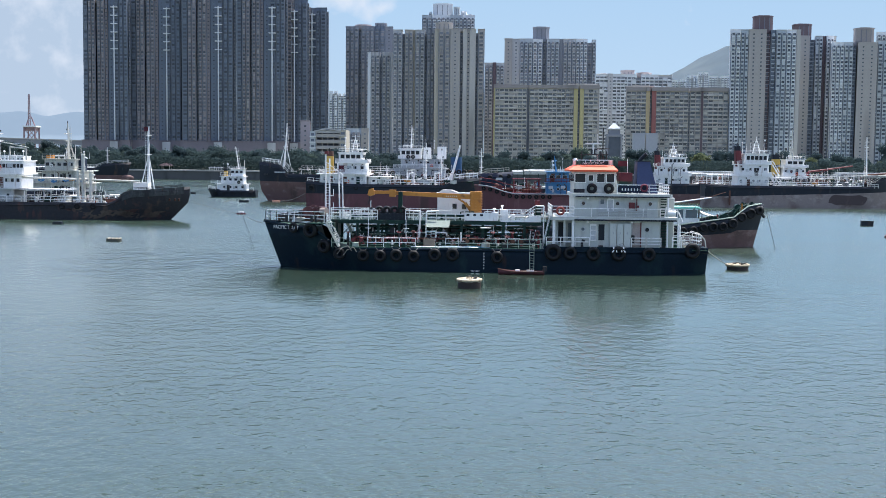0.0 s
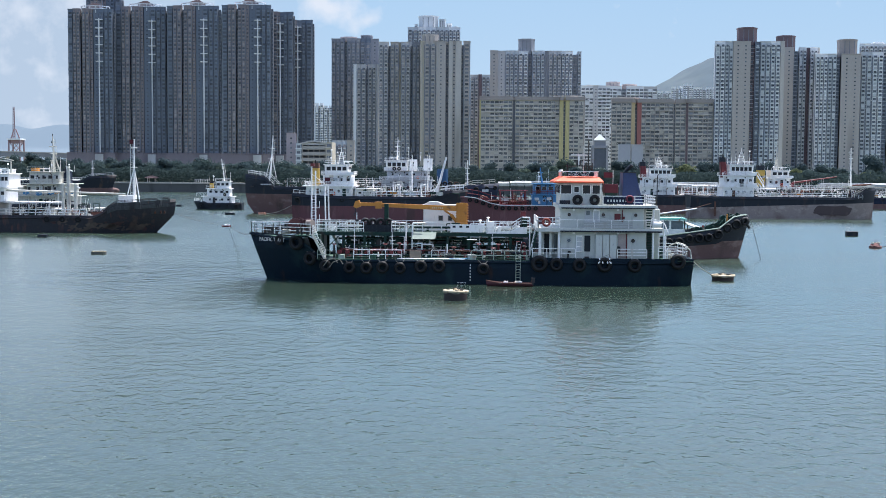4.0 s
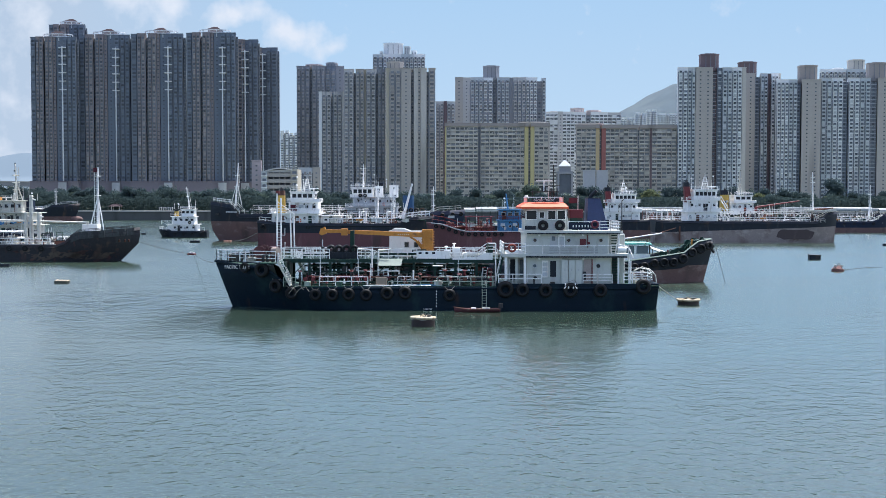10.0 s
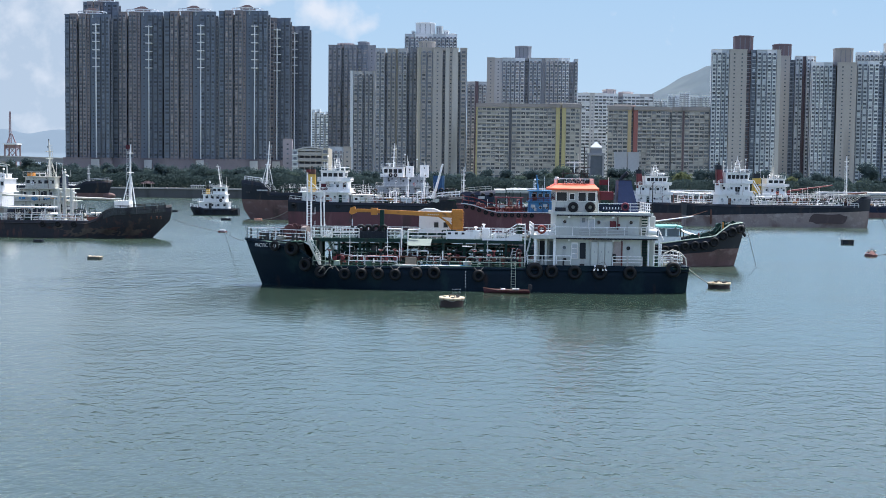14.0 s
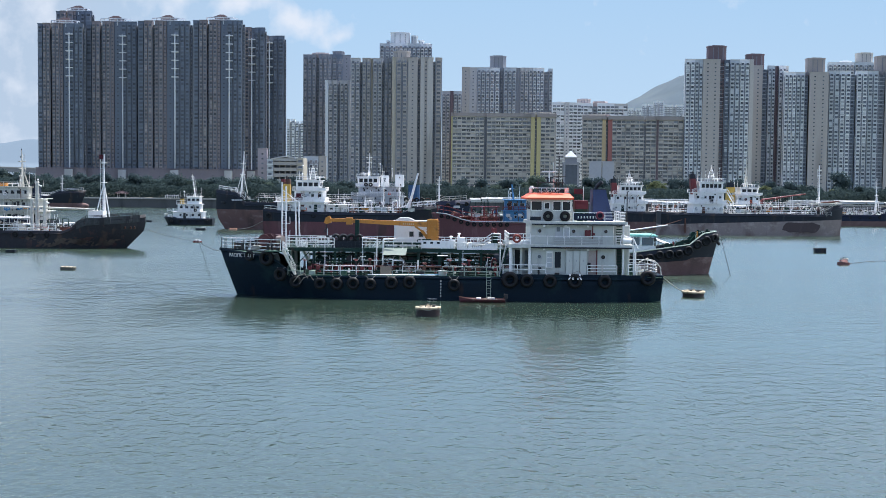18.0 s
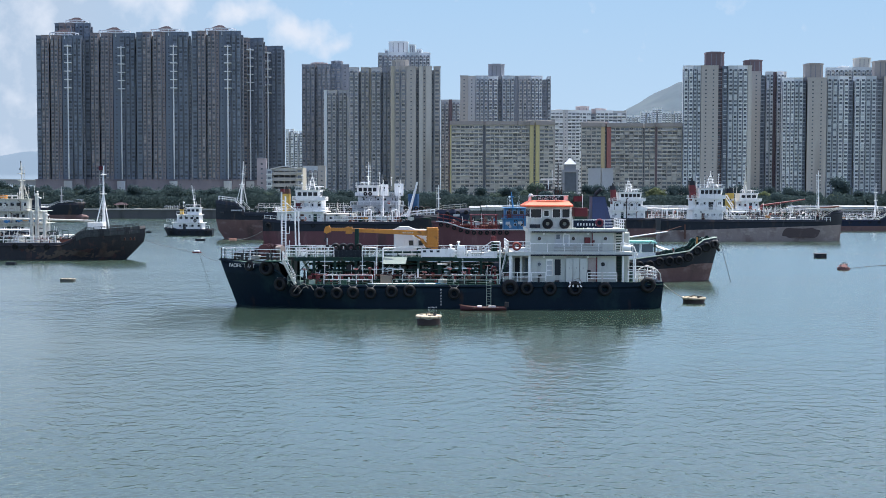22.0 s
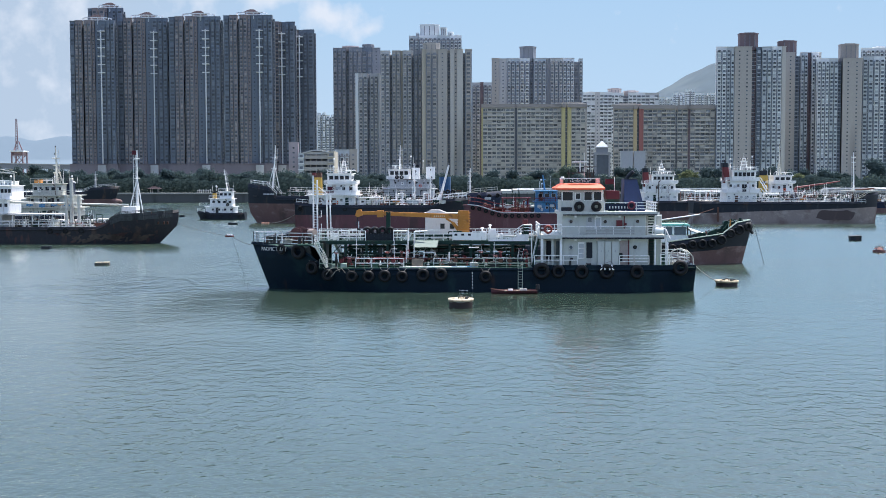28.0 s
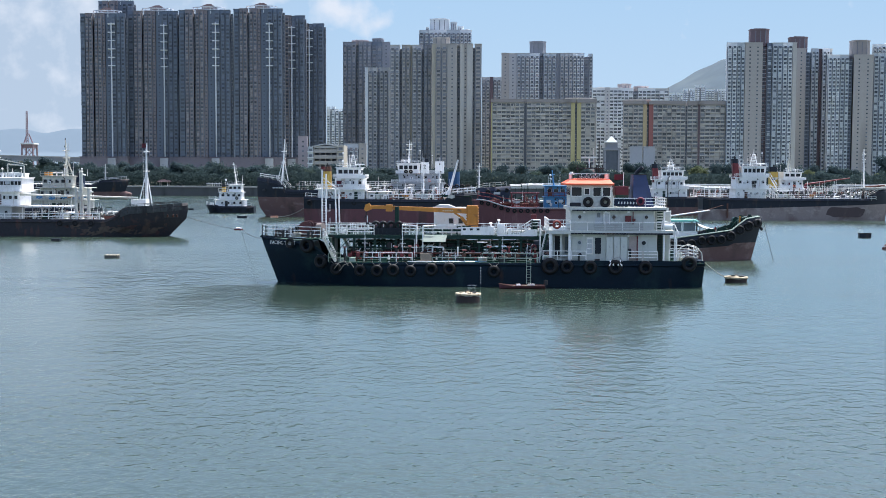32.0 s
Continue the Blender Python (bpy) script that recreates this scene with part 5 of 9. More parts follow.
def fit_out(t, x0, x1, hw, z, h, side, seed, n=9):
    """Fittings on a deckhouse side: coolers, lifebuoys, pipes, ladders, doors, lamps, boxes, grilles."""
    r = random.Random(seed)
    y = side * hw
    for i in range(n):
        x = x0 + 0.4 + (x1 - x0 - 1.2) * (i + r.random() * 0.8) / n
        k, zz = r.randrange(8), z + h * r.uniform(0.25, 0.6)
        g = Geo()
        if k == 0:
            g.bx(x, x + 0.8, min(y, y + side * 0.35), max(y, y + side * 0.35), zz, zz + 0.55, chop=0.05)
            g.cyl((x + 0.4, y + side * 0.35, zz + 0.28), (x + 0.4, y + side * 0.38, zz + 0.28), 0.2, None, 10)
            part("cooler_unit", g, M_GREYWHITE, t)
        elif k == 1:
            g.torus((x, y + side * 0.1, zz), (0, 1, 0), 0.3, 0.09, 14, 6)
            part("lifebuoy", g, r.choice((M_ROOF, M_RED, M_WHITE)), t)
        elif k == 2:
            g.tube([(x, y + side * 0.12, z), (x, y + side * 0.12, z + h * 0.8), (x + 0.5, y + side * 0.12, z + h * 0.95)], 0.07, 6)
            part("wall_pipe", g, r.choice((M_GREYWHITE, M_RUST, M_IRON)), t)
        elif k == 3:
            for sx in (0, 0.4):
                g.cyl((x + sx, y + side * 0.15, z), (x + sx, y + side * 0.15, z + h), 0.035, None, 4)
            for q in range(7):
                g.cyl((x, y + side * 0.15, z + h * (q + 0.5) / 7), (x + 0.4, y + side * 0.15, z + h * (q + 0.5) / 7), 0.03, None, 4)
            part("wall_ladder", g, M_WHITE, t)
        elif k == 4:
            g.bx(x, x + 0.75, min(y, y + side * 0.06), max(y, y + side * 0.06), z + 0.12, z + min(h - 0.2, 1.95))
            part("door", g, r.choice((M_IRON, M_GLASS, M_RUST, M_GREENSTEEL)), t)
        elif k == 5:
            g.cyl((x, y, z + h * 0.88), (x, y + side * 0.35, z + h * 0.84), 0.12, 0.17, 8)
            part("floodlight", g, M_IRON, t)
        elif k == 6:
            g.bx(x, x + 0.45, min(y, y + side * 0.25), max(y, y + side * 0.25), zz, zz + 0.6, chop=0.04)
            part("equipment_box", g, r.choice((M_GREYWHITE, M_CREAM, M_RED, M_IRON)), t)
        else:
            for q in range(5):
                g.bx(x, x + 0.7, min(y, y + side * 0.07), max(y, y + side * 0.07), zz + 0.12 * q, zz + 0.12 * q + 0.06)
            part("vent_grille", g, M_GREYWHITE, t)


def aerials(t, x0, x1, z, seed, n=6):
    r = random.Random(seed)
    for i in range(n):
        x, y, h = r.uniform(x0, x1), r.uniform(-2, 2), r.uniform(0.8, 3.2)
        g = Geo()
        g.cyl((x, y, z), (x, y, z + h), 0.04, 0.025, 5)
        if i % 3 == 0:
            g.cyl((x, y, z + h), (x, y, z + h + 0.3), 0.22, 0.16, 8)
        part("aerial", g, M_WHITE, t)


def drapes(t, pts, seed, mats, share=0.5):
    """Cloths, nets and tarpaulins hung over a rail."""
    r = random.Random(seed)
    for (xa, ya, za), (xb, yb, zb) in zip(pts, pts[1:]):
        if r.random() > share:
            continue
        drop = r.uniform(0.4, 0.9)
        g = Geo()
        rows = []
        for q in range(6):
            u = q / 5
            yy = ya + (yb - ya) * u + 0.07 * math.sin(q * 2.3 + xa)
            rows.append([(xa + (xb - xa) * u, yy, za + (zb - za) * u - drop + 0.1 * math.sin(q * 1.7)), (xa + (xb - xa) * u, yy, za + (zb - za) * u + 0.04)])
        g.skin(rows)
        part("draped_cloth", g, r.choice(mats), t)


M_TIN = paint("weathered_tin_roof", (0.27, 0.285, 0.28), 0.6, vary=0.2, stain=(0.16, 0.12, 0.1), stain_amount=0.4, stain_scale=0.4)
CLOTH = (M_BLUE, M_GREYWHITE, M_GREENSTEEL, M_IRON, M_CREAM, M_ORANGE)
pontoon("pale-roofed covered pontoon beside the quay", 8.42, 19.84, 400, 7.4, (M_TIN, M_CREAM, M_GREENSTEEL), 3)
pontoon("grey-roofed covered pontoon with stacked crates", 72.05, 93.38, 430, 6.9, (M_TIN, M_GREYWHITE, M_IRON), 4)
pontoon("long pale-roofed pontoon under the trees", 150.28, 175.68, 460, 7.2, (M_TIN, M_GREYWHITE, M_IRON), 6)

GEAR = (M_WHITE, M_CREAM, M_GREYWHITE, M_GREENSTEEL, M_IRON, M_DECKRED, M_GREENSTEEL)
DARKGEAR = (M_GREENSTEEL, M_IRON, M_RUST, M_BLACK, M_DECKRED, M_TIMBER, M_GREENSTEEL)


def deck_gear(t, x0, x1, hw, z, seed, n=34, high=3.6, mats=GEAR, fine=False):
    """Taller loose gear of a tanker's deck: hose frames, ladders, ventilators, pipe bends, lockers, drums, thin poles."""
    r = random.Random(seed)
    for i in range(n):
        x = x0 + (x1 - x0) * (i + r.random()) / n
        y, k, h = r.uniform(-hw, hw * 0.4), i % 8, r.uniform(0.55, 1.0) * high
        k = {2: 6, 4: 7, 5: 3}.get(k, k) if fine else k
        mat = r.choice(mats)
        g = Geo()
        if k == 0:
            w = r.uniform(0.8, 1.8)
            g.tube([(x, y, z), (x, y, z + h), (x + w, y, z + h), (x + w, y, z)], 0.065, 6)
            part("hose_frame", g, mat, t)
        elif k == 1:
            for sx in (0, 0.45):
                g.cyl((x + sx, y, z), (x + sx + 0.5, y, z + h), 0.04, None, 4)
            for q in range(6):
                g.cyl((x + 0.5 * q / 6, y, z + h * q / 6), (x + 0.45 + 0.5 * q / 6, y, z + h * q / 6), 0.035, None, 4)
            part("ladder", g, M_WHITE, t)
        elif k == 2:
            g.cyl((x, y, z), (x, y, z + h * 0.6), 0.2, None, 9)
            g.tube([(x, y, z + h * 0.6), (x + 0.12, y, z + h * 0.6 + 0.25), (x + 0.5, y, z + h * 0.6 + 0.3)], 0.26, 9)
            part("cowl_vent", g, mat, t)
        elif k == 3:
            w = r.uniform(1.5, 4.0)
            g.cyl((x, y, z + h * 0.5), (x + w, y, z + h * 0.5), 0.13, None, 7)
            g.tube([(x, y, z + h * 0.5), (x - 0.2, y, z + h * 0.4), (x - 0.2, y, z)], 0.13, 7)
            g.tube([(x + w, y, z + h * 0.5), (x + w + 0.2, y, z + h * 0.4), (x + w + 0.2, y, z)], 0.13, 7)
            part("deck_pipe", g, mat, t)
        elif k == 4:
            w, d = r.uniform(0.7, 1.8), r.uniform(0.6, 1.2)
            g.bx(x, x + w, y, y + d, z, z + h * 0.45, chop=0.08)
            g.bx(x - 0.06, x + w + 0.06, y - 0.06, y + d + 0.06, z + h * 0.45, z + h * 0.45 + 0.07, chop=0.08)
            part("deck_locker", g, mat, t)
        elif k == 5:
            g.cyl((x, y, z + 0.6), (x, y + 0.8, z + 0.6), 0.55, None, 14)
            for q in (0, 0.8):
                g.cyl((x, y + q - 0.04, z + 0.6), (x, y + q + 0.04, z + 0.6), 0.75, None, 14)
            g.bx(x - 0.3, x + 0.3, y, y + 0.8, z, z + 0.3)
            part("rope_drum", g, r.choice((M_RUST, M_GREENSTEEL, M_IRON)), t)
        elif k == 6:
            g.cyl((x, y, z), (x + r.uniform(-0.3, 0.3), y, z + h * 1.5), 0.06, 0.03, 5)
            g.cyl((x - 0.3, y, z + h), (x + 0.3, y, z + h), 0.04, None, 4)
            part("thin_pole", g, M_WHITE, t)
        else:
            w = r.uniform(1.2, 2.4)
            for zz in (0.5, 1.0):
                g.cyl((x, y, z + zz), (x + w, y, z + zz), 0.045, None, 4)
            for q in (0, 0.5, 1):
                g.cyl((x + w * q, y, z), (x + w * q, y, z + 1.0), 0.045, None, 4)
            part("guard_rail", g, M_WHITE, t)


def writing(text, size, x, y, z, mat, parent, turn=0.0, squeeze=1.0):
    """Flat letters facing the near shore, as a mesh."""
    cu = bpy.data.curves.new("lettering", "FONT")
    cu.body, cu.size, cu.extrude, cu.align_x = text, size, 0.01, "LEFT"
    ob = bpy.data.objects.new("lettering", cu)
    scene.collection.objects.link(ob)
    bpy.context.view_layer.update()
    me = bpy.data.meshes.new_from_object(ob.evaluated_get(bpy.context.evaluated_depsgraph_get()))
    bpy.data.objects.remove(ob)
    me.materials.clear()
    me.materials.append(mat)
    return part("lettering", me, None, parent, at=pose(x, y, z, 90, 0, turn) @ Matrix.Diagonal((squeeze, 1, 1, 1)))


def rope(label, p0, p1, sag=0.0, r=0.035, mat=M_DARKROPE, k=8):
    a, b = Vector(p0), Vector(p1)
    g = Geo()
    g.tube([a.lerp(b, i / k) + Vector((0, 0, -sag * 4 * (i / k) * (1 - i / k))) for i in range(k + 1)], r, 5)
    return solid("mooring_line", g, mat, label, "rope", "mooring lines")


def ship(name, label, category, X, Y, heading=0):
    return thing(name, label, category, pose(X, Y, 0, 0, 0, heading), "moored vessels")


MIX = [M_WHITE, M_CREAM, M_GALV, M_RUST, M_GREENSTEEL, M_DECKRED]

# rust-streaked black coaster with white posts and a tripod bow mast
t = ship("coaster", "rust-streaked black coaster with white derrick posts and bow mast", "ship", -52.39 - 52, 212)
e, hb = hull(t, 52, 8.2, 3.4, 2.6, 5.5, 0.25, 1.9, M_RUSTY, M_RUSTY, M_DECKGREY, bulwark=0.45, ramp=0.06, full=3.6, stem=0.62, label="rust-streaked black plating")
side_rails(t, e, hb, 4, 37.5, 1.05, M_WHITE, 0.4, 0.075)
tier(t, 6, 21.6, 3.3, 2.7, 2.5, M_GREYWHITE, 9, 0.5, 0.5, door=16, lip=0.8)
tier(t, 8, 22.9, 3.0, 5.35, 2.4, M_WHITE, 15, 0.5, 0.55, lip=0.7)
tier(t, 12, 23.4, 3.0, 7.9, 2.2, M_WHITE, 18, 0.46, 0.62, 1.4, lip=0.25)
rail(t, [(12, -3.2, 10.2), (23.6, -3.2, 10.2)], 0.9)
mast(t, 18, 0, 10.4, 16.5, 0.14, ladder=True)
radar(t, 21, 0, 10.4)
g = Geo()
g.bx(22.6, 31, -3.2, 3.2, 5.1, 5.25)
part("awning", g, M_GREYWHITE, t)
for xx in (23.5, 27, 30.6):
    for sy in (-3, 3):
        g = Geo()
        g.cyl((xx, sy, 2.6), (xx, sy, 5.1), 0.06, None, 5)
        part("awning_post", g, M_WHITE, t)
for xp, zt in ((-70.67, 11.3), (-71.6, 8.36), (-69.39, 8.36)):
    lx = xp - (-52.39 - 52)
    g = Geo()
    g.cyl((lx, -2.2, 2.6), (lx, -2.2, zt), 0.36 if zt > 10 else 0.28, 0.3, 10)
    g.cyl((lx, -2.2, zt), (lx, -2.2, zt + 0.25), 0.4, 0.3, 10)
    post = part("derrick_post", g, M_CREAM, t, "cream derrick post")
    g = Geo()
    g.cyl((lx, -2.2, zt - 0.3), (lx + 0.8, -2.2, zt - 0.6), 0.12, None, 6)
    part("post_bracket", g, M_WHITE, post)
g = Geo()
g.cyl((20, -2.6, 7.37), (43.5, -1.5, 6.78), 0.2, 0.16, 8)
part("derrick_boom", g, M_CREAM, t, "long cream lowered boom")
tank_deck(t, 26, 38, 2.8, 2.6, 21, MIX, 2.0, 18)
mast(t, -59.73 - -52.39 + 52, 0, 5.4, 16.44, 0.2, M_WHITE, 0.1, (0.55, 0.86), 0.9, True, 1.25)
g = Geo()
g.bx(42.2, 44.8, -1.2, 1.2, 5.3, 6.5)
part("winch_house", g, M_WHITE, t)
g = Geo()
g.bx(-0.85, -0.1, -0.02, 0.02, -0.75, 0)
part("flag", g, M_FLAG, t, "small red flag", at=pose(-59.73 - -52.39 + 52.1, 0, 16.34))
g = Geo()
at_bow = lambda s, z, off: (s * (52 - 3.4 * (1 - min(1, z / 3.41))), -(hb(s * 52, z) + off), z)
g.skin([[at_bow(s, z, 0.06) for z in (3.3, 4.9)] for s in (0.93, 0.95, 0.975)])
part("anchor_pocket", g, M_IRON, t)
for s in (0.94, 0.957, 0.968):
    g = Geo()
    p = at_bow(s, 3.5, 0.1)
    g.cyl(p, (p[0] + 0.1, p[1] - 0.25, p[2] + 0.35), 0.2, 0.12, 7)
    part("anchor_fluke", g, M_RUST, t)
g = Geo()
g.skin([[at_bow(s, e(s * 52) + dz, 0.16) for dz in (-0.8, -0.1, 0.47)] for s in (0.79, 0.82, 0.86, 0.9, 0.94, 0.965, 0.985)])
part("bulwark_plate", g, paint("chalky_bulwark", (0.05, 0.055, 0.056), 0.8, stain=(0.015, 0.015, 0.017), stain_amount=0.55, stain_scale=0.7, streak=4, vary=0.6, grain=2.0, second=((0.13, 0.125, 0.115), 0.4, 1.6, 5)), t, "chalky streaked bulwark")
for mat, seed, sc, bar, name in ((M_RUSTLOW, 3.7, 0.87, -0.3, "worn_patch"), (paint("red_rust_patch", (0.058, 0.03, 0.026), 0.85, vary=0.5, grain=3, stain=(0.03, 0.02, 0.02), stain_amount=0.4, stain_scale=1.5), 9.2, 0.8, 0.4, "rust_patch")):
    g = Geo()
    for i in range(300):
        for j in range(30):
            s, z = 0.3 + 0.675 * i / 300, 0.1 + 2.5 * j / 30
            rough = noise.noise((s * 9, z * 0.5, seed)) + 0.5 * noise.noise((s * 34, z * 1.3, seed)) + 0.25 * noise.noise((s * 110, z * 4, seed))
            if rough > bar + 9 * (s - sc) ** 2 + 0.45 * (z - 1.35) ** 2:
                g.add([at_bow(u, w, 0.025) for u, w in ((s, z), (s + 0.00225, z), (s + 0.00225, z + 0.0834), (s, z + 0.0834))], [(0, 1, 2, 3)])
    part(name, g, mat, t, "chalky tan worn patches" if mat is M_RUSTLOW else "red rust patches")["kind"] = "stuff"
for i in range(9):
    g = Geo()
    s = 0.795 + 0.021 * i
    p = at_bow(s, e(s * 52) - 0.7, 0.24)
    g.cyl(p, (p[0], p[1], p[2] + 1.1), 0.05, None, 4)
    part("bulwark_stay", g, M_IRON, t)
fit_out(t, 6, 21.6, 3.3, 2.7, 2.5, -1, 301, 12)
fit_out(t, 8, 22, 3.0, 5.35, 2.4, -1, 302, 11)
fit_out(t, 12, 22.3, 3.0, 7.9, 2.2, -1, 303, 6)
aerials(t, 12, 22, 10.2, 304, 8)
rail(t, [(7, -4.0, 5.3), (22, -4.0, 5.3)], 0.95, 3, 0.05)
rail(t, [(8, -3.6, 7.88), (22, -3.6, 7.88)], 0.95, 3, 0.05)
drapes(t, [(8 + 1.4 * i, -4.06, 6.25) for i in range(11)], 305, CLOTH, 0.4)
side_rails(t, e, hb, 40, 50.5, 0.4, M_IRON, 0.45, 0.05)
for xx in (36, 33.2, 30.5):
    tyre(t, xx, -4.15, 2.4)

deck_gear(t, 25, 38.5, 3.4, 2.6, 48, 30, 3.4)
deck_gear(t, 24, 39, 2.6, 2.8, 481, 26, 2.6, DARKGEAR)

# cream-grey tanker moored behind it
t = ship("tanker", "cream-grey tanker superstructure with lattice mast behind the coaster", "ship", -81.62, 252, 180)
e, hb = hull(t, 44, 8.5, 2.5, 2.8, 5.0, 0.2, 1.0, M_BLACK, M_BOOT, M_DECKGREY)
tier(t, 1.5, 12, 3.4, 2.8, 2.5, M_CREAM, 5, lip=0.8)
tier(t, 2, 11, 3.2, 5.45, 2.4, M_CREAM, 5, lip=0.8)
tier(t, 4, 10.5, 3.0, 8.0, 2.3, M_CREAM, 5, 0.7, 0.7)
rail(t, [(1, 3.9, 5.45), (12.5, 3.9, 5.45)], 0.95, mat=M_CREAM)
rail(t, [(1.5, 3.7, 8.0), (11.5, 3.7, 8.0)], 0.95, mat=M_CREAM)
rail(t, [(4, 3.2, 10.45), (10.8, 3.2, 10.45)], 0.95, mat=M_CREAM)
for i in range(5):
    window(t, 3.2 + 1.9 * i, 3.43, 4.3, 0.6, 0.6, 1)
    window(t, 3.2 + 1.8 * i, 3.23, 6.9, 0.6, 0.6, 1)
funnel(t, 3.4, 0, 8.0, 11.0, 1.6, 1.8, M_NAVY)
mast(t, 6.2, 0, 10.4, 17.96, 0.22, M_CREAM, 0.3, (0.3, 0.5, 0.7), 1.3, True, 1.0)
radar(t, 8.4, 0, 10.4, 2.4)
fit_out(t, 1.5, 12, 3.4, 2.8, 2.5, 1, 311, 9)
fit_out(t, 2, 11, 3.2, 5.45, 2.4, 1, 312, 9)
fit_out(t, 4, 10.5, 3.0, 8.0, 2.3, 1, 313, 5)
aerials(t, 2, 11, 10.4, 314, 9)
drapes(t, [(1 + 1.3 * i, 3.96, 6.4) for i in range(9)], 315, CLOTH, 0.5)
for i in range(5):
    window(t, 4.8 + 1.25 * i, 3.03, 9.3, 0.75, 0.7, 1)
tier(t, 11.5, 14.5, 2.6, 2.8, 4.6, M_CREAM, 0)
for i in range(3):
    window(t, 12.1 + 0.9 * i, 2.63, 6.4, 0.5, 0.5, 1)
catwalk(t, 13, 38, 0, 2.8, 2.0, M_CREAM)
tank_deck(t, 14, 37, 3, 2.8, 22, MIX, 2.0, 24)
g = Geo()
g.tube([(15, 1, 2.8), (15, 1, 12.5), (18.5, 1, 12.8), (18.5, 1, 2.8)], 0.16, 6)
g.tube([(14.4, 1, 12.7), (22, 1, 14.2)], 0.1, 5)
part("hose_gantry", g, M_CREAM, t)
g = Geo()
g.bx(8.9, 10.3, 0.9, 2.4, 10.5, 11.2, chop=0.2)
part("lifeboat_cover", g, M_ORANGE, t, "orange covered life raft")

deck_gear(t, 13, 38, 3.4, 2.8, 49, 34, 5.0)

# dark bow with a red bottom beyond
t = ship("cargo_ship", "black cargo ship with red bottom and bulbous bow at anchor", "ship", -152.28 - 60, 514)
e, hb = hull(t, 60, 11, 3.0, 4.8, 7.2, 0.22, 2.6, M_BLACK, M_BOOTBROWN, M_DECKGREY, full=2.8)
g = Geo()
g.skin([[(58 + 3.2 * math.sin(u) , 1.5 * math.cos(u) * math.cos(w), 1.3 + 1.5 * math.cos(u) * math.sin(w)) for w in (2 * math.pi * j / 10 for j in range(11))]
        for u in (-0.6 + 2.17 * i / 6 for i in range(7))])
part("bulb", g, M_BOOTBROWN, t, "pinkish bulbous bow")
mast(t, 49.8, 0, 7.0, 14.61, 0.25, M_GREYWHITE, 0, (0.5, 0.8), 1.5, True)
side_rails(t, e, hb, 20, 58.5, 1.1, M_GREYWHITE, 0.9, 0.07, 3)
tank_deck(t, 10, 44, 4, 4.8, 23, MIX, 3.0, 24)
tier(t, 4, 16, 4.5, 4.8, 2.7, M_WHITE, 6)
tier(t, 5, 15, 4.2, 7.6, 2.6, M_WHITE, 6)

# small white tug
t = ship("tug", "small white tug with black hull and tall mast", "tug", -63.78, 334, 180)
e, hb = hull(t, 13.6, 4.6, 1.0, 1.5, 2.0, 0.3, 0.35, M_BLACK, M_BLACK, M_DECKGREY, bulwark=0.35, full=3.4)
tier(t, 2.5, 10.8, 2.0, 1.5, 2.0, M_WHITE, 4, 0.5, 0.5, door=6)
tier(t, 3.2, 9.6, 1.8, 3.65, 2.0, M_WHITE, 4, 0.7, 0.55, 1.2)
tier(t, 3.4, 7.0, 1.6, 5.8, 1.9, M_WHITE, 3, 0.7, 0.6, 1.15)
for i in range(4):
    window(t, 3.6 + 1.7 * i, 2.03, 2.75, 0.55, 0.5, 1)
    window(t, 4.0 + 1.5 * i, 1.83, 4.85, 0.7, 0.55, 1)
for i in range(3):
    window(t, 4.0 + 1.2 * i, 1.63, 6.95, 0.75, 0.6, 1)
rail(t, [(0.6, 2.0, 1.9), (3, 2.1, 1.9)], 0.9)
rail(t, [(7.2, 1.8, 5.8), (9.8, 1.8, 5.8)], 0.9)
rail(t, [(3.2, 1.7, 7.85), (7.2, 1.7, 7.85)], 0.7)
mast(t, 5.0, 0, 7.8, 13.99, 0.13, M_WHITE, 0.9, (0.35, 0.55, 0.75, 0.9), 0.7, True)
funnel(t, 8.6, 0, 5.8, 7.6, 1.0, 1.2, M_YELLOW)
for i in range(5):
    tyre(t, 1.5 + 2.4 * i, 2.35, 1.0, 0.45, 0.14)
tyre(t, 4.6, 2.0, 4.1, 0.45, 0.14)
fit_out(t, 2.5, 10.8, 2.0, 1.5, 2.0, 1, 321, 6)
fit_out(t, 3.2, 9.6, 1.8, 3.65, 2.0, 1, 322, 5)
aerials(t, 3.4, 9.4, 7.8, 323, 5)
rail(t, [(7, 2.1, 3.65), (12.4, 1.9, 3.65)], 0.95, 3, 0.05)
rail(t, [(11, 2.2, 1.9), (13.2, 1.2, 2.2)], 0.9, 3, 0.05)

# big black-and-brown coaster, bow to the west
t = ship("coaster", "black coaster with brown bottom paint and tall fore mast", "ship", -58.09 + 51, 308, 180)
e, hb = hull(t, 51, 9.5, 2.2, 6.0, 9.2, 0.16, 5.0, M_BLACK, M_BOOTBROWN, M_GREENSTEEL, bulwark=0.9, ramp=0.05, full=3.2, stem=0.36, boot_label="faded brown bottom paint")
side_rails(t, e, hb, 43.0, 50.2, 1.0, M_WHITE, 0.9, 0.05)
side_rails(t, e, hb, 8, 41.5, 1.0, M_GREENSTEEL, 0.8, 0.05)
catwalk(t, 20, 43.5, 3.2, 6.0, 2.6, M_GREENSTEEL)
mast(t, 44.6, 0, 9.0, 19.83, 0.2, M_WHITE, -0.7, (0.45, 0.7), 1.2, True, 1.4)
tank_deck(t, 16, 38, 3.2, 6.0, 24, MIX, 2.4, 34)
catwalk(t, 15, 40, 1.5, 6.0, 2.0)
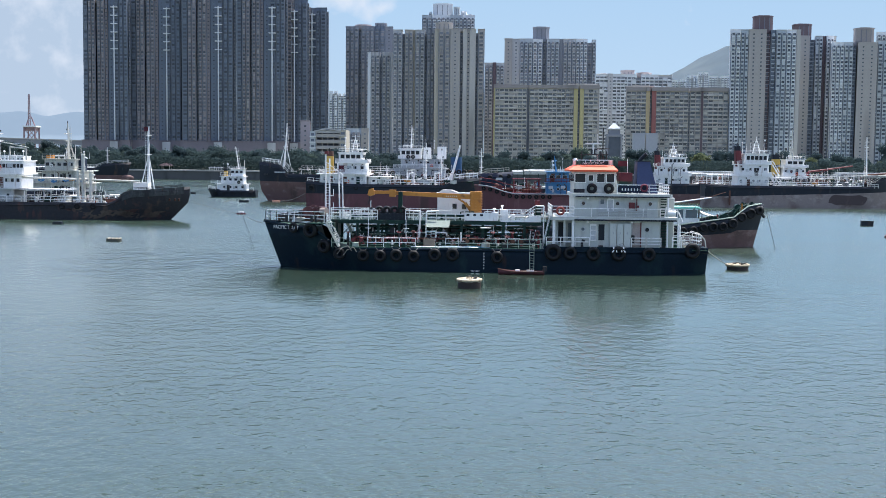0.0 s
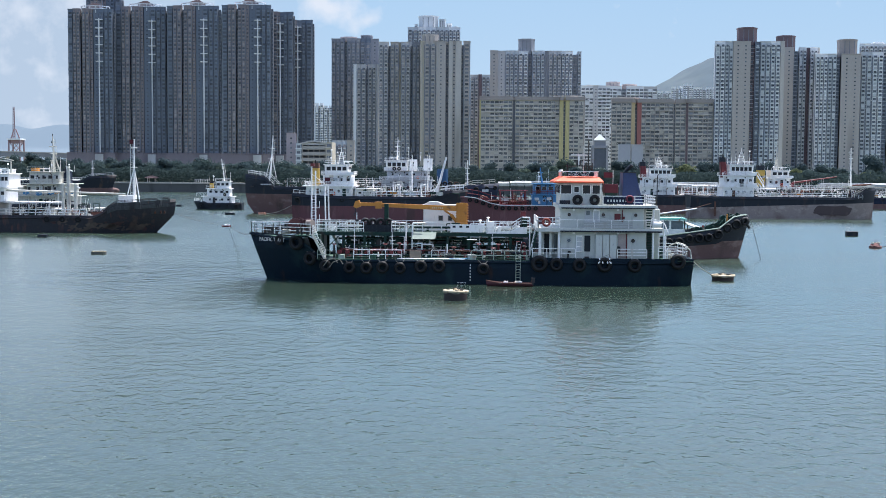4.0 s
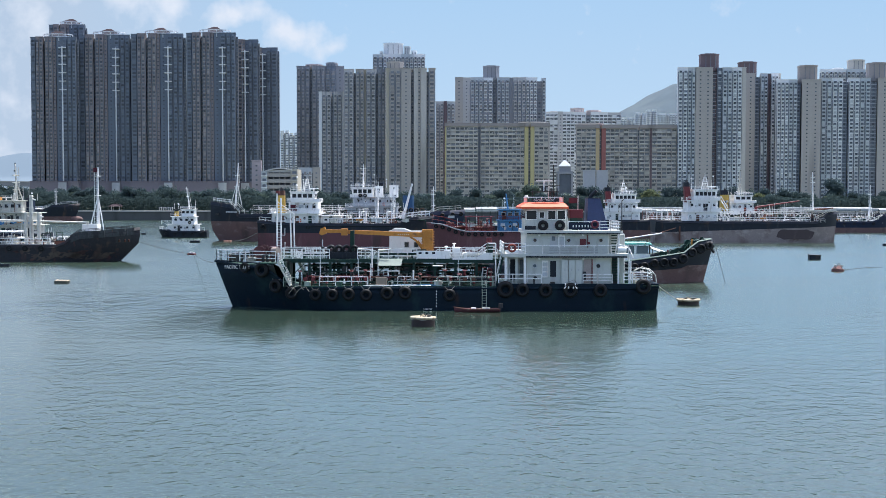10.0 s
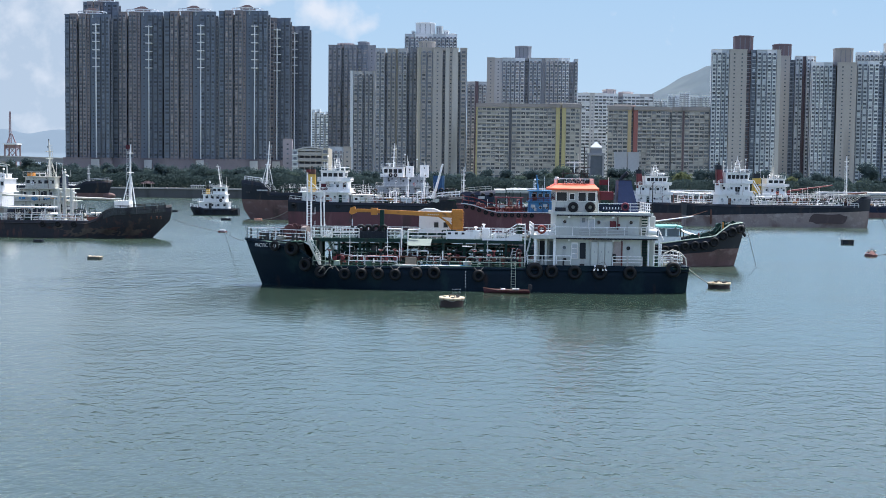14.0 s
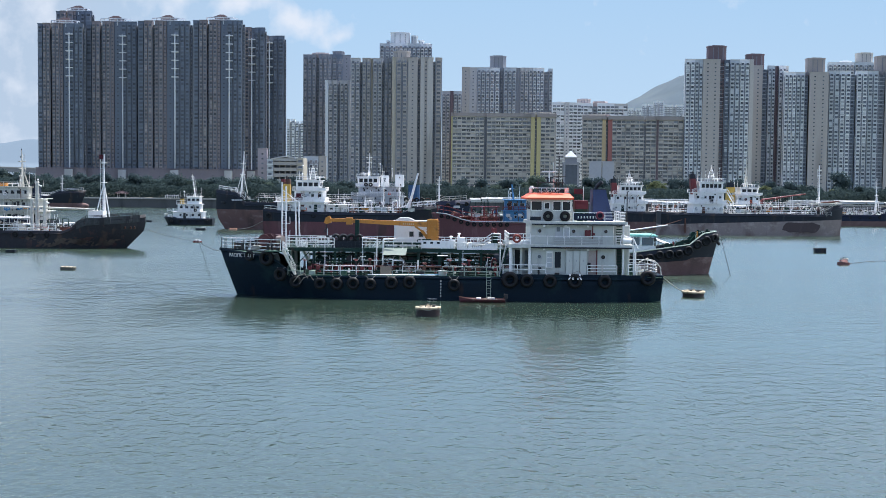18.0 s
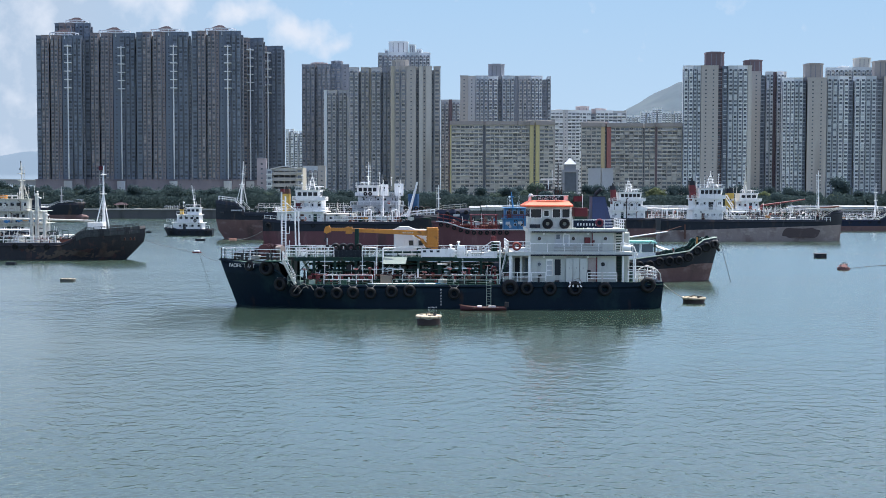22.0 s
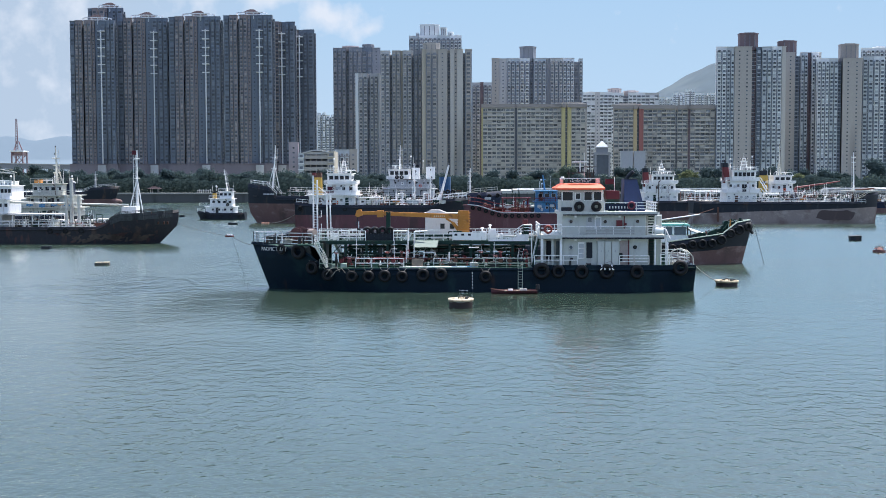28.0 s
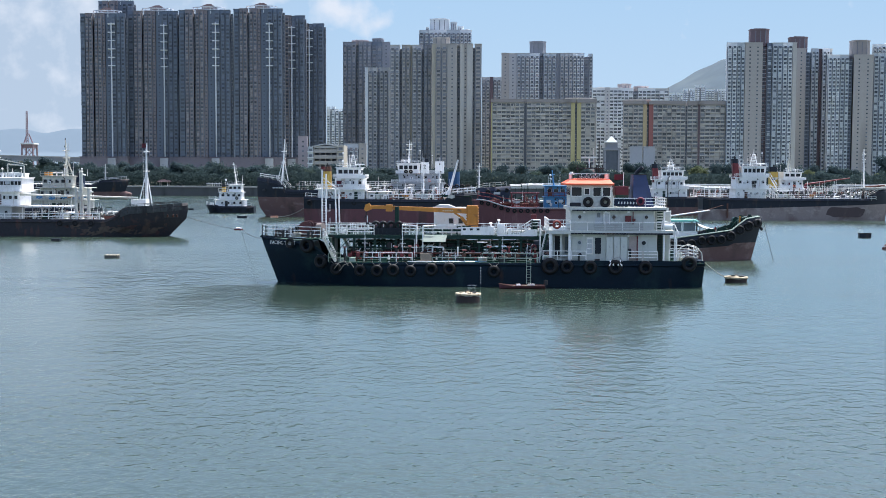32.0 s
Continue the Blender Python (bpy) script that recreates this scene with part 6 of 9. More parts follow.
tier(t, 3, 16, 4.2, 6.0, 2.6, M_GREYWHITE, 6)
tier(t, 4, 14.5, 4.0, 8.7, 2.3, M_GREYWHITE, 6, round_=True)
bridge(t, 9.5, 14.6, 2.9, 11.1, 2.5, 4, M_WHITE, 1)
band(t, 3.4, 15.2, 4.1, 11.1, 0.7, M_WHITE, 1)
for i in range(6):
    window(t, 4 + 1.8 * i, 4.03, 10.2, 0.5, 0.5, 1, round_=True)
fit_out(t, 3, 16, 4.2, 6.0, 2.6, 1, 331, 10)
fit_out(t, 4, 14.5, 4.0, 8.7, 2.3, 1, 332, 9)
aerials(t, 3.5, 14, 13.6, 333, 8)
rail(t, [(3, 4.5, 8.7), (16.3, 4.5, 8.7)], 0.95, 3, 0.05)
drapes(t, [(16 + 1.5 * i, hb(20, 6.8) - 0.04, 7.8) for i in range(16)], 334, CLOTH, 0.35)
for i in range(5):
    tyre(t, 18 + 5 * i, hb(20, 5.5) + 0.2, 5.6, 0.6, 0.2)
tyre(t, 11.4, 4.3, 11.6, 0.5, 0.17)
tyre(t, 12.6, 4.3, 11.6, 0.5, 0.17)
fn = funnel(t, 8.0, 0, 11.1, 14.8, 2.0, 2.0, M_WHITE, M_BLACK)
writing("2", 1.5, 8.5, 1.05, 12.3, M_BLACK, fn, 180)
g = Geo()
g.bx(3.2, 5.4, -1.5, 1.5, 11.1, 14.2, chop=0.2)
part("plant_housing", g, M_WHITE, t)
g = Geo()
g.bx(-0.8, 2.0, -2.6, 2.6, 7.5, 11.6, chop=0.5)
part("tarpaulin_cover", g, paint("blue_tarpaulin", (0.03, 0.09, 0.19), 0.7, vary=0.25), t, "blue tarpaulin-covered stack")
mast(t, 12.2, 0, 13.6, 19.69, 0.14, M_WHITE, -0.2, (0.4, 0.6, 0.8), 1.3, True)
radar(t, 13.2, 0, 13.8)
g = Geo()
g.bx(48.6, 49.4, 1.9, 2.4, 6.6, 7.0)
part("anchor", g, M_IRON, t)
for i in range(7):
    g = Geo()
    g.bx(46.2 - 0.42 * i, 46.5 - 0.42 * i, 3.35 + i * 0.13, 3.43 + i * 0.13, 7.2, 7.55)
    part("name_bar", g, M_GREYWHITE, t)

deck_gear(t, 16, 39, 3.6, 6.0, 47, 36, 3.0)
deck_gear(t, 15, 42, 2.8, 6.2, 471, 44, 2.8, DARKGEAR)

# white-housed tanker with dark red bottom
t = ship("tanker", "white-housed tanker with black topsides and dark red bottom", "ship", -38.45, 260)
e, hb = hull(t, 37.5, 8.4, 2.0, 5.2, 6.8, 0.2, 3.6, M_BLACK, M_BOOT, M_DECKRED, bulwark=0.5, full=3.0, stern_rise=0.6, boot_label="dark red bottom paint")
tier(t, 3.0, 13, 3.6, 5.3, 2.4, M_WHITE, 5, 0.5, 0.5, round_=True, lip=0.8, door=8.4)
tier(t, 6.6, 12.8, 3.3, 7.85, 2.2, M_WHITE, 4, 0.55, 0.55, lip=0.4)
bridge(t, 7.0, 11.8, 2.9, 10.2, 2.1, 4)
band(t, 2.9, 13.2, 4.0, 7.85)
band(t, 6.3, 13.2, 3.8, 10.2, 0.7)
rail(t, [(0.4, -3.6, 6.0), (3, -4.0, 5.8), (13.5, -4.0, 5.7)], 1.0)
lattice_mast(t, 10.2, 0, 12.4, 16.11)
radar(t, 11.6, 0, 12.4, 2.2)
funnel(t, 4.6, 0, 7.85, 12.6, 1.7, 1.8, M_YELLOW, M_RUST)
g = Geo()
g.bx(7.0, 8.4, -3.4, -3.32, 8.3, 9.6)
part("name_board", g, M_FLAG, t, "dark red board")
tier(t, 13.4, 17.5, 2.6, 5.3, 1.9, M_WHITE, 2, lip=0.9)
catwalk(t, 15, 31, -0.6, 5.2, 1.5)
fit_out(t, 3, 13, 3.6, 5.3, 2.4, -1, 341, 8)
fit_out(t, 6.6, 12.8, 3.3, 7.85, 2.2, -1, 342, 6)
aerials(t, 7, 11.8, 12.4, 343, 6)
drapes(t, [(14 + 1.4 * i, -4.05, 6.65) for i in range(15)], 344, CLOTH, 0.35)
tank_deck(t, 14, 30, 3.2, 5.2, 25, [M_WHITE, M_GREENSTEEL, M_CREAM, M_DECKRED, M_GALV], 2.2, 44)
side_rails(t, e, hb, 14, 36.5, 1.1, M_WHITE, 0.4, 0.085, 1.1)
for i in range(5):
    tyre(t, 1.2 + 3.2 * i, -4.1, 4.9, 0.55, 0.17)
g = Geo()
g.cyl((30.4, 0, 5.2), (32.8, 0, 14.17), 0.34, 0.2, 8)
g.cyl((29.4, -0.8, 5.2), (31.4, 0, 9), 0.12, None, 5)
part("derrick_post", g, M_WHITE, t, "white raked derrick post")
for xx, zt in ((25.4, 14.6), (28.8, 13.0)):
    mast(t, xx, 1.0, 5.2, zt, 0.14, M_WHITE, 0, (0.6, 0.85), 0.7, True)
for xx in (12.5, 22.0, 27.5):
    g = Geo()
    g.tube([(xx, -3, 5.3), (xx, -3, 8.0), (xx + 1.0, -3, 8.2), (xx + 1.0, -3, 5.3)], 0.14, 6)
    part("hose_davit", g, M_WHITE, t)

deck_gear(t, 14, 32, 3.4, 5.2, 41, 36)
deck_gear(t, 14, 34, 2.6, 5.4, 411, 40, 2.8, DARKGEAR)

# navy-bowed barge with tyres, bow to the east
t = ship("barge", "dark navy barge with tyres and rail at the bow", "ship", 6.42 - 42, 292)
e, hb = hull(t, 42, 8, 1.6, 5.2, 7.4, 0.24, 2.0, M_NAVY, M_BOOT, M_DECKGREY, full=3.0)
side_rails(t, e, hb, 30, 41, 1.0, M_CREAM, 0.9, 0.05)
mast(t, -1.23 - 6.42 + 42, 0, 7.2, 13.81, 0.18, M_WHITE, 0, (0.3, 0.5, 0.7, 0.85), 0.8, True)
tank_deck(t, 8, 31, 3, 5.2, 26, [M_RUST, M_IRON, M_WHITE, M_BLACK], 2.4, 34)
for i in range(9):
    tyre(t, 26.5 + (i % 5) * 1.25, -3.2 + 0.3 * (i % 2), 7.0 + 1.1 * (i // 5), 0.6, 0.2, 0, (i * 37) % 30)
g = Geo()
g.bx(37.2, 39.4, -2.5, -2.42, 6.2, 6.8)
part("name_bar", g, M_GREYWHITE, t)

deck_gear(t, 10, 36, 3.2, 5.2, 42, 34, 3.2)
deck_gear(t, 22, 34, 3.2, 5.6, 421, 22, 3.0, (M_IRON, M_GREYWHITE, M_RUST, M_BLACK, M_CREAM))
drapes(t, [(10 + 1.3 * i, -3.9, 6.9) for i in range(16)], 352, (M_GREYWHITE, M_IRON, M_TIMBER, M_BLUE), 0.5)
for x in (34, 36.5, 39, 41):
    z = e(x)
    tyre(t, x, -hb(x, z) - 0.15, z - 0.1, 0.55, 0.18)

# red workboat with a blue wheelhouse
t = ship("workboat", "dark red workboat with blue wheelhouse and red rails", "boat", 21.5, 242, 180)
e, hb = hull(t, 24, 6.5, 1.5, 4.2, 5.9, 0.35, 2.6, M_BOOT, M_BOOT, M_DECKGREY, bulwark=0.3, ramp=0.25, full=2.8)
tier(t, 4.8, 9.6, 2.4, 4.2, 2.4, M_BLUE, 0, lip=0.3)
ob = tier(t, 5.2, 9.4, 2.2, 6.75, 2.0, M_BLUE, 0, lip=0.4, name="wheelhouse")
for i in range(3):
    window(ob, 6.0 + 1.3 * i, 2.23, 7.9, 0.8, 0.6, 1)
    window(t, 6.0 + 1.3 * i, 2.43, 5.5, 0.5, 0.5, 1, round_=True)
mast(t, 7.6, 0, 8.8, 12.0, 0.2, M_BLUE, 0.4, (0.7,), 0.7)
side_rails(t, e, hb, 10.5, 22.8, 1.5, M_RED, 0.3, 0.06, 1.8)
tank_deck(t, 10.5, 18, 2.2, 4.2, 27, [M_RED, M_DECKRED, M_RUST], 2.4, 26)
g = Geo()
for xx in (11, 13.5, 16):
    g.tube([(xx, 2.2, 4.2), (xx, 2.2, 7.4), (xx, -2.2, 7.4), (xx, -2.2, 4.2)], 0.1, 5)
g.cyl((10.5, 2.2, 7.4), (16.3, 2.2, 7.4), 0.09, None, 5)
g.cyl((10.5, -2.2, 7.4), (16.3, -2.2, 7.4), 0.09, None, 5)
part("awning_frame", g, M_RED, t)
for i in range(11):
    x = 9 + 1.3 * i
    z = e(x) + 0.1
    tyre(t, x, hb(x, z) + 0.12, z - 0.35, 0.45, 0.15)
tyre(t, 4.4, 2.5, 7.2, 0.5, 0.16)
g = Geo()
g.tube([(x, hb(x, e(x)) + 0.08, e(x) + 0.3) for x in (2, 5, 8, 11, 14, 16, 18, 19.5, 21, 22.2, 23)], 0.1, 5)
part("gunwale", g, M_GREYWHITE, t, "chafed pale gunwale")
fit_out(t, 4.8, 9.6, 2.4, 4.2, 2.4, 1, 361, 6)
fit_out(t, 5.2, 9.4, 2.2, 6.75, 2.0, 1, 362, 3)
aerials(t, 5, 9.4, 8.8, 363, 5)
rail(t, [(4.6, 2.7, 6.7), (9.9, 2.7, 6.7)], 0.9, 3, 0.05, 1.0, M_RED)
deck_gear(t, 10.5, 20, 2.3, 4.4, 364, 20, 2.6, (M_RED, M_DECKRED, M_RUST, M_GREYWHITE, M_IRON))
drapes(t, [(10.5 + 1.3 * i, 2.9, 5.9) for i in range(8)], 365, (M_RED, M_GREYWHITE, M_IRON), 0.5)
g = Geo()
g.bx(3.2, 4.6, -2, 2, 4.2, 7.8, chop=0.2)
part("locker", g, M_NAVY, t)

# green-decked tug with red bottom behind the stern
t = ship("tug", "green-decked tug with tyre fenders and red-brown bottom", "tug", 37.04 - 32, 162.5)
e, hb = hull(t, 32, 7.4, 1.3, 2.05, 5.2, 0.13, 2.3, M_BLACK, M_BOOTBROWN, M_DECK, bulwark=0.55, ramp=0.04, full=3.0, boot_label="red-brown bottom paint", boot_share=0.48, sheer=4.55)
for side in (-1, 1):
    g = Geo()
    pts = []
    for i in range(20):
        x = 12 + 19.6 * i / 19
        z = e(x) + 0.62
        pts.append((x, side * hb(x, z), z))
    g.tube(pts, 0.1, 5)
    part("gunwale", g, M_PALEGREEN, t, "pale green gunwale")
for i in range(12):
    x = 15.6 + 1.3 * i
    z = e(x) - 0.1
    tyre(t, x, -hb(x, z) - 0.14, z - 0.1 - 0.12 * (i % 3), 0.5 + 0.05 * (i % 2) + 0.012 * i, 0.17)
for q in (-0.55, -0.2, 0.25):
    tyre(t, 31.7 - abs(q) * 1.2, q * 2.2 - 0.3, 4.9, 0.6, 0.2, 70 * (1 if q > 0 else -1) if q > -0.5 else 25)
g = Geo()
g.bx(19.4, 23.4, -2.2, 2.2, 5.0, 5.18, chop=0.3)
g.bx(19.6, 23.2, -2.0, 2.0, 5.18, 5.3, chop=0.3)
part("canopy", g, M_TEAL, t, "teal and white canopy roof")
g = Geo()
g.bx(19.6, 23.2, -1.8, 1.8, 1.7, 3.8)
part("cabin", g, M_WHITE, t)
for xx in (19.8, 21.2, 23.1):
    for sy in (-1.8, 1.8):
        g = Geo()
        g.bx(xx - 0.08, xx + 0.08, sy - 0.08, sy + 0.08, 3.8, 5.0)
        part("canopy_post", g, M_WHITE if xx < 22 else M_IRON, t)
for x0, x1 in ((19.95, 21.05), (21.35, 22.9)):
    g = Geo()
    g.bx(x0, x1, -1.84, -1.78, 3.85, 4.9)
    part("windscreen", g, M_GLASSPALE, t)
g = Geo()
rows = [[(23.4 + 2.6 * q, -2.0 + 4 * s, 4.5 - 0.9 * q + 0.3 * math.sin(math.pi * s)) for s in (0, 0.25, 0.5, 0.75, 1)] for q in (0, 0.3, 0.6, 1)]
g.skin(rows)
g.skin([[(x, y, z - 0.05) for x, y, z in row] for row in rows][::-1])
part("sheet_awning", g, M_GREYWHITE, t, "pale sagging sheet awning")
for xx, yy in ((25.9, -1.9), (25.9, 1.9), (23.5, -1.9), (23.5, 1.9)):
    g = Geo()
    g.cyl((xx, yy, 1.7), (xx, yy, 4.5 if xx < 24 else 3.62), 0.06, None, 5)
    part("awning_post", g, M_IRON, t)
g = Geo()
g.cyl((17.6, -3.2, 5.6), (24.6, -2.6, 6.6), 0.1, 0.08, 7)
part("white_boom", g, M_WHITE, t, "white lowered boom")
g = Geo()
g.cyl((19.4, -3.05, 1.7), (19.4, -3.05, 6.6), 0.1, None, 6)
part("boom_post", g, M_WHITE, t)
g = Geo()
g.cyl((23.3, -2.7, 6.35), (26.5, -2.2, 7.3), 0.06, 0.05, 6)
g.cyl((23.3, -2.7, 6.4), (22.2, -2.4, 4.9), 0.035, None, 5)
part("stay_pole", g, M_RUST, t, "thin rusty slanting pole")
g = Geo()
g.cyl((28.2, 0, e(28.2)), (28.2, 0, e(28.2) + 1.2), 0.35, None, 8)
g.cyl((27.6, -0.8, e(27.6) + 0.7), (27.6, 0.8, e(27.6) + 0.7), 0.5, None, 10)
part("windlass", g, M_GREENSTEEL, t)
for xx, yy in ((29.4, -1.0), (29.4, 1.0), (26.8, -1.8), (25.2, -2.4), (30.4, 0)):
    g = Geo()
    g.cyl((xx, yy, e(xx)), (xx, yy, e(xx) + 1.0), 0.2, None, 8)
    g.cyl((xx - 0.35, yy, e(xx) + 0.75), (xx + 0.35, yy, e(xx) + 0.75), 0.08, None, 6)
    part("bollard", g, M_GREENSTEEL, t)
for xx, c in ((25.6, M_RED), (26.0, M_RED), (28.8, M_ORANGE)):
    g = Geo()
    g.cyl((xx, -1.4, e(xx)), (xx, -1.4, e(xx) + 1.2), 0.13, 0.1, 7)
    part("deck_cylinder", g, c, t)
tier(t, 5, 15, 2.6, 1.7, 2.4, M_GREYWHITE, 5)
g = Geo()
g.tube([(31.4, -1.0, 4.6), (31.9, -0.9, 4.0)], 0.2, 6)
part("hawse_pipe", g, M_IRON, t)
r9 = random.Random(61)
for i in range(20):
    xx, yy = r9.uniform(23.8, 30.4), r9.uniform(-2.4, 1.5)
    g = Geo()
    if i % 4 == 0:
        g.cyl((xx, yy - 0.5, e(xx) + 0.75), (xx, yy + 0.5, e(xx) + 0.75), 0.42, None, 12)
        g.bx(xx - 0.4, xx + 0.4, yy - 0.6, yy + 0.6, e(xx), e(xx) + 0.35)
        part("rope_winch", g, M_GREENSTEEL, t)
    elif i % 4 == 1:
        g.bx(xx - 0.4, xx + 0.4, yy - 0.3, yy + 0.3, e(xx), e(xx) + r9.uniform(0.5, 1.1), chop=0.06)
        part("deck_locker", g, r9.choice((M_DECK, M_GREENSTEEL, M_GREENSTEEL)), t)
    elif i % 4 == 2:
        g.torus((xx, yy, e(xx) + 0.2), (0.2, 0, 1), 0.45, 0.12, 14, 6)
        part("rope_coil", g, M_ROPE, t)
    else:
        g.tube([(xx, yy, e(xx)), (xx, yy, e(xx) + 0.9), (xx + 0.9, yy, e(xx + 0.9) + 0.9), (xx + 0.9, yy, e(xx + 0.9))], 0.05, 5)
        part("guard_rail", g, r9.choice((M_DECK, M_PALEGREEN)), t)
rope("dark anchor cable running into the water", (36.93, 160.5, 4.8), (37.95, 159.0, -0.2), 0.05, 0.032)

# grey-bottomed tanker with a red funnel
t = ship("tanker", "black and grey-brown tanker with white house and red funnel", "ship", 99.46 - 46, 301)
e, hb = hull(t, 46, 9, 0.7, 4.9, 7.3, 0.13, 2.6, M_BLACK, M_BOOTGREY, M_DECKGREY, bulwark=0.5, ramp=0.05, full=3.6, stern_rise=0.3, boot_label="chalky grey-brown bottom paint", trim=1.5)
tier(t, 7.8, 15.4, 3.7, 5.0, 2.6, M_WHITE, 5, 0.5, 0.5, lip=0.45, door=10.4, round_=True)
tier(t, 8.1, 15.4, 3.4, 7.75, 2.7, M_WHITE, 4, 0.55, 0.6, lip=0.4)
bridge(t, 9.6, 15.0, 3.0, 10.6, 2.5, 5)
band(t, 7.5, 15.9, 4.1, 7.75)
band(t, 7.9, 15.9, 3.8, 10.6, 0.7)
rail(t, [(4.5, -4.3, 5.5), (18, -4.3, 5.5)], 1.0)
funnel(t, 8.6, -0.5, 10.0, 15.0, 1.5, 2.0, M_RED, M_BLACK, None, -0.5)
lattice_mast(t, 12.9, 0, 13.2, 17.4, 1.8)
radar(t, 14.6, 0, 13.2, 2.4)
for x0, z0, x1, z1 in ((18.9, 5.0, 16.2, 7.9), (17.9, 7.75, 16.1, 10.6)):
    g = Geo()
    for sy in (-3.9, -3.2):
        g.cyl((x0, sy, z0), (x1, sy, z1), 0.07, None, 5)
        g.cyl((x0, sy, z0 + 0.9), (x1, sy, z1 + 0.9), 0.05, None, 5)
    for i in range(9):
        q = (i + 0.5) / 9
        g.bx(x0 + (x1 - x0) * q - 0.14, x0 + (x1 - x0) * q + 0.14, -3.9, -3.2, z0 + (z1 - z0) * q - 0.03, z0 + (z1 - z0) * q + 0.03)
    part("outside_stair", g, M_WHITE, t)
mast(t, 93.4 - 99.46 + 46, 0, 7.2, 17.54, 0.2, M_WHITE, -0.2, (0.75, 0.88), 0.9, True)
tank_deck(t, 18, 38, 3.3, 5.0, 28, [M_WHITE, M_GREENSTEEL, M_CREAM, M_DECKRED, M_IRON], 2.2, 40)
catwalk(t, 18, 40, -0.8, 5.0, 2.2)
side_rails(t, e, hb, 18, 38, 1.0, M_WHITE, 0.4, 0.065, 1.4)
fit_out(t, 7.8, 15.4, 3.7, 5.0, 2.6, -1, 371, 7)
fit_out(t, 8.1, 15.4, 3.4, 7.75, 2.7, -1, 372, 7)
aerials(t, 9.6, 15, 13.2, 373, 6)
drapes(t, [(18 + 1.5 * i, -4.35, 6.4) for i in range(13)], 374, CLOTH, 0.35)
g = Geo()
g.bx(5.6, 6.0, -4.62, -4.5, 0.6, 4.2)
part("hull_stain", g, M_RUST, t)
g = Geo()
g.bx(18, 22, -2.6, 2.6, 7.2, 7.35)
part("awning", g, M_WHITE, t)
g = Geo()
g.slab([(34.3 + 4.5 * math.copysign(abs(math.cos(q)) ** 0.5, math.cos(q)) + 0.25 * math.sin(5 * q), 2.15 + 1.2 * math.copysign(abs(math.sin(q)) ** 0.6, math.sin(q)) + 0.12 * math.sin(7 * q)) for q in (2 * math.pi * i / 36 for i in range(36))], -4.53, -4.4)
part("repainted_patch", g, paint("dull_brown_patch", (0.07, 0.05, 0.048), 0.8, vary=0.3, stain=(0.12, 0.09, 0.08), stain_amount=0.3, stain_scale=0.6), t, "black repainted hull patch")
g = Geo()
g.bx(37.5, 45.0, -2.8, 2.8, 8.0, 8.15)
part("forecastle_grating", g, M_CREAM, t)
g = Geo()
g.cyl((40, -1, 8.2), (44.5, -1.4, 8.6), 0.3, 0.2, 8)
part("windlass", g, M_RUST, t)
side_rails(t, e, hb, 39, 45.6, 0.9, M_CREAM, 0.5, 0.05)
rope("thin anchor cable off the tanker bow", (100.2, 299, 5.0), (102.02, 297, -0.1), 0, 0.05)

deck_gear(t, 18, 40, 3.8, 5.0, 43, 40, 3.4)
deck_gear(t, 17, 41, 2.6, 5.2, 431, 44, 3.0, DARKGEAR)

# white-housed tanker behind, with red bottom
t = ship("tanker", "black tanker with white house and red-brown bottom", "ship", 41, 332)
e, hb = hull(t, 48, 9, 1.6, 4.6, 6.6, 0.16, 2.3, M_BLACK, M_BOOTBROWN, M_DECKGREY, bulwark=0.5, full=3.2, boot_label="red-brown bottom paint")
tier(t, 4.8, 13.8, 3.7, 4.6, 2.5, M_WHITE, 5, 0.5, 0.5, lip=0.45, round_=True)
tier(t, 5.2, 13.2, 3.5, 7.25, 2.4, M_WHITE, 4, 0.55, 0.6, lip=0.4)
bridge(t, 6.9, 12.6, 3.0, 9.8, 2.3, 5)
band(t, 4.5, 14.2, 4.1, 7.25)
band(t, 4.9, 13.8, 3.9, 9.8, 0.7)
funnel(t, 5.7, -0.5, 8.9, 13.9, 1.6, 2.0, M_RED, M_BLACK, None, -0.4)
lattice_mast(t, 9.8, 0, 12.2, 16.3, 1.6)
radar(t, 11.5, 0, 12.2, 2.2)
tank_deck(t, 16, 40, 3.3, 4.6, 29, [M_WHITE, M_GREENSTEEL, M_NAVY, M_CREAM], 2.4, 40)
catwalk(t, 16, 42, -0.8, 4.6, 2.3)
side_rails(t, e, hb, 16, 40, 1.0, M_WHITE, 0.4, 0.065, 1.4)
fit_out(t, 4, 14, 3.7, 4.7, 2.4, -1, 381, 8)
fit_out(t, 5, 13, 3.5, 7.25, 2.3, -1, 382, 7)
aerials(t, 7, 12.6, 12.2, 383, 6)
drapes(t, [(16 + 1.5 * i, -4.35, 6.0) for i in range(15)], 384, CLOTH, 0.35)
g = Geo()
g.slab([(25, 7.0), (33, 8.0), (33, 8.3), (25, 7.3)], -2.5, 2.5)
part("awning", g, M_NAVY, t)
for xx in (18.5, 21.5):
    g = Geo()
    g.tube([(xx, -3, 4.7), (xx, -3, 7.6), (xx + 1.2, -3, 7.6), (xx + 1.2, -3, 4.7)], 0.14, 6)
    part("hose_davit", g, M_WHITE, t)

deck_gear(t, 16, 42, 3.8, 4.6, 44, 36, 3.4)
deck_gear(t, 15, 42, 2.6, 4.8, 441, 40, 3.0, DARKGEAR)

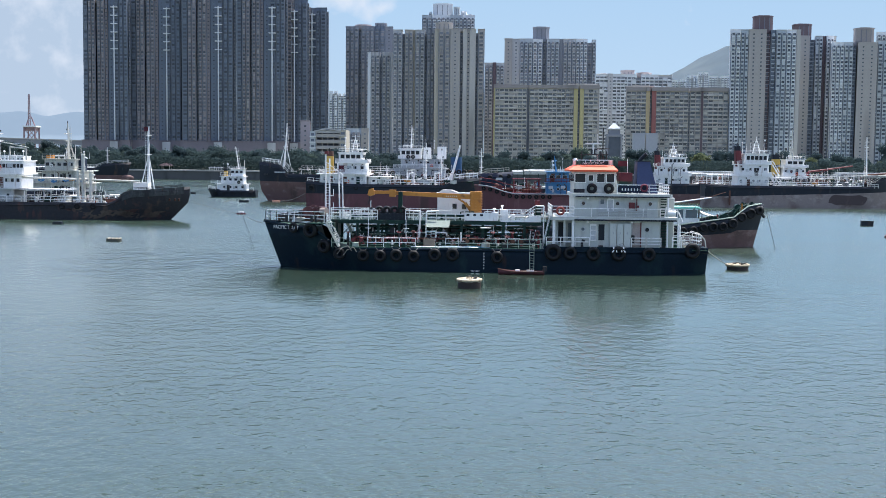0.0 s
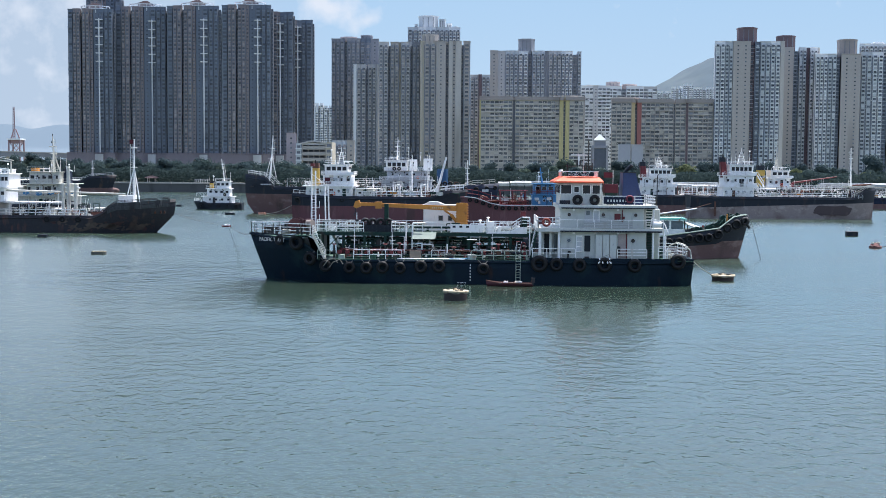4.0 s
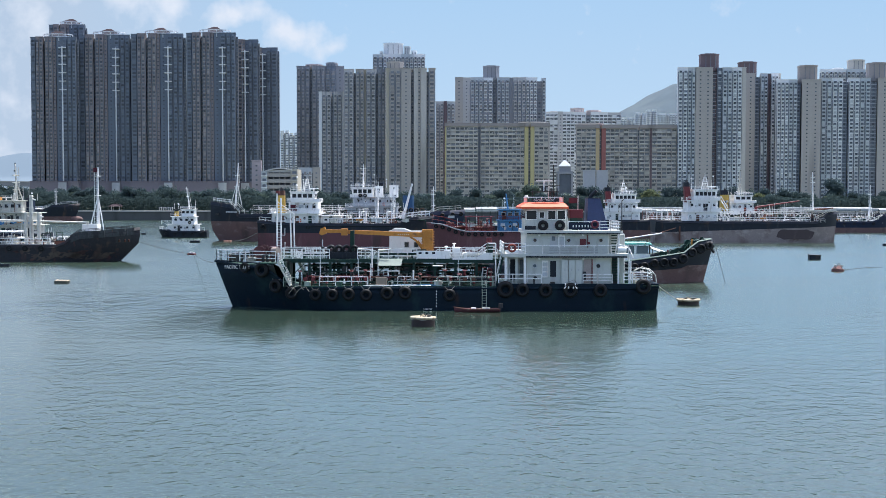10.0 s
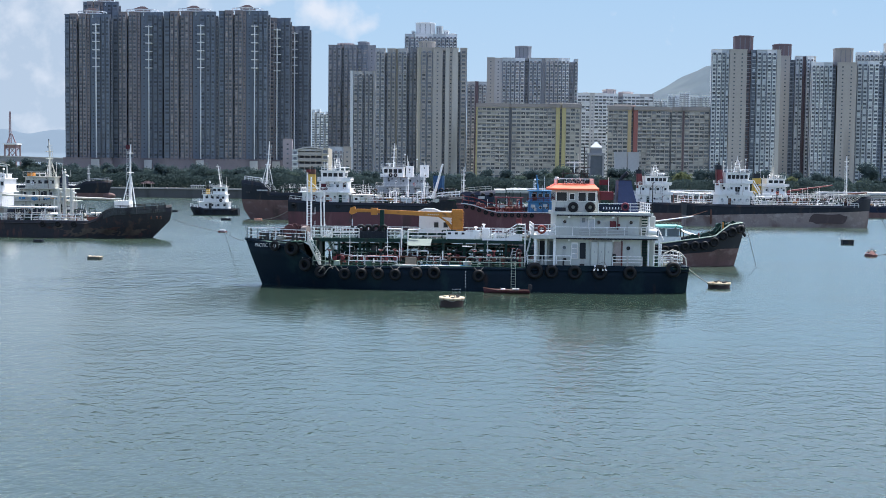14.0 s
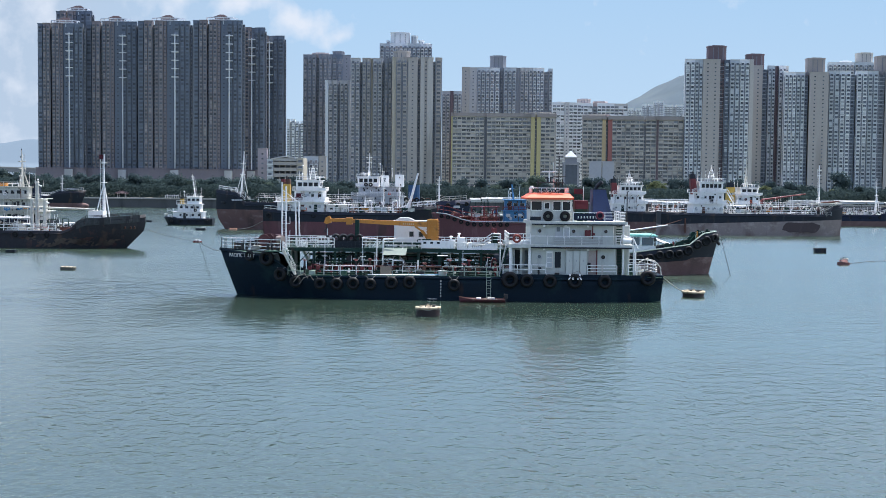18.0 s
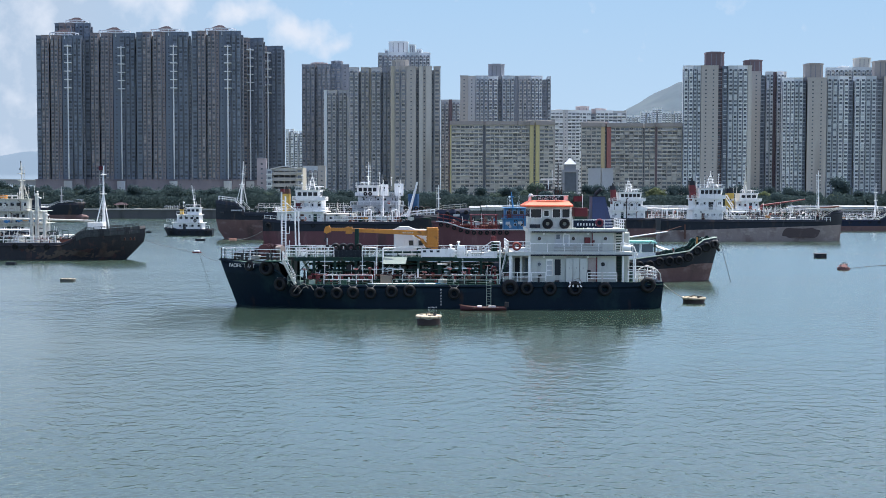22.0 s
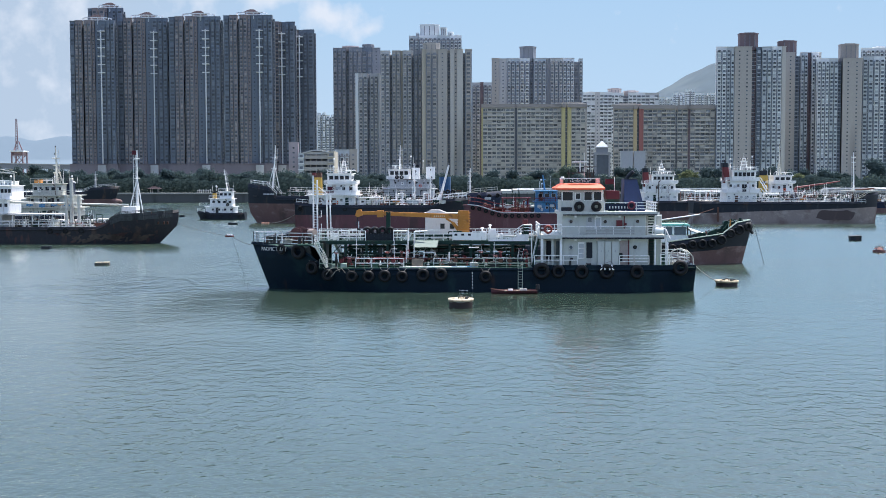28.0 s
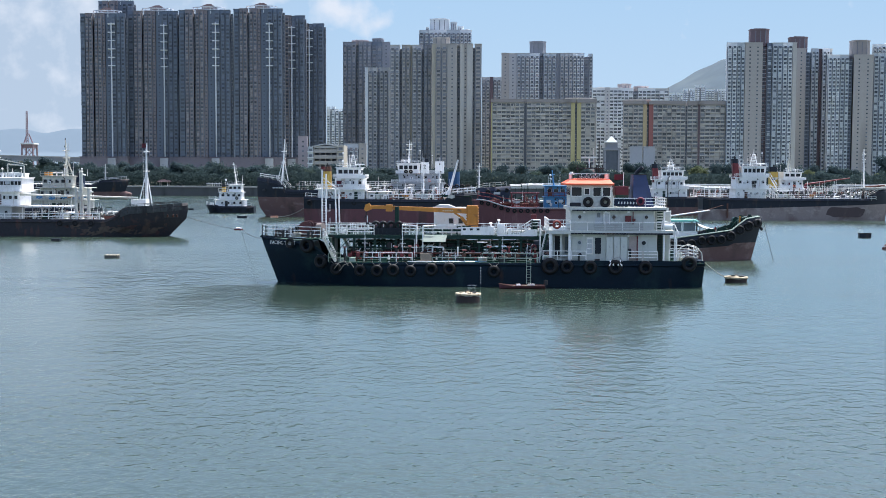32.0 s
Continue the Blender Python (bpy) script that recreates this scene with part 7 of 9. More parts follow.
# coaster with yellow funnel and red jib beyond
t = ship("coaster", "white-housed coaster with yellow funnel and red jib", "ship", 76, 348)
e, hb = hull(t, 37.5, 9, 1.6, 4.6, 6.4, 0.16, 2.6, M_BLACK, M_BOOT, M_DECKGREY, bulwark=0.5)
tier(t, 6, 15, 3.7, 4.7, 2.4, M_WHITE, 5, 0.45, 0.45)
tier(t, 7.6, 14, 3.4, 7.25, 2.3, M_WHITE, 4, 0.5, 0.5)
bridge(t, 8.6, 13.4, 2.9, 9.7, 2.1, 3)
band(t, 6.4, 14.6, 3.9, 9.7, 0.6)
funnel(t, 6.2, -0.5, 7.2, 13.28, 2.3, 2.0, M_YELLOW, M_BLACK, M_IRON)
mast(t, 10.6, 0, 12.0, 20.43, 0.2, M_CREAM, 0.2, (0.35, 0.55), 1.0, True, 0.6)
radar(t, 12.6, 0, 12.0, 2.2)
tank_deck(t, 16, 32, 3.3, 4.6, 30, MIX, 2.4, 24)
fit_out(t, 6, 15, 3.7, 4.7, 2.4, -1, 391, 7)
fit_out(t, 7.6, 14, 3.4, 7.25, 2.3, -1, 392, 6)
aerials(t, 7, 14, 12.0, 393, 6)
g = Geo()
g.cyl((15.5, 0, 4.6), (15.5, 0, 8.4), 0.55, 0.45, 9)
g.cyl((15.5, 0, 8.4), (28, 0, 10.2), 0.3, 0.16, 7)
g.cyl((17, 0, 7.2), (21, 0, 9.0), 0.12, None, 6)
part("deck_crane", g, M_RED, t, "dark red deck crane")

deck_gear(t, 16, 33, 3.4, 4.6, 45, 32, 4.0)
deck_gear(t, 16, 33, 2.6, 4.8, 451, 30, 3.4, DARKGEAR)

# low black tanker farther off
t = ship("tanker", "low black tanker with faded brown bottom and white mast", "ship", 114, 388)
e, hb = hull(t, 33, 9, 1.4, 3.2, 5.9, 0.26, 1.6, M_NAVY, M_BOOTBROWN, M_DECKGREY, bulwark=0.4, ramp=0.12)
tier(t, 4, 12, 3.7, 3.0, 2.4, M_WHITE, 5)
side_rails(t, e, hb, 8, 26, 1.0, M_WHITE, 0.3, 0.06, 1.6)
tank_deck(t, 12, 28, 3.2, 3.0, 31, [M_WHITE, M_GREENSTEEL, M_CREAM, M_IRON], 3.0, 34)
mast(t, 138.74 - 114, 0, 3.0, 15.3, 0.2, M_WHITE, 0, (0.55, 0.75), 1.0, True, 1.2)
catwalk(t, 12, 26, 0, 3.0, 2.0)

deck_gear(t, 10, 25, 3.4, 3.0, 46, 26, 2.6)
deck_gear(t, 10, 25, 2.6, 3.2, 461, 30, 2.6, DARKGEAR)
side_rails(t, e, hb, 26, 32.4, 0.9, M_CREAM, 0.4, 0.05)
drapes(t, [(8 + 1.4 * i, -4.3, 4.4) for i in range(12)], 462, CLOTH, 0.4)
for i in range(5):
    tyre(t, 12 + 3.1 * i, -4.45, 2.9, 0.5, 0.16)

# ---- buoys and floats ----
def drum_buoy(label, X, Y, R, h, mat, deck, seed):
    t = thing("mooring_buoy", label, "buoy", pose(X, Y, 0), "mooring buoys")
    r = random.Random(seed)
    g = Geo()
    g.cyl((0, 0, -0.5), (0, 0, h * 0.78), R * 0.94, R * 0.96, 24)
    part("drum", g, mat, t)
    g = Geo()
    g.torus((0, 0, h * 0.8), (0, 0, 1), R, 0.09, 28, 6)
    g.cyl((0, 0, h * 0.76), (0, 0, h * 0.88), R, R * 0.98, 24)
    part("rim", g, deck, t)
    g = Geo()
    g.torus((0, 0, h * 0.95), (0, 1, 0.4), 0.22, 0.05, 12, 5)
    part("mooring_ring", g, M_IRON, t)
    for i in range(7):
        q = r.uniform(0, 6.28)
        d = r.uniform(0.3, 0.8) * R
        g = Geo()
        g.bx(d * math.cos(q) - 0.16, d * math.cos(q) + 0.16, d * math.sin(q) - 0.12, d * math.sin(q) + 0.12, h * 0.86, h * 0.86 + r.uniform(0.06, 0.2), chop=0.05)
        part("deck_cleat", g, r.choice((deck, M_IRON)), t)
    g = Geo()
    k = 18
    for i in range(k):
        a, b = 2 * math.pi * i / k, 2 * math.pi * (i + 1) / k
        za, zb = h * (0.62 if i % 3 else 0.78), h * (0.62 if (i + 1) % 3 else 0.78)
        g.cyl((R * 1.02 * math.cos(a), R * 1.02 * math.sin(a), za), (R * 1.02 * math.cos(b), R * 1.02 * math.sin(b), zb), 0.03, None, 4)
    part("grab_rope", g, M_ROPE, t)
    return t


M_BUOY = paint("rust_stained_buoy", (0.035, 0.024, 0.022), 0.8, stain=(0.075, 0.04, 0.03), stain_amount=0.35, stain_scale=1.5, streak=2)
M_BUOYTOP = paint("pale_buoy_deck", (0.46, 0.39, 0.27), 0.8, stain=(0.16, 0.1, 0.06), stain_amount=0.35, stain_scale=2)
big_buoy = drum_buoy("round rust-stained mooring buoy with pale top", -1.35, 106.6, 1.08, 0.9, M_BUOY, M_BUOYTOP, 1)
stern_buoy = drum_buoy("round mooring buoy tied to the tanker's stern", 26.6, 128, 1.18, 0.66, M_BUOY, M_BUOYTOP, 2)

yellow_float = thing("raft_float", "small grimy raft float with cream slats", "float", pose(-49.25, 158, 0), "floats")
g = Geo()
g.bx(-0.95, 0.95, -0.5, 0.5, -0.2, 0.32, chop=0.2)
part("float_body", g, paint("grimy_float", (0.09, 0.085, 0.07), 0.7, vary=0.2, stain=(0.2, 0.18, 0.1), stain_amount=0.3, stain_scale=2), yellow_float)
g = Geo()
for sx in (-0.7, -0.2, 0.3, 0.75):
    g.bx(sx - 0.1, sx + 0.1, -0.55, 0.55, 0.32, 0.4)
part("slat", g, M_BUOYTOP, yellow_float)
red_float = thing("pickup_buoy", "red and white pickup float on a line", "float", pose(-48.06, 235, 0), "floats")
g = Geo()
g.bx(-0.9, 0.9, -0.4, 0.4, -0.2, 0.25, chop=0.3)
part("float_body", g, M_RED, red_float)
g = Geo()
g.bx(-0.5, 0.6, -0.3, 0.3, 0.25, 0.5, chop=0.2)
part("float_top", g, M_WHITE, red_float)
pink_float = thing("pickup_buoy", "orange pickup float on a slack line", "float", pose(-52.23, 299, 0), "floats")
g = Geo()
g.bx(-1.0, 1.0, -0.4, 0.4, -0.2, 0.45, chop=0.3)
part("float_body", g, paint("faded_orange_float", (0.6, 0.3, 0.2), 0.7), pink_float)
crate_float = thing("drum_float", "dark square floating drum on the water", "float", pose(68.68, 220, 0, 0, 0, 12), "floats")
g = Geo()
g.bx(-1.0, 1.0, -0.7, 0.7, -0.3, 0.75, chop=0.12)
part("float_body", g, M_BLACK, crate_float)
g = Geo()
g.bx(-1.05, 1.05, -0.75, 0.75, 0.75, 0.85, chop=0.12)
part("float_lid", g, M_IRON, crate_float)
cone_buoy = thing("mooring_buoy", "faded red cone-shaped mooring buoy", "buoy", pose(61.56, 185.5, 0), "mooring buoys")
g = Geo()
g.cyl((0, 0, -0.4), (0, 0, 0.35), 1.0, 0.95, 14)
g.cyl((0, 0, 0.35), (0.1, 0, 0.8), 0.85, 0.45, 14)
part("drum", g, paint("faded_red_buoy", (0.17, 0.075, 0.065), 0.75, stain=(0.12, 0.07, 0.05), stain_amount=0.4, stain_scale=2), cone_buoy)
g = Geo()
for q in (-0.4, 0.1, 0.5):
    g.bx(q - 0.15, q + 0.15, -0.4, 0.2, 0.7, 0.95, chop=0.05)
part("deck_cleat", g, M_CREAM, cone_buoy)
g = Geo()
g.torus((0.1, 0, 1.0), (0, 1, 0), 0.18, 0.05, 10, 5)
part("mooring_ring", g, M_IRON, cone_buoy)
for x, y, low, top, words in ((104.85, 281.2, M_BLACK, M_GREYWHITE, "black float with a pale grimy top"), (99.9, 262.1, M_BLUE, M_WHITE, "blue float with a white top")):
    t = thing("drum_float", words, "float", pose(x, y, 0, 0, 0, 8), "floats")
    g = Geo()
    g.bx(-1.1, 1.1, -0.6, 0.6, -0.3, 0.5, chop=0.25)
    part("float_body", g, low, t)
    g = Geo()
    g.bx(-0.8, 0.7, -0.4, 0.4, 0.5, 0.72, chop=0.15)
    g.cyl((0, 0, 0.7), (0, 0, 1.0), 0.12, 0.1, 8)
    part("float_top", g, top, t)
west_float = thing("drum_float", "black square float beside the coaster", "float", pose(-70, 195, 0), "floats")
g = Geo()
g.bx(-0.75, 0.75, -0.5, 0.5, -0.3, 0.45, chop=0.1)
part("float_body", g, M_BLACK, west_float)
for px_, py_, s_ in ((262, 355.0, 0.8), (353, 296.0, 1.2)):
    g = Geo()
    g.bx(-s_, s_, -0.4, 0.4, -0.3, 0.5, chop=0.2)
    solid("drum_float", g, M_BLACK, "small dark float on the water", "float", "floats", m=pose((px_ - 784) * py_ / 2136.6, py_, 0))

rope("floating line by the cone buoy", (62.77, 187, 0.06), (72.26, 196, 0.06), -0.1, 0.04)
rope("slack line from the pickup float to the tanker", (-51.29, 298.9, 0.25), (-38.75, 258, 3.6), 0.5, 0.05, M_ROPE)

# ---- the near tanker: local x runs from bow (-23.3) to stern (22.2), y away from the viewer's shore, z from the waterline ----
NEAR = -4.5
M_CANVAS = paint("grey_green_canvas", (0.22, 0.26, 0.225), 0.9, vary=0.12, stain=(0.15, 0.16, 0.13), stain_amount=0.3)
M_HOUSE = paint("pale_grey_house_paint", (0.53, 0.545, 0.5), 0.55, vary=0.07, stain=(0.3, 0.25, 0.2), stain_amount=0.22, stain_scale=0.8, streak=6,
                second=((0.42, 0.43, 0.4), 0.45, 1.8, 3))
tanker = thing("tanker", "black-hulled harbour tanker with grey house, orange roof and orange crane", "ship", pose(0, 125.5, 0), "moored vessels")
_e, _h = hull(tanker, 45.5, 9.0, 1.8, 2.3, 4.75, 0.17, 0.12, M_HULL, M_HULL, M_DECK, bulwark=0.12, ramp=0.05, full=2.7, label="navy-black hull plating")
for ob in tanker.children:
    ob.data.transform(pose(22.2, 0, 0, 0, 0, 180))
deck_at = lambda x: _e(22.2 - x)
side_at = lambda x, z: -_h(22.2 - x, z)


def box(name, x0, x1, y0, y1, z0, z1, mat, parent=tanker, chop=0.0, label=""):
    g = Geo()
    g.bx(x0, x1, y0, y1, z0, z1, chop=chop)
    return part(name, g, mat, parent, label)


def pole(name, pts, r, mat, parent=tanker, k=6, label=""):
    g = Geo()
    g.tube(pts, r, k)
    return part(name, g, mat, parent, label)


# raised after bulwark, boot strip and draught marks
for y0, y1 in ((NEAR - 0.06, NEAR + 0.06), (-NEAR - 0.06, -NEAR + 0.06)):
    box("after_bulwark", 5.78, 20.5, y0, y1, 2.3, 2.71, M_HULL)
box("transom_plate", 20.5, 22.15, NEAR + 0.25, -NEAR - 0.25, 2.3, 2.71, M_HULL)
box("after_deck", 6, 22.0, NEAR + 0.05, -NEAR - 0.05, 2.45, 2.52, M_DECK)
for i in range(6):
    box("draught_mark", -0.28, -0.19, NEAR - 0.07, NEAR - 0.02, 0.35 + 0.3 * i, 0.5 + 0.3 * i, M_LETTER)
for i in range(7):
    box("load_mark", -1.53 + 0.13 * i, -1.53 + 0.13 * i + 0.07, NEAR - 0.07, NEAR - 0.02, 0.09, 0.2, M_LETTER)
writing("PACIFIC TRUST", 0.52, -22.05, -1.42, 4.02, M_LETTER, tanker, -27, 0.9)

# fenders along the near side
for i, (x, z, R) in enumerate(((-19.8, 4.18, 0.55), (-17.93, 4.01, 0.82), (-16.49, 2.39, 0.72), (-14.89, 1.69, 0.62),
                               (-12.4, 1.57, 0.6), (-10.7, 1.57, 0.62), (-9.06, 1.63, 0.64), (-7.31, 1.57, 0.6),
                               (-5.21, 1.74, 0.66), (-3.4, 1.8, 0.66), (1.08, 1.57, 0.62), (6.68, 2.14, 0.86),
                               (8.38, 2.08, 0.68), (10.7, 2.03, 0.7), (13.2, 2.08, 0.76), (16.2, 2.03, 0.7),
                               (20.56, 2.43, 0.8))):
    y = side_at(x, max(0.5, z - 0.3)) - 0.24
    slope = 0
    if x < -15:
        slope = math.degrees(math.atan2(side_at(x + 0.5, z) - side_at(x - 0.5, z), 1.0))
    top = deck_at(x) + (0.45 if x > 6 else 0.1)
    tyre(tanker, x, y, z, R, R * 0.3, slope, 0, [(-0.5, 0.2, top - z + 0.05), (0.5, 0.2, top - z + 0.05)])
for x, z in ((-14.33, 2.2), (-13.76, 2.03), (13.2, 2.77)):
    pole("lashing_rope", [(x - 0.7, NEAR - 0.12, z - 0.5), (x - 0.25, NEAR - 0.14, z + 0.1), (x + 0.4, NEAR - 0.12, z + 0.35), (x + 0.75, NEAR - 0.12, z - 0.15)], 0.028, M_ROPE)
for i, x in enumerate((12.69, 13.03, 13.42, 13.7)):
    pole("fender_lashing", [(x, NEAR - 0.2, 2.75), (x + 0.06 * (-1) ** i, NEAR - 0.42, 2.45), (x + 0.1 * (i - 1.5), NEAR - 0.5, 2.25)], 0.075, M_WHITE)

# forecastle: rails, windlass, bitts, ladder mast
zf = 4.78
bow_line = [(x, side_at(x, zf) + 0.12, max(deck_at(x) + 0.1, 4.78)) for x in (-16.5, -17.5, -19, -20.5, -21.8, -22.7)]
rail(tanker, bow_line + [(-23.1, 0, 4.85)], 1.08, 3, 0.045, 1.1)
rail(tanker, [(x, -y, z) for x, y, z in bow_line] + [(-23.1, 0, 4.85)], 1.08, 3, 0.045, 1.1)
w = tanker
M_WINDLASS = paint("dark_red_windlass", (0.075, 0.02, 0.02), 0.6, vary=0.3, stain=(0.05, 0.03, 0.025), stain_amount=0.35, stain_scale=2)
box("windlass_bed", -19.8, -16.6, -1.6, 1.6, zf, zf + 0.25, M_RUST)
for y in (-1.3, 1.3):
    g = Geo()
    g.cyl((-18.4, y - 0.5, zf + 0.95), (-18.4, y + 0.5, zf + 0.95), 0.42, None, 16)
    drum = part("cable_drum", g, M_WINDLASS, w, "rust-red cable drum")
    for q in (-0.5, 0.5):
        g = Geo()
        g.cyl((-18.4, y + q - 0.06, zf + 0.95), (-18.4, y + q + 0.06, zf + 0.95), 0.62, None, 16)
        part("drum_flange", g, M_WINDLASS, drum)
g = Geo()
g.cyl((-17.1, -1.0, zf + 1.05), (-16.5, -1.5, zf + 1.1), 0.36, 0.34, 14)
part("warping_drum", g, paint("worn_drum_steel", (0.3, 0.24, 0.2), 0.6, vary=0.3, stain=RUST, stain_amount=0.3), w, "pale worn warping drum")
box("windlass_gear", -17.5, -16.8, -0.9, 0.9, zf + 0.2, zf + 1.45, M_WINDLASS, chop=0.15)
box("windlass_motor", -19.6, -19.0, -0.6, 0.8, zf + 0.2, zf + 1.1, M_IRON, chop=0.1)
for x, y in ((-21.3, -0.9), (-21.3, 0.9), (-20.4, -1.9), (-17.6, -3.2), (-16.6, -3.3), (-20.4, 1.9)):
    for dx in (-0.22, 0.22):
        g = Geo()
        g.cyl((x + dx, y, zf), (x + dx, y, zf + 0.62), 0.15, None, 9)
        g.cyl((x + dx, y, zf + 0.62), (x + dx, y, zf + 0.7), 0.19, None, 9)
        part("bollard", g, M_IRON, tanker)
for i in range(3):
    g = Geo()
    g.torus((-19.2 + i * 0.05, -2.4, zf + 0.1 + 0.14 * i), (0, 0, 1), 0.4, 0.08, 16, 6)
    part("rope_coil", g, M_ROPE, tanker)
for x in (-16.85, -16.44):
    pole("mast_post", [(x, 0.2, zf), (x, 0.2, 11.91 if x < -16.62 else 11.27)], 0.085, M_WHITE, k=9)
for x in (-15.39, -15.04):
    pole("mast_post", [(x, 0.4, 5.1), (x - 0.1, 0.4, 9.63)], 0.075, M_WHITE, k=9)
for i in range(20):
    z = zf + 0.4 + i * 0.28
    pole("mast_rung", [(-16.85, 0.15, z), (-16.44, 0.15, z)], 0.03, M_WHITE, k=4)
g = Geo()
for z in (6.0, 7.4, 8.8):
    g.cyl((-16.44, 0.2, z), (-16.03, 0.2, z), 0.04, None, 4)
    g.cyl((-16.03, 0.2, z), (-16.03, 0.2, z + 0.7), 0.04, None, 4)
part("mast_step", g, M_WHITE, tanker)
box("mast_lamp_red", -16.97, -16.56, 0.0, 0.5, 11.73, 12.02, M_RED, chop=0.1)
pole("mast_crossbar", [(-16.97, 0.2, 11.03), (-14.98, 0.4, 9.51)], 0.04, M_WHITE)


def stairs(x0, z0, x1, z1, y, width=0.7, mat=M_PALEGREEN, steps=9, rails=True):
    g = Geo()
    for sy in (y, y + width):
        g.slab([(x0 - 0.1, z0), (x0 + 0.1, z0), (x1 + 0.1, z1), (x1 - 0.1, z1)], sy - 0.03, sy + 0.03)
    for i in range(steps):
        q = (i + 0.5) / steps
        xx, zz = x0 + (x1 - x0) * q, z0 + (z1 - z0) * q
        g.bx(xx - 0.14, xx + 0.14, y + 0.03, y + width - 0.03, zz - 0.02, zz + 0.02)
    ob = part("stairway", g, mat, tanker)
    if rails:
        g = Geo()
        for sy in (y, y + width):
            g.tube([(x0, sy, z0), (x0, sy, z0 + 0.9), (x1, sy, z1 + 0.9), (x1, sy, z1)], 0.03, 4)
            g.tube([(x0, sy, z0 + 0.45), (x1, sy, z1 + 0.45)], 0.025, 4)
        part("handrail", g, M_WHITE, ob)
    return ob


stairs(-16.2, 4.85, -14.95, 2.4, NEAR + 0.3, 0.7, M_CREAM)
stairs(-14.57, 4.9, -13.81, 3.4, -1.4, 0.7)
box("forecastle_plate", -18.0, -15.6, -4.0, 4.0, 4.66, 4.76, M_DECK)
box("forecastle_bulkhead", -15.6, -15.45, -4.1, 4.1, 2.3, 4.8, M_GREENSTEEL)
box("bulkhead_door", -15.44, -15.38, -2.2, -1.5, 2.45, 4.2, M_PALEGREEN)

# cargo deck: trunk, raised pipe platform on green posts, pipes and valves
ZP = 5.0
x0p, x1p = -15.95, 6.59
box("cargo_trunk", -14.0, 5.4, -3.0, 3.0, 2.3, 2.85, M_DECK, chop=0.2)
for y in (-2.3, 2.3):
    g = Geo()
    g.bx(x0p, x1p, y - 0.09, y + 0.09, ZP - 0.28, ZP)
    g.bx(x0p, x1p, y - 0.2, y + 0.2, ZP - 0.32, ZP - 0.27)
    part("platform_beam", g, M_GREENSTEEL, tanker)
xx = x0p
i = 0
while xx < x1p - 0.8:
    box("platform_plank", xx, xx + 0.94, -2.25, 2.25, ZP, ZP + 0.06, M_GREENSTEEL)
    xx += 0.98
    i += 1
for i in range(11):
    x = x0p + 0.6 + (x1p - x0p - 1.2) * i / 10
    for y in (-2.3, 2.3):
        box("platform_post", x - 0.13, x + 0.13, y - 0.13, y + 0.13, 2.3, ZP - 0.28, M_GREENSTEEL)
    if i % 2 == 0:
        pole("platform_brace", [(x, -2.3, 3.0), (x + 1.6, -2.3, ZP - 0.4)], 0.05, M_GREENSTEEL, k=5)
for k, (y, z, r, m) in enumerate(((-1.8, 4.35, 0.1, M_GREENSTEEL), (-1.2, 4.35, 0.11, M_IRON), (-0.4, 4.4, 0.1, M_CREAM), (-2.0, 3.75, 0.1, M_GREENSTEEL), (0.5, 4.3, 0.12, M_RED),
                                  (-2.9, 3.25, 0.1, M_RUST), (-3.3, 2.75, 0.08, M_GREENSTEEL), (1.4, 3.9, 0.12, M_GREENSTEEL), (-3.7, 2.55, 0.08, M_GREENSTEEL), (2.6, 4.0, 0.1, M_CREAM))):
    pole("cargo_pipe", [(-13.8 + 0.5 * (k % 3), y, z), (5.2 - 0.7 * (k % 2), y, z)], r, m, k=8)
r = random.Random(5)
for i in range(26):
    x = -14.2 + 19.3 * i / 25 + r.uniform(-0.2, 0.2)
    y, h = r.uniform(-3.6, -2.4), r.uniform(0.7, 1.6)
    m = r.choice((M_RED, M_RED, M_RUST, M_GREENSTEEL, M_IRON, M_IRON))
    g = Geo()
    g.cyl((x, y, 2.35), (x, y, 2.35 + h), 0.1, None, 7)
    g.cyl((x - 0.16, y, 2.35 + h * 0.5), (x + 0.16, y, 2.35 + h * 0.5), 0.14, None, 8)
    g.cyl((x, y, 2.3 + h * 0.75), (x, y, 2.36 + h * 0.75), 0.19, None, 9)
    v = part("valve", g, m, tanker)
    g = Geo()
    g.torus((x, y, 2.42 + h), (0.1, -0.3, 1), 0.21, 0.03, 12, 4)
    g.cyl((x - 0.2, y, 2.42 + h), (x + 0.2, y, 2.42 + h), 0.02, None, 3)
    part("hand_wheel", g, r.choice((M_RED, M_IRON)), v)
for i in range(12):
    x = -13.5 + 18 * i / 11 + r.uniform(-0.3, 0.3)
    g = Geo()
    y = r.uniform(-1.6, 1.8)
    g.cyl((x, y, 2.85), (x, y, 3.35), 0.38, None, 12)
    g.cyl((x, y, 3.35), (x, y, 3.45), 0.46, None, 12)
    for q in range(6):
        g.cyl((x + 0.42 * math.cos(q), y + 0.42 * math.sin(q), 3.3), (x + 0.42 * math.cos(q), y + 0.42 * math.sin(q), 3.55), 0.04, None, 4)
    part("tank_hatch", g, r.choice((M_DECK, M_GREENSTEEL, M_RUST)), tanker)
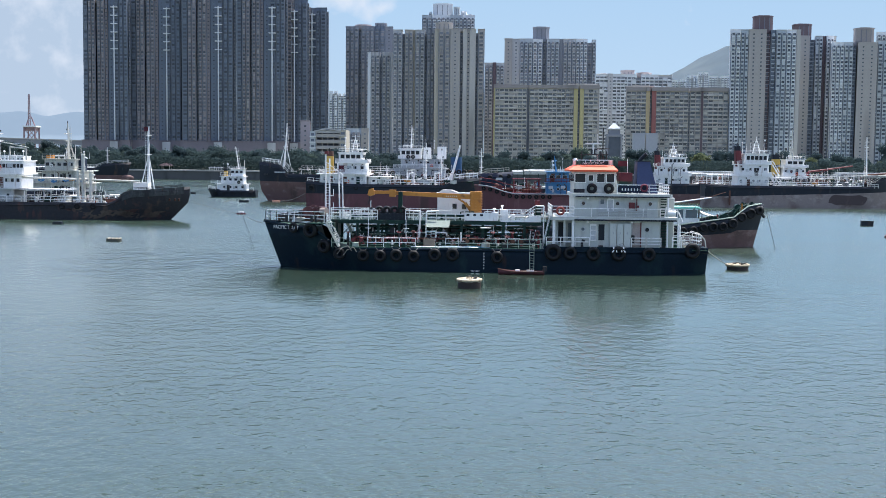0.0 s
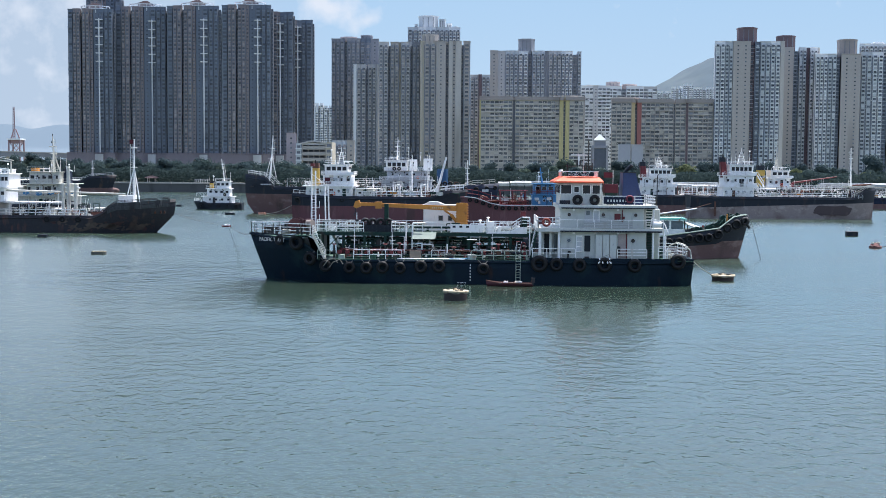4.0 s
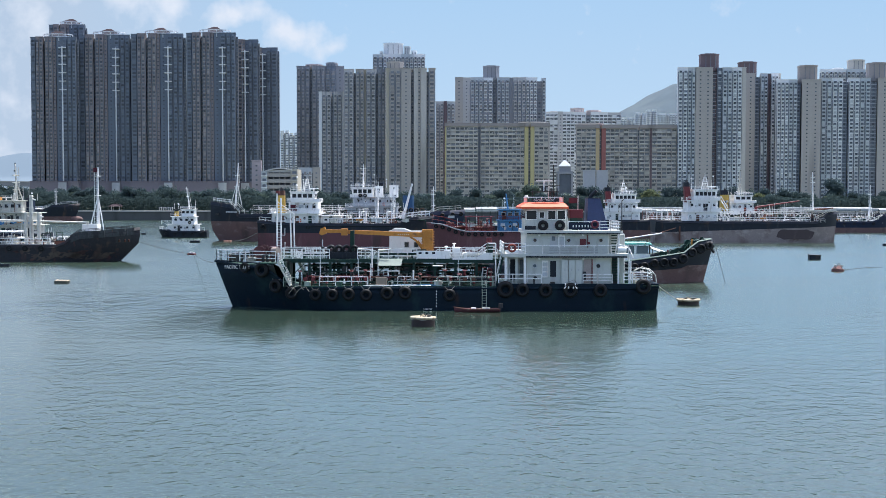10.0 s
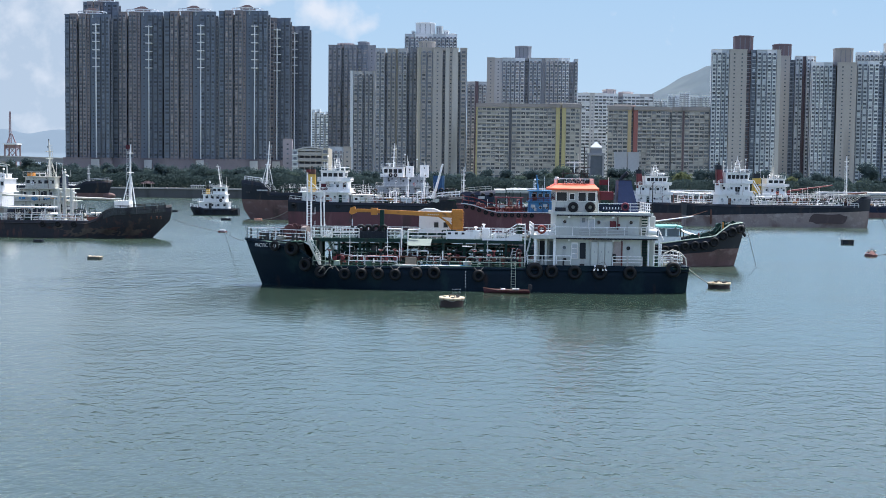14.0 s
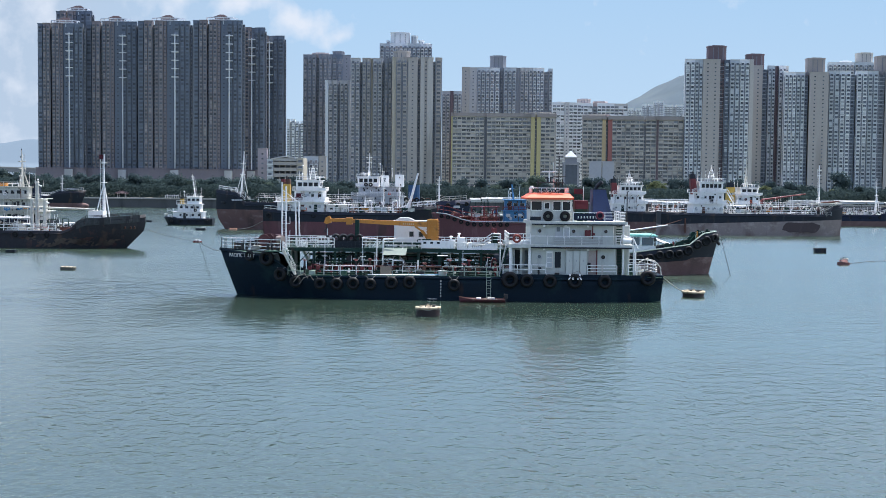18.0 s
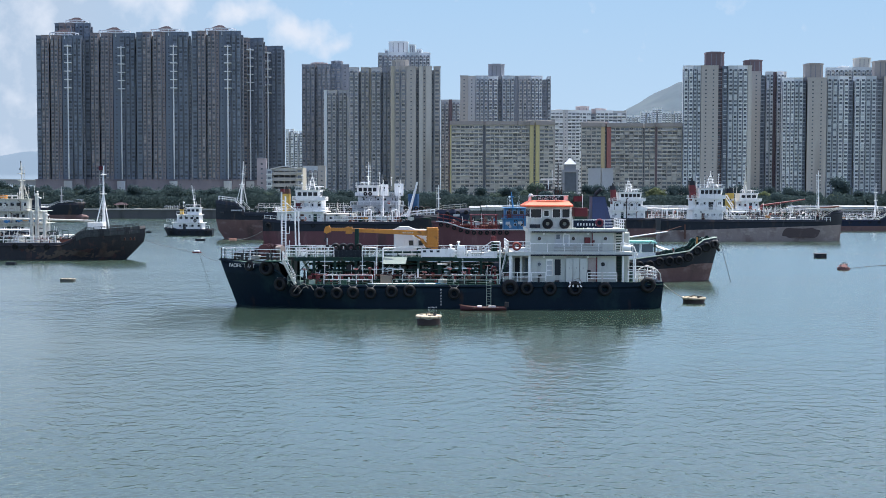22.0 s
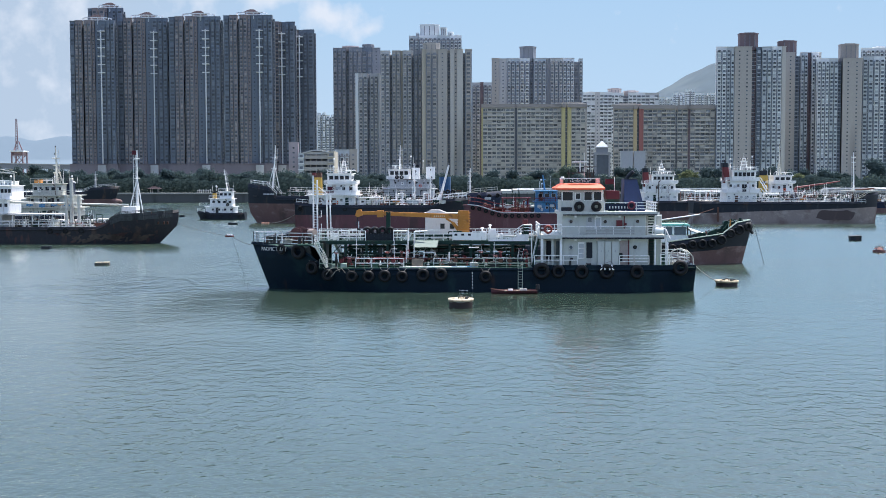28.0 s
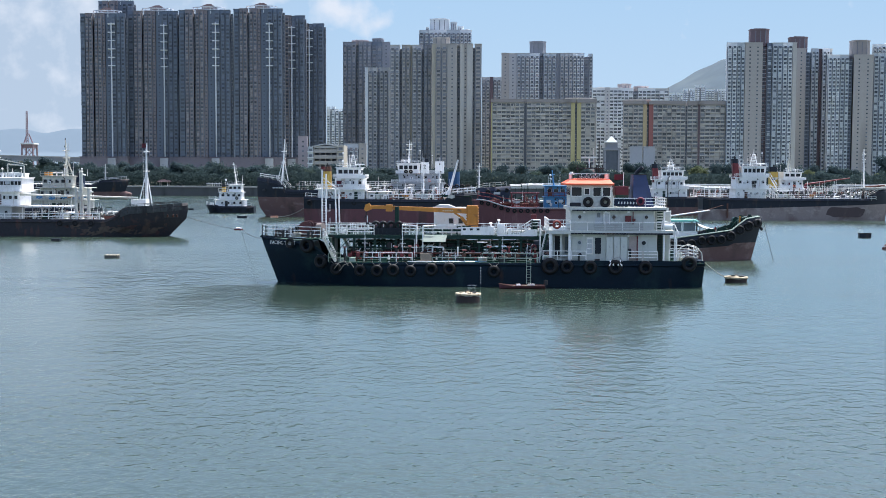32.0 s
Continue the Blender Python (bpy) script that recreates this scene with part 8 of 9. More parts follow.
for i in range(10):
    x = -13 + 17.6 * i / 9 + r.uniform(-0.4, 0.4)
    y = r.choice((-2.6, -2.0, -1.4))
    g = Geo()
    g.cyl((x, y, 2.85), (x, y, 3.9), 0.07, None, 6)
    g.tube([(x, y, 3.9), (x + 0.12, y, 4.1), (x + 0.35, y, 4.1), (x + 0.45, y, 3.85)], 0.08, 6)
    part("tank_vent", g, r.choice((M_WHITE, M_CREAM, M_GREENSTEEL, M_RED)), tanker)
# crossover manifold and loose gear
for i, x in enumerate((-13.48, -12.68, -8.22, -7.37, -1.94, 2.63, 3.48)):
    g = Geo()
    g.cyl((x, -4.0, 3.1), (x, 2.5, 3.1), 0.12, None, 8)
    g.cyl((x, -4.05, 3.1), (x, -3.95, 3.1), 0.22, None, 10)
    part("manifold_pipe", g, M_RED if i < 4 else M_RUST, tanker)
for x0, x1, h, m in ((-6.37, -5.23, 0.95, M_TIMBER), (-13.59, -12.97, 0.5, M_PALEGREEN), (-2.62, -1.93, 0.7, M_IRON),
                     (-0.51, 0.34, 0.6, M_GREYWHITE), (1.59, 2.39, 0.7, M_IRON), (-10.46, -9.78, 0.55, M_DECK)):
    box("deck_box", x0, x1, -3.95, -3.3, 2.32, 2.32 + h, m, chop=0.06)
pole("white_hose", [(-7.62, -4.1, 2.46), (-6.37, -4.2, 2.5), (-4.78, -4.1, 2.47), (-2.79, -4.2, 2.5), (-0.8, -4.1, 2.46)], 0.06, M_WHITE, k=7,
     label="white cargo hose laid on deck")
pole("blue_hose", [(-4.78, -3.9, 2.5), (-2.22, -4.0, 2.52), (0.34, -3.9, 2.5)], 0.05, M_BLUE, k=7)
pole("white_pipe_stand", [(-5.16, -2.9, 2.4), (-5.16, -2.9, 3.87), (-4.07, -2.9, 3.87), (-4.07, -2.9, 2.4)], 0.09, M_WHITE, k=7)
rail(tanker, [(-15.63, NEAR + 0.15, 2.4), (-14.38, NEAR + 0.15, 2.4)], 0.9, 2, 0.03, 1.1, M_PALEGREEN)
rail(tanker, [(-12.01, NEAR + 0.15, 2.42), (-7.14, NEAR + 0.15, 2.42)], 0.95, 2, 0.045, 1.5)
rail(tanker, [(-5.1, NEAR + 0.15, 2.42), (-0.23, NEAR + 0.15, 2.42)], 0.5, 1, 0.035, 1.5, M_PALEGREEN)
rail(tanker, [(-0.11, NEAR + 0.15, 2.42), (5.44, NEAR + 0.15, 2.42)], 0.95, 2, 0.045, 1.2, M_PALEGREEN)
g = Geo()
g.bx(-14.6, 6.0, NEAR + 0.02, NEAR + 0.22, 2.36, 2.46)
part("gutter_bar", g, M_DECK, tanker)

# rails on the platform, goal posts, canvas awning
yn = -2.25
rail(tanker, [(-15.91, yn, ZP + 0.06), (-11.19, yn, ZP + 0.06)], 1.0, 3, 0.045, 0.9)
rail(tanker, [(-8.3, yn, ZP + 0.06), (-6.75, yn, ZP + 0.06)], 1.0, 3, 0.045, 0.9)
rail(tanker, [(-6.11, yn, ZP + 0.06), (-2.25, yn, ZP + 0.06)], 1.0, 3, 0.045, 0.9)
rail(tanker, [(-0.23, yn, ZP + 0.06), (3.92, yn, ZP + 0.06), (4.96, yn, ZP + 0.75), (5.77, yn, ZP + 0.75)], 0.95, 3, 0.045, 0.8)
rail(tanker, [(-16.5, 2.25, ZP + 0.06), (5.98, 2.25, ZP + 0.06)], 1.0, 2, 0.045, 1.2)
pole("goal_post", [(-6.82, -2.6, 2.4), (-6.82, -2.6, 6.03), (-8.29, -2.6, 6.09)], 0.075, M_WHITE, k=7)
pole("goal_post", [(-6.19, -2.6, 2.4), (-6.16, -2.6, 5.97), (-4.84, -2.6, 6.06)], 0.075, M_WHITE, k=7)
pole("goal_post", [(5.74, -3.4, 2.4), (5.74, -3.4, 6.7), (5.02, -3.4, 6.7)], 0.07, M_WHITE, k=7)
g = Geo()
rows = []
for i in range(9):
    q = i / 8
    rows.append([(-6.17 + q * 2.35 + 0.12 * s, -3.5 + 0.9 * s, 4.47 + 0.65 * s - 0.02 * math.sin(q * 9) * (1 - s) - 0.03 * math.sin(q * math.pi)) for s in (0, 0.33, 0.66, 1)])
g.skin(rows)
g.skin([[(x, y + 0.03, z - 0.03) for x, y, z in row] for row in rows][::-1])
part("canvas_awning", g, M_CANVAS, tanker, "pale green canvas awning")
box("white_screen", -2.25, 0.92, yn - 0.06, yn + 0.02, 5.11, 5.91, M_WHITE)
for x in (-2.07, -1.38, -0.69):
    box("screen_opening", x, x + 0.3, yn - 0.09, yn - 0.05, 5.57, 5.77, M_BLACK)
for x0, x1, zt in ((0.52, 1.16, 5.9), (1.39, 2.21, 6.2), (2.55, 2.9, 5.7)):
    box("white_locker", x0, x1, -1.4, -0.6, ZP + 0.06, zt, M_WHITE, chop=0.05)
for x, z in ((0.75, 5.9), (1.57, 6.2)):
    g = Geo()
    g.cyl((x, -1.0, z), (x, -1.0, z + 0.35), 0.09, None, 7)
    g.cyl((x, -1.0, z + 0.35), (x, -1.0, z + 0.45), 0.2, 0.12, 9)
    part("mushroom_vent", g, M_WHITE, tanker)
g = Geo()
g.slab([(0.92, 4.72), (5.5, 4.72), (5.5, 5.7), (4.75, 5.7), (3.95, 5.3), (1.61, 5.15)], yn - 0.1, yn - 0.02)
part("spray_board", g, M_WHITE, tanker)
box("red_lamp_box", 4.86, 5.43, -1.9, -1.4, 6.64, 7.22, M_RED, chop=0.06)
box("control_box", 4.86, 5.55, -1.9, -1.3, 5.6, 6.64, M_GREENSTEEL, chop=0.05)

# tyre stack on the platform
box("tyre_cradle", -11.43, -8.18, -1.9, -0.3, ZP + 0.05, ZP + 0.75, M_BLACK, chop=0.1)
for i in range(4):
    tyre(tanker, -11.03 + 0.78 * i, -1.6, ZP + 1.0, 0.47, 0.15, 0, 0)
for i in range(4):
    tyre(tanker, -11.14 + 0.78 * i, -0.8, ZP + 1.0, 0.47, 0.15, 8, 0)
for i in range(8):
    box("cradle_slat", -11.38 + 0.43 * i, -11.38 + 0.43 * i + 0.2, -1.97, -1.9, ZP + 0.08, ZP + 0.72, M_BLACK)
box("cable_reel_post", -12.0, -11.9, -1.6, -1.5, ZP, 7.0, M_GREYWHITE)
box("reel_fitting", -12.1, -11.75, -1.7, -1.4, 6.0, 6.3, M_IRON, chop=0.08)
# heavy green columns and lower machinery
for x0, x1, zt in ((-9.11, -8.68, 7.96), (-10.5, -10.1, ZP - 0.2)):
    box("jib_rest" if zt > 6 else "column", x0, x1, -1.7, -1.2, 2.8, zt, M_GREENSTEEL, chop=0.06)
for x0, x1, y0, h, m in ((-9.98, -9.29, -2.1, 1.5, M_IRON), (-8.36, -7.2, -1.6, 1.7, M_GREENSTEEL), (-13, -11.55, -1.0, 1.5, M_GREENSTEEL),
                         (-3.71, -2.44, -1.4, 1.3, M_IRON), (-1.1, 0.06, -1.6, 1.6, M_GREENSTEEL), (3.6, 4.29, -1.8, 1.4, M_RUST)):
    box("pump_unit", x0, x1, y0, y0 + 1.0, 2.85, 2.85 + h, m, chop=0.15)

deck_gear(tanker, -14.2, 5.0, 3.4, 2.32, 71, 60, 2.1, (M_GREENSTEEL, M_IRON, M_BLACK, M_GREENSTEEL, M_RED, M_RUST, M_BLACK), True)
deck_gear(tanker, x0p + 0.4, -13, 1.7, ZP + 0.06, 72, 8, 1.0, (M_WHITE, M_GREENSTEEL, M_CREAM), True)
deck_gear(tanker, -8.07, -2.55, 1.7, ZP + 0.06, 73, 9, 0.9, (M_WHITE, M_GREENSTEEL, M_CREAM, M_IRON), True)
deck_gear(tanker, 0.35, 4.88, 1.7, ZP + 0.06, 74, 9, 0.9, (M_WHITE, M_GREENSTEEL, M_CREAM), True)
# thin pipework under the platform
rp = random.Random(83)
for i in range(70):
    x, y, h = -13.6 + 18.4 * (i + rp.random()) / 70, rp.uniform(-3.2, 1.6), rp.uniform(0.9, 2.3)
    m = rp.choice((M_GREENSTEEL, M_GREENSTEEL, M_IRON, M_BLACK, M_IRON, M_WHITE, M_RUST))
    if i % 7 == 3:
        pole("branch_pipe", [(x, y, 2.35), (x, y, 2.35 + h * 0.6), (x + rp.uniform(0.4, 1.2), y, 2.35 + h * 0.6), (x + 1.2, y, 2.35)], 0.07, m)
    else:
        pole("riser_pipe", [(x, y, 2.35), (x, y, 2.35 + h)], rp.uniform(0.04, 0.09), m)
        if i % 3 == 0:
            g = Geo()
            g.torus((x, y - 0.05, 2.35 + h), (0, rp.choice((0, 1)), 1), 0.17, 0.03, 10, 4)
            part("valve_wheel", g, rp.choice((M_RED, M_IRON, M_WHITE)), tanker)
for i in range(9):
    x, y, z = rp.uniform(-13, 1), rp.uniform(-3.0, 1.0), rp.uniform(3.0, 4.2)
    pole("cross_pipe", [(x, y, z), (x + rp.uniform(1.5, 4.0), y, z)], rp.uniform(0.05, 0.1), rp.choice((M_GREENSTEEL, M_RED, M_IRON, M_RUST)))
for i in range(16):
    x, y, z = rp.uniform(-13.4, 3.2), rp.uniform(-2.9, -0.5), rp.uniform(2.9, 4.6)
    pole("pale_pipe", [(x, y, z), (x + rp.uniform(0.8, 2.4), y, z)], rp.uniform(0.035, 0.06), rp.choice((M_WHITE, M_CREAM, M_WHITE, M_PALEGREEN)))
for i in range(18):
    x = -13.6 + 18.6 * (i + rp.random()) / 18
    g = Geo()
    g.cyl((x, -3.6, 2.4), (x, -3.6, 2.75 + 0.4 * rp.random()), 0.09, 0.07, 7)
    g.cyl((x - 0.14, -3.6, 2.7), (x + 0.14, -3.6, 2.7), 0.06, None, 6)
    part("drain_cock", g, rp.choice((M_WHITE, M_RED, M_CREAM, M_RUST)), tanker)
# orange knuckle crane
cx = -1.17
crane_y = -0.9
g = Geo()
g.bx(cx - 0.65, cx + 0.65, crane_y - 0.6, crane_y + 0.6, ZP, ZP + 1.0, chop=0.15)
part("crane_pedestal", g, M_ORANGE, tanker)
g = Geo()
g.bx(cx - 0.55, cx + 0.6, crane_y - 0.5, crane_y + 0.5, ZP + 1.05, 8.06, chop=0.12)
part("crane_column", g, M_ORANGE, tanker)
for q in range(7):
    g = Geo()
    g.bx(cx - 0.62, cx + 0.7, crane_y - 0.56, crane_y + 0.56, ZP + 1.15 + 0.27 * q, ZP + 1.25 + 0.27 * q, chop=0.1)
    part("column_rib", g, M_ORANGE, tanker)
g = Geo()
jx0, jx1 = -9.97, cx + 0.2
g.slab([(jx0, 7.63), (jx1, 7.19), (jx1 + 0.3, 7.54), (jx1, 7.71), (jx0, 8)], crane_y - 0.28, crane_y + 0.28)
g.bx(jx0 - 0.1, jx0 + 0.55, crane_y - 0.36, crane_y + 0.36, 7.42, 8.12)
jib = part("crane_jib", g, M_ORANGE, tanker, "long orange crane jib")
for i in range(6):
    box("jib_mark", -4.2 + 0.2 * i, -4.2 + 0.2 * i + 0.1, crane_y - 0.3, crane_y - 0.27, 7.48, 7.58, M_CREAM, jib)
box("jib_extension", -11.61, jx0, crane_y - 0.17, crane_y + 0.17, 7.68, 8.02, M_ORANGE)
g = Geo()
g.slab([(-11.61, 7.94), (-11.78, 8.29), (-12.19, 8.12), (-12.36, 7.59), (-12.07, 7.42), (-11.61, 7.59)],
       crane_y - 0.24, crane_y + 0.24)
part("jib_head", g, M_ORANGE, tanker)
g = Geo()
g.cyl((-12.13, crane_y, 7.48), (-12.13, crane_y, 6.89), 0.05, None, 6)
g.torus((-12.13, crane_y, 6.78), (0, 1, 0), 0.16, 0.05, 10, 5)
part("crane_hook", g, M_IRON, tanker)
g = Geo()
g.cyl((cx - 0.5, crane_y - 0.1, ZP + 1.1), (-2.27, crane_y - 0.1, 6.84), 0.17, None, 9)
g.cyl((-2.27, crane_y - 0.1, 6.84), (-2.97, crane_y - 0.1, 7.3), 0.1, None, 9)
part("lift_cylinder", g, M_ORANGE, tanker)
wh = box("white_pump_house", -5.21, -1.68, 1.2, 3.4, ZP - 2.2, 7.67, M_WHITE, chop=0.12)
for x in (-3.39, -2.38):
    window(wh, x, 1.18, 6.39, 0.42, 0.5, -1)
g = Geo()
g.bx(-5.33, -1.56, 1.0, 3.6, 7.67, 7.79)
part("pump_house_roof", g, M_GREYWHITE, tanker)
g = Geo()
g.slab([(-5.21, 7.79), (-2.94, 7.79), (-3.71, 8.09), (-4.67, 8.09)], 1.2, 3.2)
part("pump_house_hatch", g, M_GREYWHITE, tanker)

# ---- deckhouse ----
HX0, HX1, HY = 8.76, 17.42, -3.9
Z1, Z2, Z3 = 5.35, 7.69, 8.03
house = tanker
low = box("lower_house", HX0, HX1, HY, 3.9, 2.5, Z1, M_HOUSE, chop=0.1)
fore = box("fore_house", 7.0, HX0, -2.4, 2.4, 2.5, Z1, M_HOUSE)
mid = box("upper_house", HX0, HX1 - 0.2, HY + 0.25, 3.65, Z1 + 0.35, Z2, M_HOUSE, chop=0.1)
g = Geo()
g.bx(6.4, 19.14, NEAR + 0.05, -NEAR - 0.05, Z1, Z1 + 0.36, chop=0.2)
part("boat_deck", g, M_HOUSE, tanker)
# black strip added as the shade under the boat deck overhang
box("boat_deck_shade_strip", HX0, HX1 + 1.5, NEAR - 0.03, NEAR + 0.1, Z1 - 0.02, Z1 + 0.13, M_BLACK)
g = Geo()
g.bx(8.53, 18.54, HY - 0.25, 4.1, Z2, Z3, chop=0.2)
part("bridge_deck", g, M_HOUSE, tanker)
# likewise a black strip as shade under the bridge deck
box("bridge_deck_shade_strip", 8.86, 18.22, HY - 0.3, HY - 0.24, Z2 - 0.02, Z2 + 0.1, M_BLACK)
# boat deck front and the passage below it
for x in (6.74, 8.66):
    box("deck_pillar", x - 0.12, x + 0.12, NEAR + 0.2, NEAR + 0.42, 2.5, Z1, M_WHITE)
for x, wdt in ((7.41, 0.62), (8.32, 0.6)):
    box("passage_post", x - wdt, x - wdt + 0.22, HY, HY + 0.2, 2.5, Z1, M_HOUSE)
box("dark_doorway", 7.28, 7.95, -2.46, -2.39, 2.95, 5.05, M_BLACK)
box("doorway_frame", 7.2, 7.27, -2.5, -2.39, 2.9, 5.12, M_WHITE)
# pale panel stands for daylight seen through the open passage
box("daylight_panel", 8.28, 8.62, -2.46, -2.39, 3.3, 5.0, M_GLASSPALE)
stairs(6.5, Z1 + 0.2, 5.81, 2.45, NEAR + 0.7, 0.8, M_GREENSTEEL, 10)
rail(tanker, [(6.57, NEAR + 0.15, Z1 + 0.36), (8.72, NEAR + 0.15, Z1 + 0.36)], 1.05, 3, 0.045, 0.8)
rail(tanker, [(6.57, NEAR + 0.15, Z1 + 0.36), (6.57, 4.3, Z1 + 0.36)], 1.05, 3, 0.045, 1.2)
rail(tanker, [(8.72, NEAR + 0.12, Z1 + 0.36), (19.03, NEAR + 0.12, Z1 + 0.36)], 0.85, 1, 0.04, 1.7)
g = Geo()
g.bx(11.1, 15.97, NEAR + 0.1, NEAR + 0.14, Z1 + 0.4, Z1 + 1.0)
part("rail_screen", g, paint("dull_grey_screen", (0.36, 0.37, 0.35), 0.6, vary=0.15), tanker)
for i in range(4):
    box("screen_slat", 11.1, 15.97, NEAR + 0.06, NEAR + 0.1, Z1 + 0.42 + 0.16 * i, Z1 + 0.47 + 0.16 * i, M_GREYWHITE)
g = Geo()
g.torus((7.35, NEAR + 0.05, 6.29), (0, 1, 0), 0.34, 0.11, 20, 8)
part("lifebuoy", g, paint("faded_orange_red", (0.24, 0.045, 0.03), 0.6), tanker, "orange-red lifebuoy on the rail")
rail(tanker, [(6, NEAR + 0.15, 2.75), (10.31, NEAR + 0.15, 2.75)], 0.9, 2, 0.045, 1.3)
rail(tanker, [(14.5, NEAR + 0.15, 2.75), (17.44, NEAR + 0.15, 2.75)], 0.9, 3, 0.045, 1.3)
# lower house openings
for x, dark in ((9.67, False), (16.09, True)):
    window(low, x, HY - 0.02, 4.47, 0.42 if dark else 0.34, 0.4, -1, M_GLASS if dark else M_GLASSPALE, round_=True)
box("dark_opening", 11.23, 11.83, HY - 0.03, HY + 0.1, 3.36, 4.96, M_BLACK, low)
d = box("white_door", 10.38, 11.03, HY - 0.1, HY - 0.03, 3.3, 5.01, M_WHITE, low)
for i in range(3):
    box("door_panel", 10.46, 10.95, HY - 0.13, HY - 0.1, 3.42 + 0.5 * i, 3.42 + 0.5 * i + 0.4, M_GREYWHITE, d)
pole("vent_pipe", [(9.59, HY - 0.3, 2.6), (9.59, HY - 0.3, 3.25), (9.7, HY - 0.3, 3.4), (9.84, HY - 0.3, 3.25)], 0.1, M_IRON, k=7)
for x0, x1 in ((12.33, 13.01), (13.05, 13.69), (13.73, 14.43)):
    c = box("wall_locker", x0, x1, HY - 0.4, HY, 2.6, 5.08, M_HOUSE, low, 0.04)
    box("locker_handle", (x0 + x1) / 2 - 0.03, (x0 + x1) / 2 + 0.03, HY - 0.44, HY - 0.4, 4.0, 4.2, M_GALV, c)
box("pink_panel", 14.61, 15.52, HY - 0.03, HY + 0.1, 2.7, 5.13, paint("dull_pink_panel", (0.4, 0.33, 0.3), 0.6), low)
pole("red_pipe", [(15.45, HY - 0.12, 2.7), (15.45, HY - 0.12, 5.19)], 0.06, M_RED, k=6)
box("dark_fitting", 14.53, 14.82, HY - 0.3, HY, 3.0, 3.9, M_IRON)
box("step_vent", 11.24, 11.7, HY - 0.25, HY, 2.62, 2.85, M_IRON)
# upper house openings
yu = HY + 0.23
for x in (9.69, 13.11, 16.36):
    window(mid, x, yu, 7.05, 0.36, 0.4, -1, M_GLASS, round_=True)
box("brown_recess", 11.23, 11.97, yu - 0.02, yu + 0.1, Z1 + 0.4, 7.57, M_GREYWHITE, mid)
window(mid, 11.57, yu - 0.03, 7.23, 0.36, 0.45, -1, M_GLASSPALE)
d = box("white_door", 12.06, 12.74, yu - 0.06, yu, Z1 + 0.4, 7.54, M_WHITE, mid)
box("door_panel", 12.17, 12.63, yu - 0.09, yu - 0.06, Z1 + 0.9, 7.4, M_GREYWHITE, d)
box("red_hose_box", 14.23, 14.83, yu - 0.2, yu, 6.55, 7.18, M_RED, mid, 0.04)
pole("red_pipe", [(15.02, yu - 0.1, Z1 + 0.5), (15.02, yu - 0.1, Z2 - 0.1)], 0.05, M_RED, mid, 6)
box("red_valve", 14.97, 15.25, yu - 0.2, yu, 6.66, 6.89, M_RED, mid)
for x in (10.11, 12.26, 14.53):
    box("deck_lamp", x - 0.1, x + 0.1, HY - 0.45, HY - 0.3, Z1 - 0.22, Z1 - 0.04, M_WHITE)
    box("deck_lamp", x - 0.1, x + 0.1, HY - 0.2, HY - 0.05, Z2 - 0.22, Z2 - 0.04, M_WHITE)
# after end: pillars, louvres, raft canister, stair, rails
for i in range(9):
    box("louvre_slat", 17.53, 18.04, HY + 0.2, HY + 0.35, 2.9 + i * 0.27, 3.02 + i * 0.27, M_GREENSTEEL)
box("louvre_backing", 17.53, 18.04, HY + 0.5, HY + 0.55, 2.6, Z1, M_IRON)
for i in range(7):
    box("louvre_slat", 17.47, 18.04, HY + 0.5, HY + 0.65, Z1 + 0.5 + i * 0.27, Z1 + 0.62 + i * 0.27, M_GREENSTEEL)
box("engine_casing", HX1 - 0.1, 19.04, -2.2, 2.2, 2.5, Z2 - 0.1, M_HOUSE, chop=0.1)
for x, zt in ((18.07, Z2), (19.14, Z1), (19.31, 5.0)):
    pole("deck_pillar", [(x, NEAR + 0.3, 2.5), (x, NEAR + 0.3, zt)], 0.08, M_WHITE, k=7)
g = Geo()
g.cyl((18.01, NEAR + 0.4, 6.18), (18.86, NEAR + 0.4, 6.12), 0.32, 0.32, 14)
part("life_raft_canister", g, M_WHITE, tanker, "white life raft canister")
pole("raft_davit", [(17.78, NEAR + 0.3, 5.72), (17.9, NEAR + 0.3, 6.74), (19.14, NEAR + 0.3, 6.29), (19.54, NEAR + 0.3, 5.32)], 0.06, M_WHITE)
g = Geo()
stern_pts = [(18.58, NEAR + 0.15, 2.75), (21.29, NEAR + 0.2, 2.75), (21.6, NEAR + 0.8, 2.75), (21.9, -2, 2.75), (21.9, 2, 2.75), (21.6, -NEAR - 0.8, 2.75), (18.58, -NEAR - 0.15, 2.75)]
rail(tanker, stern_pts, 1.05, 3, 0.04, 1.0, M_WHITE)
pole("stern_hoop", [(19.48, NEAR + 0.5, 2.6), (19.71, NEAR + 0.5, 4.02), (20.5, NEAR + 0.5, 4.36), (21.29, NEAR + 0.5, 4.13), (21.9, NEAR + 0.7, 3.51),
                    (22.0, NEAR + 0.7, 2.7)], 0.06, M_CREAM)
for x, y in ((19.96, -3.6), (20.81, -3.6), (20.6, -2.2), (20.6, 2.2)):
    g = Geo()
    for dx in (-0.2, 0.2):
        g.cyl((x + dx, y, 2.5), (x + dx, y, 3.15), 0.14, None, 9)
    part("bollard", g, M_CREAM, tanker)
for i in range(3):
    g = Geo()
    g.torus((20.44 + 0.1 * i, -2.8 + 0.5 * i, 2.62 + 0.1 * i), (0.2, 0.1, 1), 0.5, 0.09, 16, 6)
    part("rope_coil", g, M_ROPE, tanker)
box("stern_winch", 18.2, 19.6, -1.2, 1.0, 2.5, 3.5, M_GREENSTEEL, chop=0.2)
